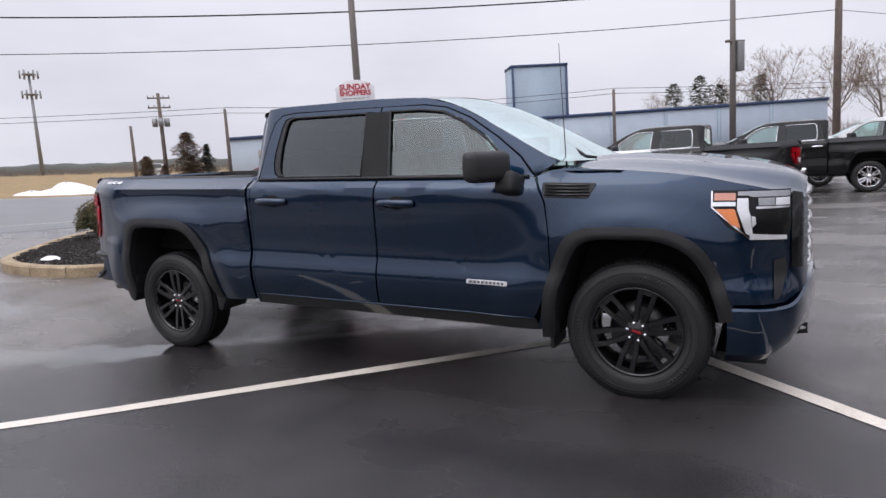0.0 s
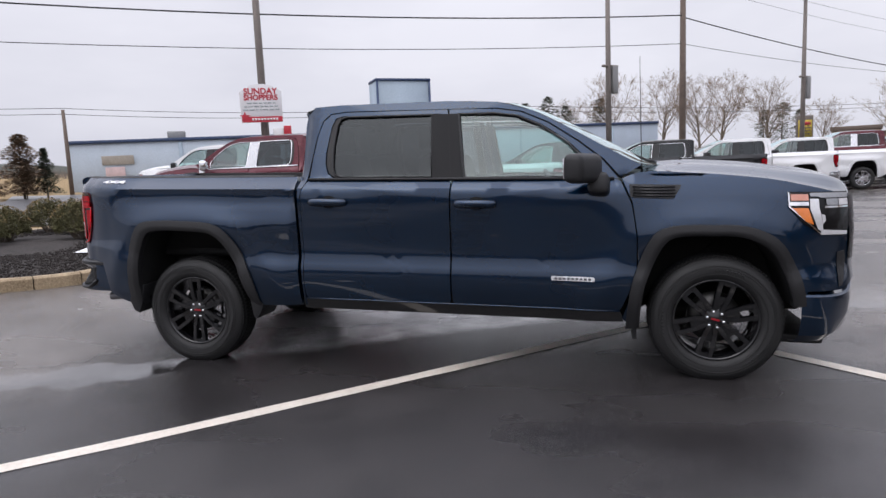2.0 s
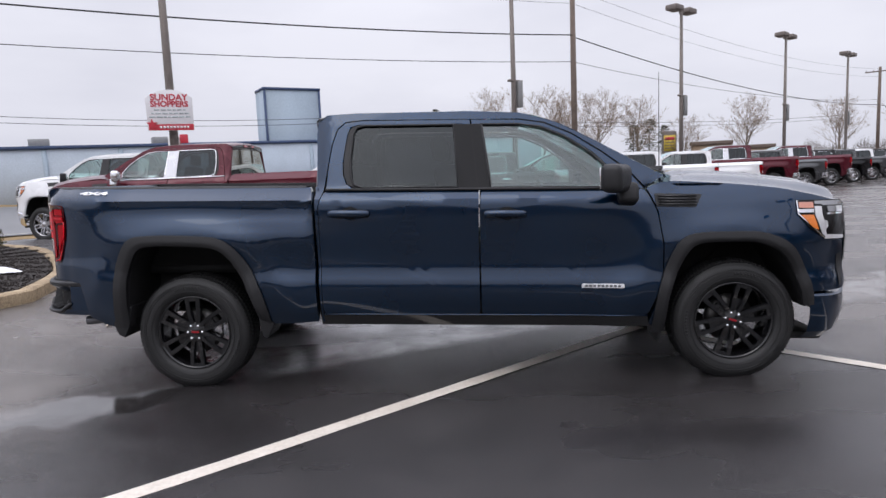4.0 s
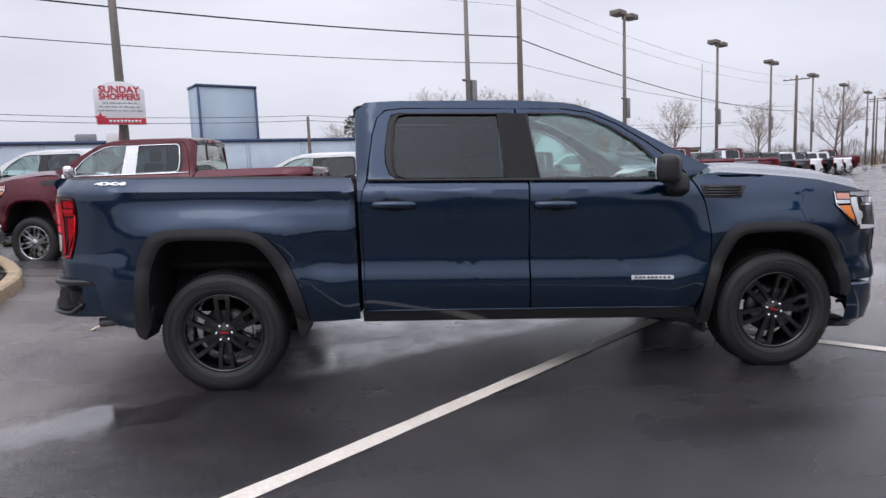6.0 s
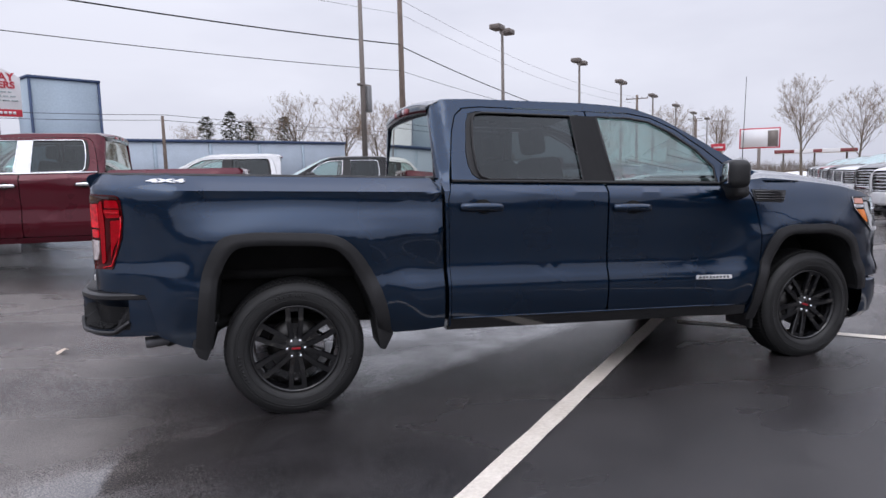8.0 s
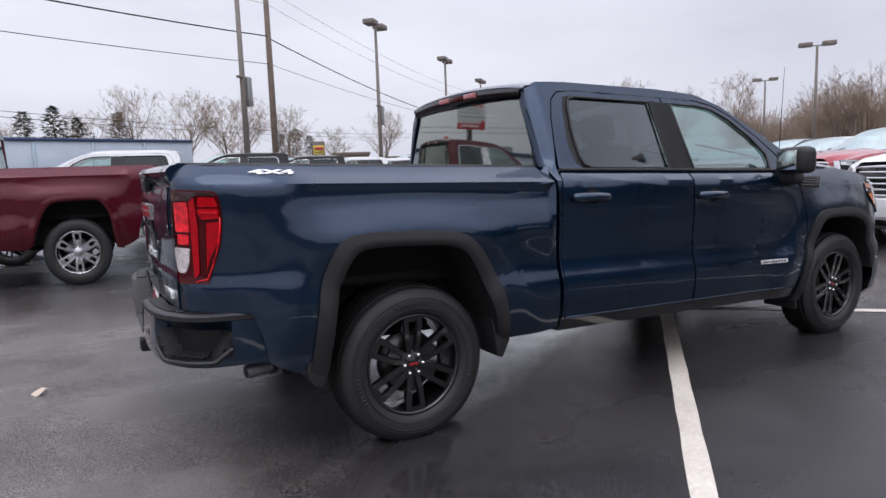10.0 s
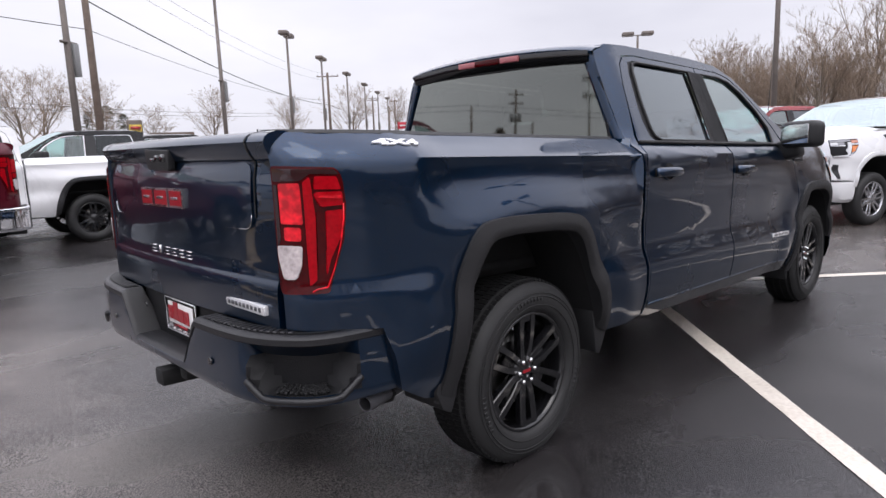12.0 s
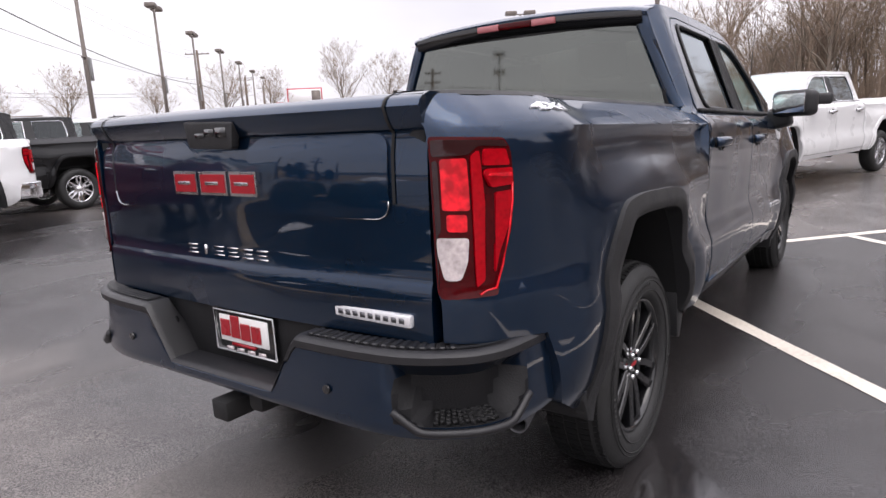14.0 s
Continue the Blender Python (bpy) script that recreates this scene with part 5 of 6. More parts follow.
        for i in range(len(vs) - 1):
            step = hero and LIPS[0] <= min(abs(along[i]), abs(along[i + 1])) and max(abs(along[i]), abs(along[i + 1])) <= LIPS[1]
            for j in range(a, b - 1):
                if (step and 5 < j < 11) == (inside != 0) and (not inside or along[i] * inside > 0):
                    bm.faces.new((vs[i][j], vs[i][j + 1], vs[i + 1][j + 1], vs[i + 1][j]))
        bmesh.ops.delete(bm, geom=[v for v in bm.verts if not v.link_faces], context="VERTS")
        bmesh.ops.recalc_face_normals(bm, faces=bm.faces[:])
        return bm

    rb = part("rear_bumper", shell(5, 16, 0), paint if hero else bumper, t, sharp=40)
    bm = shell(0, 6, 0)
    part("bumper_cover", bm, GREY_PLASTIC if hero else bumper, rb, "grey textured plastic top edge" if hero else "", sharp=35)
    for s in (-1, 1):
        pad = []
        for i in range(len(half)):
            if 0.40 < run[i] < 1.12:
                r = section(i, s)
                a, b = Vector(r[0]), Vector(r[1])
                pad.append([tuple(a.lerp(b, f) + Vector((0, 0, 0.0035))) for f in (0.06, 0.5, 0.95)])
        bm = grid_mesh(pad)
        bmesh.ops.recalc_face_normals(bm, faces=bm.faces[:])
        pd = part("step_pad", bm, BLACK_PLASTIC, rb)
        if hero:
            for k in range(17):
                w = 0.425 + k * 0.029
                i = min(range(len(half)), key=lambda j: abs(run[j] - w))
                j = i + 1 if run[i] < w else i - 1
                f = (w - run[i]) / (run[j] - run[i])
                r, q = section(i, s), section(j, s)
                a, b = Vector(r[0]).lerp(Vector(q[0]), f), Vector(r[1]).lerp(Vector(q[1]), f)
                d = b - a
                rib = box((0, -0.008, 0.0), (d.length * 0.86, 0.008, 0.0085), 0.003, Matrix.Translation(a.lerp(b, 0.10)) @ Matrix.Rotation(math.atan2(d.y, d.x), 4, "Z"), 1)
                part("pad_rib", rib, GREY_PLASTIC, pd)
            # the foot step in the corner: dark pocket, bright-edged lip, studded tread
            floor, lip = [], []
            for i in range(len(half)):
                r = section(i, s)
                w = run[i]
                if LIPS[0] <= w <= LIPS[1]:
                    k = max(0.0, 1 - (w - LIPS[0]) / 0.085, 1 - (LIPS[1] - w) / 0.085)
                    o = (Vector(r[12]) - Vector((-0.6, 0, r[12][2]))).normalized()
                    lip.append(tuple(Vector(r[12]) + o * (0.008 - 0.004 * k) + Vector((0, 0, 0.004 + 0.062 * k))))
                if LIPS[0] + 0.13 <= w <= LIPS[1] - 0.12:
                    floor.append((Vector(r[9]), Vector(r[11])))
            ck = part("corner_step", shell(5, 16, s), STEP_BLACK, rb, "black moulded foot step pocket")
            bm = bmesh.new()
            add_tube(bm, lip, 0.0125, 8)
            part("step_lip", bm, GREY_PLASTIC, ck)
            bm = bmesh.new()
            for i, (a, b) in enumerate(floor):
                for k in range(4):
                    c = a.lerp(b, (k + (0.25 if i % 2 else 0.65)) / 4.4) + Vector((0, 0, 0.006))
                    add_box(bm, (-0.008, -0.006, -0.006), (0.008, 0.006, 0.004), Matrix.Translation(c) @ pose(0, 0, 0, 0, 0, 35 + 8 * i))
            tagged(part("step_grip", bm, GRIP, ck), kind="stuff")
            part("parking_sensor", moved(revolve([(0.0, -0.006), (0.013, -0.005), (0.014, 0.0)], 14), pose(-1.204, s * 0.50, 0.635, 0, 0, -90)), BLACK_GLOSS, rb)
            part("parking_sensor", moved(revolve([(0.0, -0.006), (0.013, -0.005), (0.014, 0.0)], 14), pose(-1.120, s * 0.335, 0.70, 0, 0, -90)), BLACK_GLOSS, rb)
    part("plate_recess", box((-1.096, -0.40, 0.585), (-1.06, 0.40, 0.785), 0.004), STEP_BLACK, rb)
    part("hitch_receiver", box((-1.213, -0.032, 0.420), (-1.0, 0.048, 0.490), 0.009), DARK, rb)
    if hero:
        part("hitch_opening", box((-1.2145, -0.018, 0.432), (-1.205, 0.034, 0.478), 0.002), DARK, rb)
        part("wiring_socket", box((-1.16, -0.145, 0.455), (-1.05, -0.075, 0.525), 0.018), DARK, rb)
        part("exhaust_tip", moved(revolve([(0.022, 0.03), (0.026, 0.0), (0.031, -0.002), (0.033, 0.02), (0.030, 0.20), (0.0, 0.21)], 20), pose(-0.83, -0.895, 0.475, 4, 0, -78)), STEEL_DARK, t)
    if plate:
        pl = part("dealer_plate", box((-1.112, -0.188, 0.627), (-1.102, 0.118, 0.772), 0.004), BLACK_GLOSS, t)
        part("plate_panel", box((-1.115, -0.158, 0.664), (-1.111, 0.088, 0.756), 0.002), mat("plate_white", (0.75, 0.74, 0.73), 0.4) if hero else CLEAR_LENS, pl)
        if hero:
            for y0, y1, z0, z1 in ((0.032, 0.080, 0.682, 0.740), (-0.018, 0.026, 0.680, 0.758), (-0.072, -0.024, 0.678, 0.736), (-0.124, -0.078, 0.676, 0.734)):
                part("plate_mark", box((-1.1195, min(y0, y1), z0), (-1.114, max(y0, y1), z1), 0.002, None, 1), PAINT_RED, pl)
            bm = box((-1.1175, -0.09, 0.652), (-1.111, 0.03, 0.662))
            part("plate_mark", bm, PAINT_RED, pl)
            bm = bmesh.new()
            for k in range(4):
                add_box(bm, (-1.1145, -0.135 + k * 0.055, 0.634), (-1.111, -0.10 + k * 0.055, 0.645))
            part("plate_mark", bm, CLEAR_LENS, pl)
            rim = [(-1.113, -0.186, 0.629), (-1.113, 0.116, 0.629), (-1.113, 0.116, 0.770), (-1.113, -0.186, 0.770)]
            bm = bmesh.new()
            add_tube(bm, rim + rim[:1], 0.0035, 5, False)
            part("plate_frame", bm, BRIGHT, pl)
    if hero:
        for sd in (-1, 1):
            bm = lettering("4X4", 0.080, 0.004, 0.004)
            for v in bm.verts:
                x, z = -0.66 + (-sd) * v.co.x * 1.45, 1.394 + v.co.z * 0.32
                v.co = (x, sd * (half_width(x, z) + 0.002 - v.co.y * 0.5), z + 0.002 - v.co.y * 0.6)
            bmesh.ops.recalc_face_normals(bm, faces=bm.faces[:])
            part("lettering", bm, BRIGHT, t, "chrome raised lettering")
            bd = part("side_badge", sheet(rounded([(2.722, 0.748), (2.722, 0.776), (3.00, 0.776), (3.00, 0.748)], 0.006), half_width, 0.1, sd, 0.008, 0.007), BRIGHT, t)
            for k in range(9):
                x = 2.744 + k * 0.027
                part("badge_mark", sheet([(x, 0.755), (x, 0.769), (x + 0.017, 0.769), (x + 0.017, 0.755)], half_width, 0.1, sd, 0.003, 0.009), STEEL_DARK, bd)
        gb = part("gate_badge", box((-1.106, -0.735, 0.819), (-1.085, -0.455, 0.855), 0.006), BRIGHT, gate)
        for k in range(9):
            y = -0.715 + k * 0.028
            part("badge_mark", box((-1.1075, y, 0.830), (-1.105, y + 0.017, 0.845)), STEEL_DARK, gb)
        # brand mark as plain blocks: three red faces with bright edges
        for outline in ([(0.232, 1.160), (0.232, 1.236), (0.106, 1.236), (0.106, 1.160)], [(0.092, 1.160), (0.092, 1.236), (-0.048, 1.236), (-0.048, 1.160)], [(-0.062, 1.160), (-0.062, 1.236), (-0.190, 1.236), (-0.190, 1.160)]):
            turn = Matrix(((0, 1, 0, 0), (1, 0, 0, 0), (0, 0, 1, 0), (0, 0, 0, 1)))
            eb = part("brand_block", moved(solid(outline, -1.122, -1.095), turn), ALLOY, gate)
            c = Vector((sum(p[0] for p in outline) / len(outline), sum(p[1] for p in outline) / len(outline)))
            n = len(outline)
            ins = []
            for k in range(n):
                a, b, d = Vector(outline[k - 1]), Vector(outline[k]), Vector(outline[(k + 1) % n])
                n1, n2 = Vector((-(b - a).y, (b - a).x)).normalized(), Vector((-(d - b).y, (d - b).x)).normalized()
                w = n1 + n2
                ins.append(tuple(b + w.normalized() * 0.009 / max(0.35, w.normalized().dot(n1)) * ORIENT(outline)))
            part("red_face", moved(solid(ins, -1.1245, -1.120), turn), PAINT_RED, eb)
            mid = sum(p[0] for p in outline) / 4
            part("bright_bar", box((-1.127, mid - 0.030, 1.193), (-1.123, mid + 0.036, 1.204), 0.001), ALLOY, eb)
        for k in range(6):
            y = 0.222 - k * 0.072
            bm = bmesh.new()
            for a, b, c, d in ((0.004, 0.052, 0.986, 0.990), (0.010, 0.046, 0.972, 0.975), (0.004, 0.052, 0.958, 0.962)) if k not in (1,) else ((0.024, 0.031, 0.957, 0.991),):
                add_box(bm, (-1.112, y - b, c), (-1.090, y - a, d))
            part("model_letter_bar", bm, ALLOY, gate)
    # underside and cabin
    part("bed_floor", box((-1.03, -0.72, 0.80), (0.89, 0.72, 0.86)), DARK, t)
    part("chassis_frame", box((-1.0, -0.52, 0.50), (4.35, 0.52, 0.72), 0.02), DARK, t)
    part("cab_floor", box((0.93, -0.93, 0.50), (3.25, 0.93, 0.56)), DARK, t)
    part("engine_bay", box((3.25, -0.55, 0.60), (4.50, 0.55, 1.30)), DARK, t)
    part("rear_axle", tube([(0, -0.80, 0.40), (0, -0.17, 0.40), (0, -0.12, 0.40), (0, 0.12, 0.40), (0, 0.17, 0.40), (0, 0.80, 0.40)], [0.05, 0.05, 0.14, 0.14, 0.05, 0.05], 12), DARK, t)
    part("front_axle", tube([(3.745, -0.75, 0.38), (3.745, 0.75, 0.38)], 0.035, 10), DARK, t)
    part("drive_shaft", tube([(0.15, 0, 0.42), (2.2, 0, 0.50)], 0.04, 10), DARK, t)
    part("exhaust_pipe", tube([(-0.72, -0.88, 0.475), (-0.4, -0.62, 0.52), (1.0, -0.45, 0.48), (2.2, -0.42, 0.48)], 0.035, 8), DARK, t)
    for y in (-0.42, 0.42):
        seat(2.15, y, t, hero)
        if hero:
            seat(1.46, y, t, hero)
    part("dashboard", box((2.78, -0.80, 1.05), (3.35, 0.80, 1.40), 0.06), SEAT, t)
    bm = bmesh.new()
    mm = pose(2.66, 0.42, 1.28, 0, 65, 0)
    add_tube(bm, [mm @ Vector((0.19 * math.cos(k * math.tau / 20), 0.19 * math.sin(k * math.tau / 20), 0)) for k in range(21)], 0.014, 6, False)
    add_tube(bm, [mm @ Vector((0, 0, 0)), mm @ Vector((0, 0, 0.22))], 0.03, 6)
    add_tube(bm, [mm @ Vector((-0.18, 0, 0)), mm @ Vector((0.18, 0, 0))], 0.02, 6)
    part("steering_wheel", bm, BLACK_PLASTIC, t)
    RAKE[0] = 0.0
    return t


# ---- the trucks ----
WHITE = mat("white_paint", (0.74, 0.74, 0.75), 0.3, 0, 0.05, 2, 200, 0, 0.8)
BLACK_PAINT = mat("black_paint", (0.006, 0.006, 0.007), 0.3, 0, 0.08, 2, 200, 0, 0.55, spec=0.08)
RED_PAINT = mat("dark_red_paint", (0.078, 0.0024, 0.011), 0.3, 0.35, 0.06, 2, 300, 0, 0.6, spec=0.2)
GREY_PAINT = mat("dark_grey_paint", (0.045, 0.046, 0.05), 0.3, 0.4, 0.06, 2, 300, 0, 1.0)

hero = pickup(pose(0, 0.045, 0), "dark blue crew-cab pickup truck with black wheels on wet asphalt", BLUE, True, 0.033, flares=BLACK_PLASTIC, rims=RIM_BLACK, trim=BLACK_PLASTIC, bumper=BLUE, grille=CHROME)


def stand(x, y, heading):
    return pose(x, y, height(x, y), 0, 0, heading)


ROW = "pickup trucks parked in a row"
maroon = pickup(stand(-1.5, 7.1, 177), "dark red crew-cab pickup truck with chrome trim and alloy wheels", RED_PAINT, rims=ALLOY, trim=CHROME, bumper=CHROME, mirror=CHROME, pillar=ALLOY, group=ROW)
maroon.scale = (1.02, 1.0, 1.12)
pickup(stand(1.20, 10.25, 178), "white crew-cab pickup truck with black wheels and arch mouldings", WHITE, rims=BLACK_GLOSS, flares=BLACK_PLASTIC, group=ROW)
black2 = pickup(stand(4.0, 12.65, 178), "black crew-cab pickup truck with chrome trim and wheels", BLACK_PAINT, rims=CHROME, trim=CHROME, group=ROW)


def row(k):
    return stand(-1.7 + 2.82 * k, 7.1 + 3.0 * k, 178)


copy_thing(black2, row(3))
white4 = pickup(row(4), "white crew-cab pickup truck with alloy wheels", WHITE, rims=ALLOY, group=ROW)
copy_thing(white4, row(5))
red6 = copy_thing(maroon, row(6))
grey7 = pickup(row(7), "dark grey crew-cab pickup truck with alloy wheels", GREY_PAINT, rims=ALLOY, group=ROW)
for k, src in ((8, red6), (9, black2), (10, grey7), (11, white4), (12, black2), (13, white4), (14, white4), (15, maroon)):
    copy_thing(src, row(k))

FACING = "parked vehicles facing the aisle"


def facing(k):
    a, f = radians(162), Vector((8.9 + 2.82 * k, -0.2 + 3.0 * k))
    back = f - 3.745 * Vector((math.cos(a), math.sin(a)))
    side = Vector((math.sin(a), -math.cos(a))) * 0.87
    p = back + side
    return stand(p.x, p.y, 162)


wf0 = pickup(facing(0), "white crew-cab pickup truck with polished wheels and chrome grille", WHITE, rims=ALLOY, trim=CHROME, bumper=WHITE, group=FACING)
wf0.scale = (1.01, 1.0, 0.955)
rf1 = pickup(facing(1), "bright red crew-cab pickup truck", mat("bright_red_paint", (0.30, 0.012, 0.02), 0.3, 0.2, 0.06, 2, 300, 0, 1.0), rims=ALLOY, group=FACING)
for k, src in ((2, wf0), (3, grey7), (4, wf0), (5, wf0), (6, black2), (7, wf0), (8, rf1), (9, wf0), (10, grey7), (11, wf0), (12, grey7)):
    tagged(copy_thing(src, facing(k)), group=FACING)
tagged(copy_thing(white4, stand(-57.0, 45.4, 133)), "white pickup truck seen beyond the road", group="vehicles across the road")
wtall = tagged(copy_thing(white4, stand(-5.6, 11.9, 178)), "tall white crew-cab pickup truck with bright wheels", group=ROW)
wtall.scale = (1.03, 1.03, 1.14)


# ---- buildings, poles, signs ----
WALL_BLUE = mat("pale_blue_painted_block", (0.40, 0.455, 0.52), 0.8, 0, 0.14, 0.6, 8, 0.1)
TRIM_BLUE = mat("dark_blue_trim", (0.035, 0.06, 0.13), 0.6, 0, 0.2, 1, 20)
PANEL_BLUE = mat("blue_grey_panel", (0.31, 0.375, 0.44), 0.7, 0, 0.12, 0.5, 6)
STEEL = mat("weathered_steel", (0.185, 0.16, 0.145), 0.6, 0.4, 0.3, 3, 40)
TIMBER = mat("weathered_timber", (0.15, 0.115, 0.095), 0.9, 0, 0.4, 3, 50, 0.3)
GREY_METAL = mat("galvanised_grey", (0.28, 0.28, 0.28), 0.5, 0.5, 0.2, 3, 40)
CABLE = mat("black_cable", (0.012, 0.012, 0.013), 0.6)
SIGN_WHITE = mat("sign_white", (0.72, 0.71, 0.72), 0.45, 0, 0.06)
SIGN_RED = mat("sign_red", (0.50, 0.03, 0.05), 0.45, 0, 0.08)
SIGN_GREY = mat("sign_grey_text", (0.42, 0.47, 0.48), 0.5)

TAN_BOARD = mat("faded_tan_board", (0.34, 0.31, 0.27), 0.7, 0, 0.25, 2, 12)
PINK_BOARD = mat("faded_pink_board", (0.60, 0.46, 0.46), 0.7, 0, 0.2, 2, 12)
YELLOW = mat("faded_yellow_board", (0.62, 0.46, 0.06), 0.6, 0, 0.15, 2, 12)
RED_EDGE = mat("faded_red_fascia", (0.20, 0.05, 0.05), 0.7, 0, 0.2, 1, 10)
TAN_WALL = mat("tan_wall", (0.30, 0.22, 0.15), 0.8, 0, 0.15, 1, 10)

A, B = Vector((-42.0, 42.2)), Vector((10.0, 75.8))
u = (B - A).normalized()
ang = math.degrees(math.atan2(u.y, u.x))
L = (B - A).length
bld = thing("long_building", pose(A.x, A.y, -0.5, 0, -0.7, ang), "long low pale blue building with dark blue roof edge", "building")
part("wall", box((0, 0, -1.0), (L, 14, 5.3)), WALL_BLUE, bld)
part("roof_edge", box((-0.1, -0.12, 5.303), (L + 0.1, 14, 5.6)), TRIM_BLUE, bld)
for x, w, z, h in ((2.6, 2.6, 3.4, 0.8), (2.8, 1.6, 2.0, 1.2)):
    part("notice_board", box((x, -0.08, z), (x + w, -0.005, z + h), 0.02), TAN_BOARD if z > 3 else PINK_BOARD, bld)
for k in range(9):
    part("pilaster", box((9.0 + k * 5.8, -0.05, -0.9), (9.4 + k * 5.8, -0.003, 5.30)), PANEL_BLUE, bld)
for x in (8.0, 18.0):
    part("roof_unit", box((x, 3, 5.603), (x + 1.6, 4.6, 6.4), 0.05), GREY_METAL, bld)
tower = thing("sign_tower", pose(-18.95, 58.5, 0, 0, 0, ang), "tall blank blue-grey sign tower with dark edges on the building", "sign tower")
part("shaft", box((0, 0, -1), (5.8, 3.2, 10.55)), PANEL_BLUE, tower)
for x in (-0.03, 5.6):
    part("edge_strip", box((x, -0.06, -1), (x + 0.22, -0.003, 10.55)), TRIM_BLUE, tower)
part("edge_strip", box((-0.05, -0.08, 10.553), (5.85, 3.25, 10.8)), TRIM_BLUE, tower)


def lamp_pole(x, y, h, heads, label, group, box_z=None, turn=45):
    z = height(x, y)
    t = thing("street_lamp", pose(x, y, z, 0, 0, turn), label, "lamp post", group)
    part("pole", tube([(0, 0, -0.3), (0, 0, h * 0.5), (0, 0, h)], [0.11, 0.09, 0.065], 10), STEEL, t)
    part("base", tube([(0, 0, -0.3), (0, 0, 0.5)], 0.24, 12), GREY_METAL, t)
    if heads:
        part("arm", tube([(-0.5, 0, h + 0.02), (0.5, 0, h + 0.02)], 0.035, 6), STEEL, t)
    for s in heads:
        part("lamp_head", box((min(s * 0.25, s * 0.95), -0.28, h - 0.02), (max(s * 0.25, s * 0.95), 0.28, h + 0.22), 0.05), STEEL, t)
    if box_z:
        part("control_box", box((0.10, -0.14, box_z - 0.9), (0.34, 0.14, box_z), 0.02), GREY_METAL, t)
        part("bracket", box((-0.25, -0.06, box_z - 0.02), (0.42, 0.06, box_z + 0.05)), STEEL, t)
    return t


LAMPS = "row of tall lamp posts"
for k in range(-1, 8):
    x, y = (3.4 + 8.05 * k, 17.9 + 7.75 * k) if k >= 0 else (-5.03, 9.54)
    x, y = x + (0.10 if k == 1 else 0.26 if k == 2 else 0.0), y - (0.12 if k == 1 else 0.16 if k == 2 else 0.0)
    lamp_pole(x, y, 8.35 - height(x, y), (-1, 1) if k > 0 else (), "tall steel lamp post with a twin box lamp head" if k > 0 else "tall dark steel lamp post", LAMPS, 4.6 if k >= 0 else None)
for x, y in ((36.0, 18.6), (48, 30), (70, 29)):
    lamp_pole(x, y, 7.7, (-1, 1), "double-headed car park lamp post", "double-headed lamp posts", turn=-52)
lamp_pole(11.5, -8.5, 7.7, (-1, 1), "double-headed car park lamp post", "double-headed lamp posts")
lamp_pole(23.75, 6.2, 11, (), "tall weathered timber pole", "timber poles")


def timber_pole(x, y, h, arms, label, turn=-40, reach=1.2):
    z = height(x, y)
    t = thing("utility_pole", pose(x, y, z, 0, 0, turn), label, "utility pole", "utility poles")
    part("pole", tube([(0, 0, -0.3), (0, 0, h * 0.5), (0, 0, h)], [0.17, 0.15, 0.12], 10), TIMBER, t)
    for a in arms:
        part("crossarm", box((-reach, -0.06, a - 0.05), (reach, 0.06, a + 0.05), 0.01), TIMBER, t)
        for s in (-0.92 * reach, -0.42 * reach, 0.42 * reach, 0.92 * reach):
            part("insulator", tube([(s, 0, a + 0.06), (s, 0, a + 0.2)], [0.04, 0.03], 6), GREY_METAL, t)
    return t


timber_pole(7.0, 28.0, 11.0, (), "tall brown timber utility pole beside the road")
timber_pole(40.2, 58.8, 9.8, (9.4,), "timber utility pole with a crossarm")
u0 = timber_pole(-36, 29.4, 7.2, (6.85, 6.15), "timber utility pole with two crossarms", 50, 0.78)
for dx, dy in ((-0.42, 0.0), (0.42, 0.0), (0.0, -0.40)):
    part("transformer", tube([(dx, dy, 4.75), (dx, dy, 5.35)], 0.20, 10), GREY_METAL, u0)
timber_pole(-37.6, 37.5, 6.6, (), "plain grey timber pole by the building")
timber_pole(-49.6, 37.3, 5.6, (), "short plain timber pole in the grass")
timber_pole(-8.0, 54.8, 7.0, (), "plain timber pole before the blue wall")
timber_pole(75, 95, 11, (10.5,), "far timber utility pole")
timber_pole(98, 118, 11, (10.5,), "far timber utility pole")


def wire(a, b, sag, r, name="overhead_cable", label="sagging black overhead cable"):
    a, b = Vector(a), Vector(b)
    pts = [a.lerp(b, k / 24) - Vector((0, 0, sag * 4 * (k / 24) * (1 - k / 24))) for k in range(25)]
    return tagged(part(name, tube(pts, r, 5), CABLE), label, "cable", "overhead cables")


wire((7.02, 27.96, 8.08), (-44.6, -2.64, 10.36), 1.395, 0.030)
wire((7.02, 27.96, 6.78), (-44.6, -2.64, 8.53), 1.18, 0.016)
wire((7.02, 27.96, 7.98), (40.2, 58.8, 6.29), 0.86, 0.028)
wire((7.02, 27.96, 6.76), (40.2, 58.8, 6.8), 0.71, 0.013)
for dz in (9.6, 10.3):
    wire((7, 28, dz), (-44.6, -2.6, dz + 2.4), 1.3, 0.008)
    wire((7, 28, dz), (40.2, 58.8, dz - 0.7), 0.9, 0.008)
wire((40.2, 58.8, 6.29), (98, 118, 10), 1.2, 0.03)
for dz in (0, -0.45):
    wire((-37.6, 37.5, 7.3 + dz), (-8, 54.8, 7.1 + dz), 0.5, 0.022)
    wire((-37.6, 37.5, 7.3 + dz), (-95, 8, 9.5 + dz), 0.5, 0.022)
    wire((-8, 54.8, 7.1 + dz), (60, 98, 8 + dz), 0.9, 0.022)

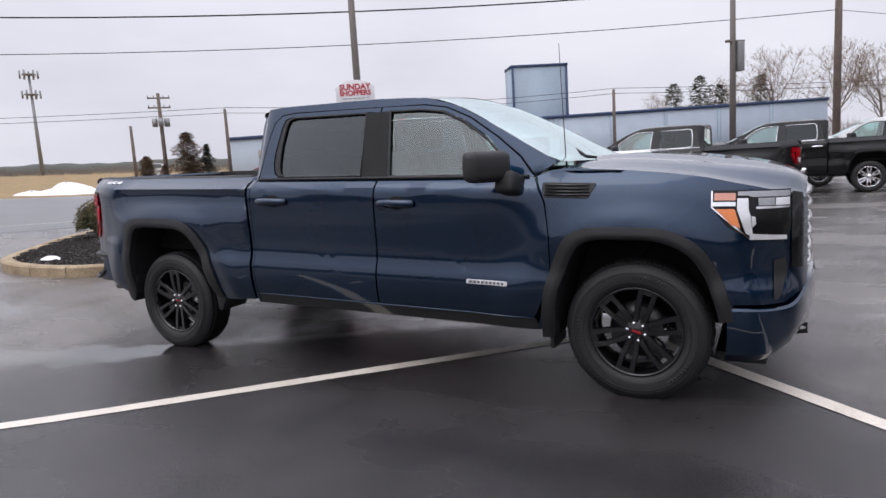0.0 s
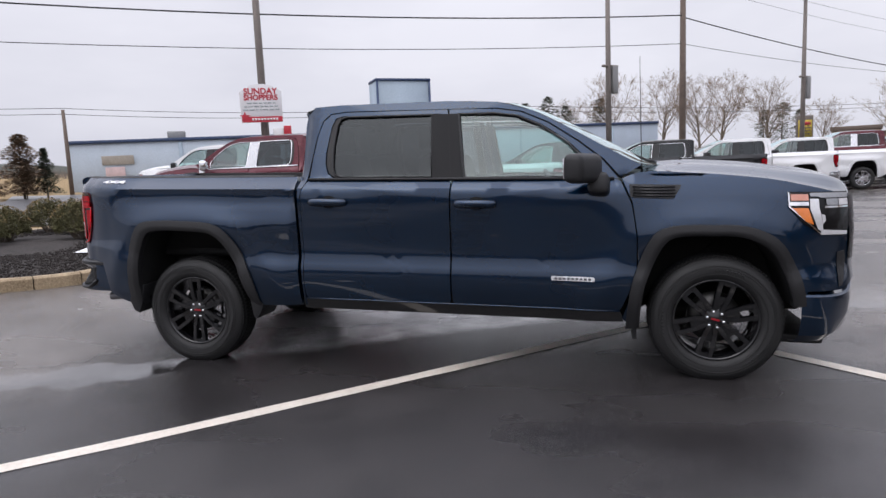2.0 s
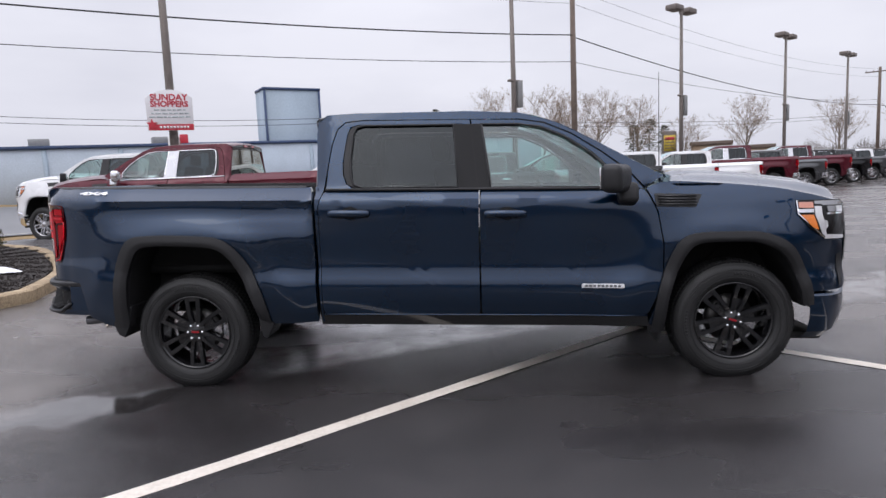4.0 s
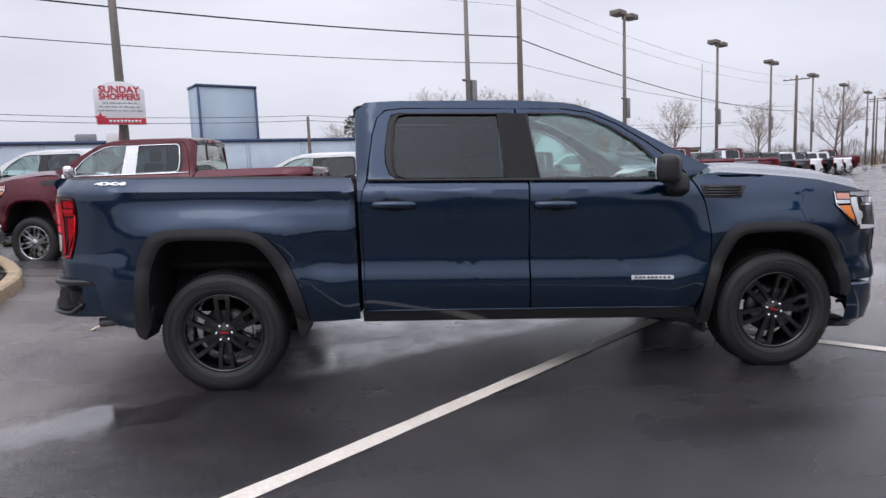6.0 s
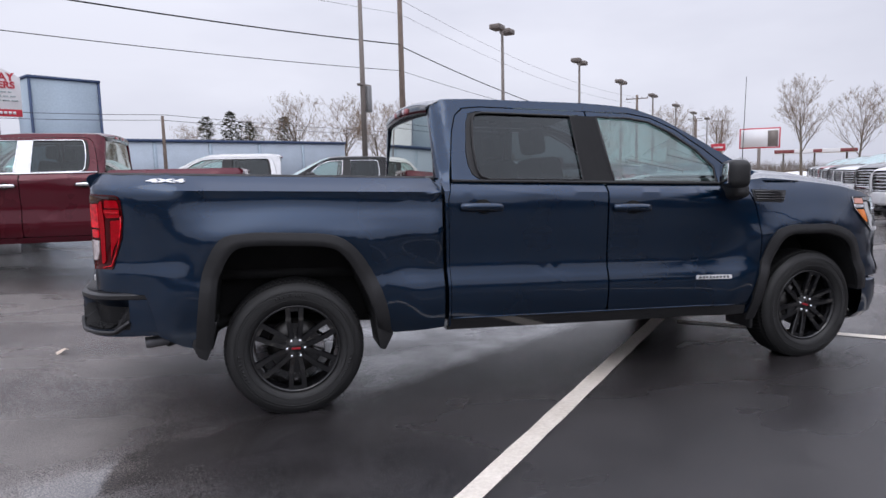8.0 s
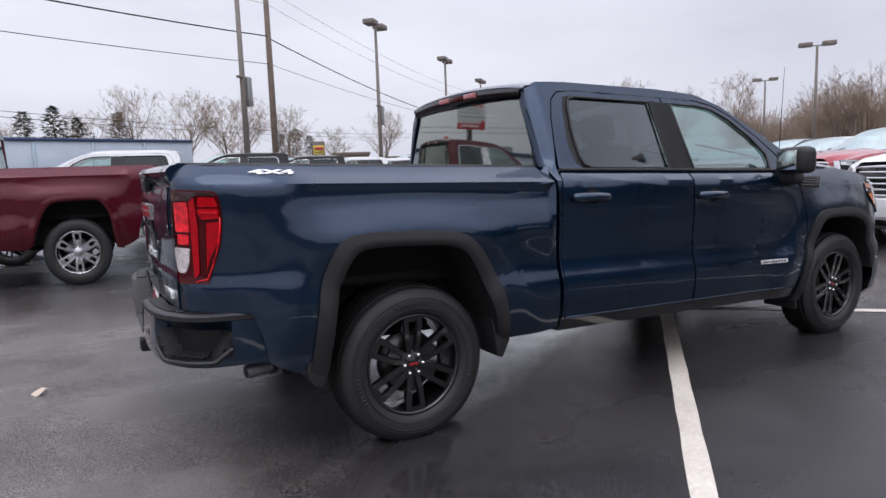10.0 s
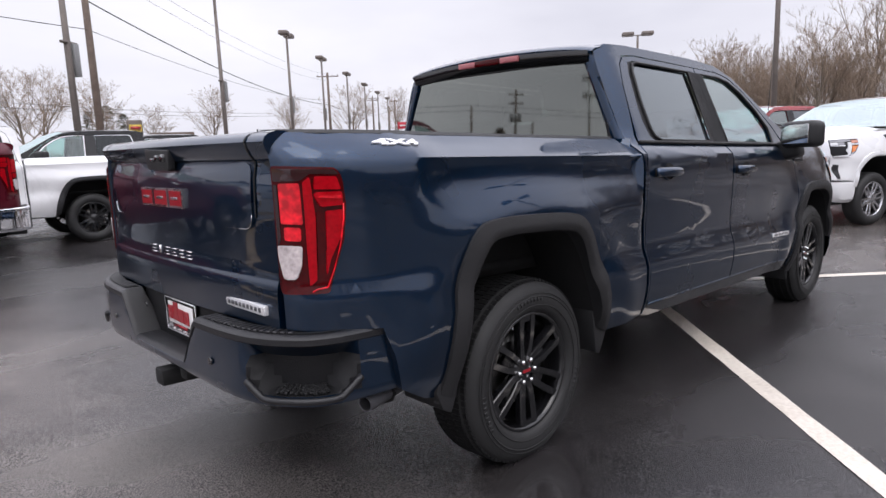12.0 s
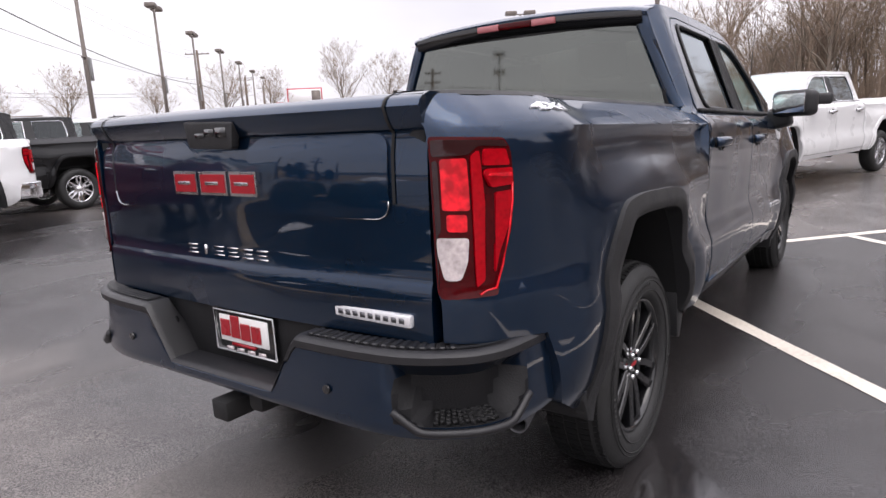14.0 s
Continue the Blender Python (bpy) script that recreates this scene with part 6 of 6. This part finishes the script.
# sign on the first lamp post
st = thing("dealer_sign", pose(-5.05, 9.50, 0, 0, 0, 25), "white and red roadside sign with an arched top", "sign")
out = spline([(-0.50, 3.46), (-0.25, 3.60), (0.0, 3.64), (0.25, 3.60), (0.50, 3.46)], 5) + [(0.49, 2.72), (-0.49, 2.72)]
part("board", solid(out, -0.20, -0.17, 0.004), SIGN_WHITE, st)
part("red_band", solid([(-0.47, 2.725), (-0.47, 2.86), (0.487, 2.86), (0.487, 2.725)], -0.208, -0.203), SIGN_RED, st)
star = [(0.13 * (1 if k % 2 == 0 else 0.42) * math.sin(k * math.pi / 5) - 0.40, 2.86 + 0.13 * (1 if k % 2 == 0 else 0.42) * math.cos(k * math.pi / 5)) for k in range(10)]
part("red_star", solid(star, -0.218, -0.21), SIGN_RED, st)
part("lettering", moved(lettering("SUNDAY", 0.20, 0.002, 0.006), pose(0, -0.206, 3.46)), SIGN_RED, st)
part("lettering", moved(lettering("SHOPPERS", 0.175, 0.002, 0.006), pose(0, -0.206, 3.31)), SIGN_RED, st)
for k, w in enumerate((0.34, 0.40, 0.44)):
    bm = bmesh.new()
    x = -w
    trng = random.Random(k)
    while x < w:
        d = trng.uniform(0.05, 0.13)
        add_box(bm, (x, -0.206, 3.17 - k * 0.08), (min(w, x + d), -0.203, 3.20 - k * 0.08))
        x += d + 0.03
    tagged(part("text_line", bm, SIGN_GREY, st), kind="stuff")
bm = bmesh.new()
for k in range(9):
    add_box(bm, (-0.24 + k * 0.072, -0.212, 2.765), (-0.19 + k * 0.072, -0.209, 2.82))
tagged(part("text_line", bm, SIGN_WHITE, st), kind="stuff")

bb = thing("billboard", pose(87.2, 98.1, 0, 0, 0, -42), "distant roadside billboard with a red frame", "billboard")
part("frame", box((0, 0, 5.2), (6.9, 0.3, 8.95), 0.05), SIGN_RED, bb)
part("panel", box((0.22, -0.04, 5.42), (6.68, -0.005, 8.73)), SIGN_WHITE, bb)
part("dark_patch", box((4.8, -0.06, 5.5), (6.5, -0.045, 8.4)), STEEL, bb)
part("post", tube([(3.4, 0.3, -1), (3.4, 0.3, 5.3)], 0.3, 10), STEEL, bb)
rs = thing("red_sign", pose(47.8, 56.6, 0, 0, 0, -40), "small red sign on a post", "sign")
part("panel", box((0.35, 0, 3.45), (1.80, 0.12, 4.25), 0.02), SIGN_RED, rs)
part("text_line", box((0.6, -0.02, 3.75), (1.55, -0.005, 3.93)), SIGN_WHITE, rs)
part("post", tube([(1.1, 0.06, -0.2), (1.1, 0.06, 3.2)], 0.06, 8), STEEL, rs)
ct = thing("cell_tower", pose(-123.6, 73.6, height(-123.6, 73.6)), "distant steel mobile phone mast with antenna platforms", "mast")
part("mast", tube([(0, 0, -1), (0, 0, 20)], [0.42, 0.20], 8), GREY_METAL, ct)
for z in (15.6, 19.4):
    for k in range(6):
        a = k * math.tau / 6
        part("antenna", box((-0.16, -0.10, -0.75), (0.16, 0.10, 0.75), 0, pose(1.5 * math.cos(a), 1.5 * math.sin(a), z, 0, 0, math.degrees(a))), GREY_METAL, ct)
    part("platform", tube([(0, 0, z - 0.08), (0, 0, z + 0.08)], 1.25, 12), GREY_METAL, ct)

ys = thing("yellow_sign", pose(29.2, 88, 0, 0, 0, 0), "faded yellow and red roadside sign in a dark frame", "sign")
part("frame", box((-1.0, 0, -0.5), (1.0, 0.4, 6.2), 0.15), STEEL, ys)
part("panel", box((-0.8, -0.06, 3.4), (0.8, -0.005, 5.6)), YELLOW, ys)
part("red_band", box((-0.65, -0.10, 4.95), (0.65, -0.065, 5.35)), SIGN_RED, ys)
for k in range(3):
    part("text_line", box((-0.65, -0.09, 4.55 - k * 0.4), (0.65, -0.065, 4.67 - k * 0.4)), STEEL, ys)
rw = thing("post_sign", pose(-8.9, 18.1, 0, 0, 0, 15), "small red and white sign on a post", "sign")
part("white_panel", box((-0.42, 0, 2.85), (-0.02, 0.05, 3.25), 0.01), SIGN_WHITE, rw)
part("red_panel", box((0.0, -0.02, 3.0), (0.28, 0.06, 3.32), 0.01), SIGN_RED, rw)
part("post", tube([(0, 0.06, -0.1), (0, 0.06, 3.2)], 0.03, 8), STEEL, rw)
for n, (x, y, ww, hh, head) in enumerate(((42, 108, 6.5, 5.2, -20), (50, 112, 8, 4.4, -20))):
    lip = 0.6
    fb = thing("flat_roofed_building", pose(x, y, 0, 0, 0, head), "low tan flat-roofed building beyond the road", "building", "far flat-roofed buildings")
    part("wall", box((-ww / 2, 0, -0.5), (ww / 2, 6, hh - lip)), TAN_WALL, fb)
    part("roof_edge", box((-ww / 2 - 0.2, -0.3, hh - lip), (ww / 2 + 0.2, 6.2, hh), 0.05), TIMBER, fb)
    for k in range(int(ww / 2.2)):
        part("window", box((-ww / 2 + 0.5 + k * 2.2, -0.05, 0.9), (-ww / 2 + 2.0 + k * 2.2, 0.05, 2.8)), GLASS_DARK, fb)
cp = thing("filling_station_canopy", pose(92, 93, 0, 0, 0, -43), "low flat canopy with a faded red and white edge on posts", "canopy")
part("roof", box((-1.0, 0, 4.05), (12.0, 5, 4.75), 0.05), SIGN_WHITE, cp)
for x0, x1 in ((-1.02, 2.2), (5.2, 6.6), (9.4, 12.02)):
    part("red_edge", box((x0, -0.04, 4.10), (x1, -0.004, 4.70)), RED_EDGE, cp)
for x in (0.5, 5.5, 10.5):
    part("post", box((x - 0.15, 1.0, -0.4), (x + 0.15, 1.3, 4.05)), STEEL, cp)
timber_pole(84.3, 106.9, 11.5, (11.2,), "far timber utility pole")
timber_pole(88, 104, 11.2, (10.9,), "far timber utility pole")


# ---- trees and shrubs ----
BARK = mat("grey_brown_bark", (0.175, 0.142, 0.112), 0.9, 0, 0.3, 2, 30)
TWIG = mat("brown_twigs", (0.265, 0.200, 0.150), 0.9, 0, 0.4, 2, 30)
NEEDLE = mat("dark_conifer_needles", (0.085, 0.100, 0.065), 0.9, 0, 0.4, 1.5, 20)
SHRUB = mat("dull_olive_shrub_leaves", (0.085, 0.080, 0.032), 0.85, 0, 0.4, 5, 40)
SHRUB_TAN = mat("tan_winter_shrub_twigs", (0.26, 0.18, 0.08), 0.9, 0, 0.35, 5, 40)


def bare_tree(h, seed, levels=4, spread=1.0):
    """A leafless tree: a trunk that forks into rising limbs, and a rounded crown of fine twigs."""
    rng = random.Random(seed)
    wood, twigs = bmesh.new(), bmesh.new()

    def limb(p, d, length, r, level):
        k = 7 if level == 0 else (6 if level == 1 else 3)
        pts, dirs, q = [p.copy()], [], p.copy()
        for i in range(k):
            wob = 0.05 if level == 0 else 0.16
            d = (d + Vector((rng.gauss(0, wob), rng.gauss(0, wob), 0.04 + rng.gauss(0, 0.05)))).normalized()
            q = q + d * length / k
            pts.append(q.copy())
            dirs.append(d.copy())
        end = 0.45 if level == 0 else 0.12
        rad = [max(0.006, r * (1 - (1 - end) * i / k)) for i in range(k + 1)]
        if level < 2:
            add_tube(wood, pts, rad, (7, 5)[level], False)
        elif level == 2:
            add_tube(twigs, pts, rad, 3, False)
        else:
            a = rng.uniform(0, math.tau)
            w = Vector((math.cos(a), math.sin(a), 0)) * (0.022 if level == 3 else 0.015)
            m = pts[1] + Vector((rng.gauss(0, 0.05), rng.gauss(0, 0.05), 0.03)) * length
            vs = [twigs.verts.new(v) for v in (p - w, p + w, m + w * 0.6, m - w * 0.6, q)]
            twigs.faces.new((vs[0], vs[1], vs[2], vs[3]))
            twigs.faces.new((vs[3], vs[2], vs[4]))
        if level >= levels:
            return
        n = (12, 10, 12 if levels == 3 else 8, 4)[level]
        for i in range(n):
            f = 0.42 + 0.58 * (i + rng.uniform(0, 0.9)) / n if level == 0 else rng.uniform(0.18, 1.0)
            f = min(f, 0.999)
            j = min(int(f * k), k - 1)
            base = pts[j].lerp(pts[j + 1], f * k - j)
            a = i * 2.4 + rng.uniform(-0.5, 0.5)
            axis = dirs[j].cross(Vector((math.cos(a), math.sin(a), 0.3))).normalized()
            lean = rng.uniform(14, 52) * spread if level == 0 else rng.uniform(22, 58)
            nd = Matrix.Rotation(radians(lean), 3, axis) @ dirs[j]
            size = h * rng.uniform(0.36, 0.56) * (1.25 - 0.35 * f) if level == 0 else length * (1.05 - 0.55 * f) * rng.uniform(0.42, 0.62)
            limb(base, (nd + Vector((0, 0, 0.10 if level == 0 else 0.06))).normalized(), size, max(0.008, rad[j] * rng.uniform(0.36, 0.52)), level + 1)

    limb(Vector((0, 0, -0.3)), Vector((0, 0, 1)), h * 0.52, h * 0.0145, 0)
    return wood, twigs


def make_tree(name, m, h, seed, label, group, levels=4, spread=1.0):
    t = thing(name, m, label, "tree", group)
    w, g = bare_tree(h, seed, levels, spread)
    part("trunk", w, BARK, t)
    part("crown", g, TWIG, t)
    return t


# distance haze is painted into these three hazy base colours
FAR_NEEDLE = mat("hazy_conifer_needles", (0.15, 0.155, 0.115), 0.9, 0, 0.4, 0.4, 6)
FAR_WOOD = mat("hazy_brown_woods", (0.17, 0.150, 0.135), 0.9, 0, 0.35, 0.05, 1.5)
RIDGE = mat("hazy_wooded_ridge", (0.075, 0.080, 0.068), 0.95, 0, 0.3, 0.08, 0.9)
BUSHY = mat("brownish_evergreen", (0.26, 0.18, 0.12), 0.9, 0, 0.5, 1.5, 20)


def conifer(m, h, seed, label, wide=0.34, needles=None):
    rng = random.Random(seed)
    t = thing("conifer", m, label, "tree", "conifers")
    part("trunk", tube([(0, 0, -0.3), (0, 0, h * 0.95)], [h * 0.02, 0.02], 7), BARK, t)
    bm = bmesh.new()
    for k in range(620 if wide < 0.36 else 2600):
        f = rng.uniform(0.12, 1.0) if needles is not FAR_NEEDLE else rng.uniform(0.4, 1.0)
        rr = (1 - f) ** (0.5 if wide > 0.45 else 0.42 if needles is FAR_NEEDLE else 0.8) * h * wide * rng.uniform(0.2, 1.15) * (0.75 + 0.25 * math.sin(f * 23 + seed))
        a = rng.uniform(0, math.tau)
        p = Vector((rr * math.cos(a), rr * math.sin(a), f * h - rr * 0.12))
        s = h * (0.04 if wide < 0.4 else 0.045) * rng.uniform(0.6, 1.4)
        for j in range(3):
            d = Vector((math.cos(a + rng.uniform(-0.9, 0.9)), math.sin(a + rng.uniform(-0.9, 0.9)), rng.uniform(-0.35, 0.35))) * s
            w = Vector((-d.y, d.x, rng.uniform(-0.3, 0.3) * s)) * 0.35
            bm.faces.new([bm.verts.new(p - w), bm.verts.new(p + w), bm.verts.new(p + d)])
    part("crown", bm, needles or NEEDLE, t)
    return t


def shrub(m, r, h, seed, material, label):
    rng = random.Random(seed)
    t = thing("shrub", m, label, "shrub", "shrubs in the planting bed")
    bm, st = bmesh.new(), bmesh.new()
    for k in range(40):
        a, f = rng.uniform(0, math.tau), rng.uniform(0.2, 0.9)
        add_tube(st, [(0.05 * math.cos(a), 0.05 * math.sin(a), -0.05), (r * f * math.cos(a), r * f * math.sin(a), h * rng.uniform(0.5, 0.9))], [0.008, 0.003], 3, False)
    for k in range(7500):
        a, e = rng.uniform(0, math.tau), math.asin(rng.uniform(-0.15, 1))
        f = rng.uniform(0.2, 1.0) ** 0.33 * (1 + 0.10 * math.sin(3 * a + seed) + 0.07 * math.sin(7 * a + 2 * e))
        p = Vector((r * f * math.cos(e) * math.cos(a), r * f * math.cos(e) * math.sin(a), h * 0.32 + h * 0.68 * f * math.sin(e)))
        s = rng.uniform(0.018, 0.04)
        d, w = Vector((rng.gauss(0, 1), rng.gauss(0, 1), rng.gauss(0.5, 1))).normalized() * s, Vector((rng.gauss(0, 1), rng.gauss(0, 1), rng.gauss(0, 1))).normalized() * s * 0.6
        bm.faces.new([bm.verts.new(p - w), bm.verts.new(p + w), bm.verts.new(p + d)])
    part("stems", st, BARK, t)
    part("foliage", bm, material, t)
    return t


for k, (x, y, r, h) in enumerate(((-7.5, 3.7, 0.46, 0.72), (-6.7, 5.1, 0.48, 0.74), (-8.9, 6.6, 0.50, 0.72), (-7.9, 4.6, 0.44, 0.66), (-7.7, 6.2, 0.45, 0.66))):
    sh = shrub(stand(x, y, 40 * k) @ pose(0, 0, 0.18), r, h, k, SHRUB, "rounded olive-green shrub with tan tips in the mulch bed")
    rng = random.Random(50 + k)
    bm = bmesh.new()
    for q in range(900):
        a, e = rng.uniform(0, math.tau), math.asin(rng.uniform(0.35, 1))
        p = Vector((r * 1.03 * math.cos(e) * math.cos(a), r * 1.03 * math.cos(e) * math.sin(a), h * 0.32 + h * 0.72 * math.sin(e)))
        d = Vector((rng.gauss(0, 1), rng.gauss(0, 1), abs(rng.gauss(0.8, 1)))).normalized() * rng.uniform(0.015, 0.04)
        w = Vector((-d.y, d.x, 0.01)) * 0.3
        bm.faces.new([bm.verts.new(p - w), bm.verts.new(p + w), bm.verts.new(p + d)])
    part("dry_tips", bm, SHRUB_TAN, sh)

wrng = random.Random(9)
WOODS = "bare trees of the woods"
bases = [make_tree("bare_tree", pose(54 + 4 * k, -14 + 9 * k, 0), 14.5 + k, 20 + k, "tall leafless grey-brown woodland tree", WOODS, 3, 0.75) for k in range(4)]
EDGE = [(38, -45), (44, -14), (50, 8), (66, 36), (88, 62), (120, 84)]
for k in range(260):
    f = (len(EDGE) - 1.001) * wrng.uniform(0, 1) ** 1.5
    i = int(f)
    a, b = Vector(EDGE[i]), Vector(EDGE[i + 1])
    p = a.lerp(b, f - i) + Vector((0.9, -0.45)) * (wrng.uniform(0, 1) ** 1.5 * 22)
    s = wrng.uniform(0.75, 1.2) * (1.0 if f < 1.0 else 0.70 if f < 2.0 else 0.60)
    b = copy_thing(bases[k % 4], pose(p.x, p.y, -0.2, 0, 0, wrng.uniform(0, 360)))
    b.scale = (s, s, s)
far = make_tree("bare_tree", pose(5.5, 92, 0), 15.5, 61, "leafless spreading tree behind the building", "bare trees by the road", 4, 0.8)
for x, y, s in ((12, 95, 1.0), (0, 97, 0.8), (-9, 95, 0.7), (17, 90, 0.9), (24, 85, 0.8), (31, 88, 0.6), (38, 84, 0.75), (50, 84, 0.7), (57, 78, 0.8), (68, 80, 0.8), (84, 70, 0.95), (78, 74, 1.1), (92, 66, 1.1), (21, 101, 1.0)):
    b = copy_thing(far, pose(x, y, 0, 0, 0, x * 40))
    wide = 1.15 if x < 60 else 0.95
    b.scale = (wide * s, wide * s, s)
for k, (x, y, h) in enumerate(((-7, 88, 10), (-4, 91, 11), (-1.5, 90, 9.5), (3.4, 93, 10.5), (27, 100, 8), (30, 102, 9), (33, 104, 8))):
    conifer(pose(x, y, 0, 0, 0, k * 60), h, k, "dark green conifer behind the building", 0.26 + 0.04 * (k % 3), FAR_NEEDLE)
for k, (x, y, h) in enumerate(((-34.6, 30.3, 4.3), (-33.7, 31.3, 3.4), (-40, 31.0, 2.6), (-36.9, 28.4, 2.6), (-34.5, 30.4, 2.4), (-35.0, 28.4, 1.9))):
    conifer(pose(x, y, height(x, y)), h, 10 + k, "dark bushy evergreen at the roadside", 0.46 if k != 1 else 0.36, BUSHY if k not in (1, 2) else NEEDLE)

# far scrub and woods along the horizon, uncountable
verts, faces = [], []
for k in range(120000):
    a = radians(wrng.uniform(-180, 180) if k % 3 else wrng.uniform(-20, 110))
    d = wrng.uniform(134, 168)
    x, y = d * math.cos(a), d * math.sin(a)
    full = 4.6 + 1.1 * math.sin(a * 9) + 0.8 * math.sin(a * 31) + 0.8 * math.sin(a * 83) + 0.6 * math.sin(a * 211)
    top = full * (1.0 if -1.7 < a < 1.75 else 0.30) * (0.55 if 0.66 < a < 0.92 else 1.0)
    z = height(x, y) - 0.3 + top * wrng.uniform(0, 0.8) ** 1.3
    h, w, lean = wrng.uniform(0.5, 1.9), wrng.uniform(0.012, 0.034), wrng.gauss(0, 0.16)
    ox, oy = -math.sin(a), math.cos(a)
    i = len(verts)
    verts += [(x - ox * w, y - oy * w, z), (x + ox * w, y + oy * w, z), (x + ox * lean * h, y + oy * lean * h, z + h)]
    faces.append((i, i + 1, i + 2))
me = bpy.data.meshes.new("far_woods")
me.from_pydata(verts, [], faces)
bm = bmesh.new()
bm.from_mesh(me)
bpy.data.meshes.remove(me)
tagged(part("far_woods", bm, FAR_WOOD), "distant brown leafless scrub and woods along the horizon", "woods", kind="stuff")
# a low wooded ridge beyond the fields
rows = []
for k in range(161):
    a = radians(95 + 100 * k / 160)
    crest = 3.4 + 0.8 * math.sin(k * 0.11) + 0.5 * math.sin(k * 0.37 + 1) + 0.25 * math.sin(k * 1.9)
    rows.append([(d * math.cos(a), d * math.sin(a), height(d * math.cos(a), d * math.sin(a)) + z) for d, z in ((300, -1.0), (306, crest * 0.7), (316, crest), (345, crest * 0.8), (372, -1.0))])
bm = grid_mesh(rows)
bmesh.ops.recalc_face_normals(bm, faces=bm.faces[:])
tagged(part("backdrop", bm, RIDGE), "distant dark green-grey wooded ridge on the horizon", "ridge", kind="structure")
# undergrowth at the edge of the woods
bm = bmesh.new()
for k in range(30000):
    f = wrng.uniform(0, len(EDGE) - 1.001)
    i = int(f)
    p2 = Vector(EDGE[i]).lerp(Vector(EDGE[i + 1]), f - i) + Vector((0.9, -0.45)) * wrng.uniform(-1, 22)
    h = wrng.uniform(0.8, 3.2) if k % 3 else wrng.uniform(3, 9)
    p = Vector((p2.x, p2.y, -0.1))
    o = Vector((-0.4, 0.9, 0)) * wrng.uniform(0.015, 0.05)
    bm.faces.new([bm.verts.new(p - o), bm.verts.new(p + o), bm.verts.new(p + Vector((wrng.gauss(0, 0.5), wrng.gauss(0, 0.5), h)))])
tagged(part("undergrowth", bm, TWIG), "brown leafless undergrowth and saplings at the edge of the woods", "undergrowth", kind="stuff")

# unseen tree belt behind the open car park, added to darken the truck's reflections
bm = bmesh.new()
for k in range(9000):
    x, d = wrng.uniform(-75, 60), wrng.uniform(0, 9)
    y = -40 - d - 0.15 * abs(x)
    h, w = wrng.uniform(2.5, 7.2), wrng.uniform(0.06, 0.30)
    p = Vector((x, y, height(x, y) - 0.1))
    bm.faces.new([bm.verts.new(p - Vector((w, 0, 0))), bm.verts.new(p + Vector((w, 0, 0))), bm.verts.new(p + Vector((wrng.gauss(0, 0.7), wrng.gauss(0, 0.7), h)))])
tagged(part("unseen_tree_belt", bm, TWIG), "dense brown belt of unseen leafless trees behind the car park, added for reflections", "woods", kind="stuff")
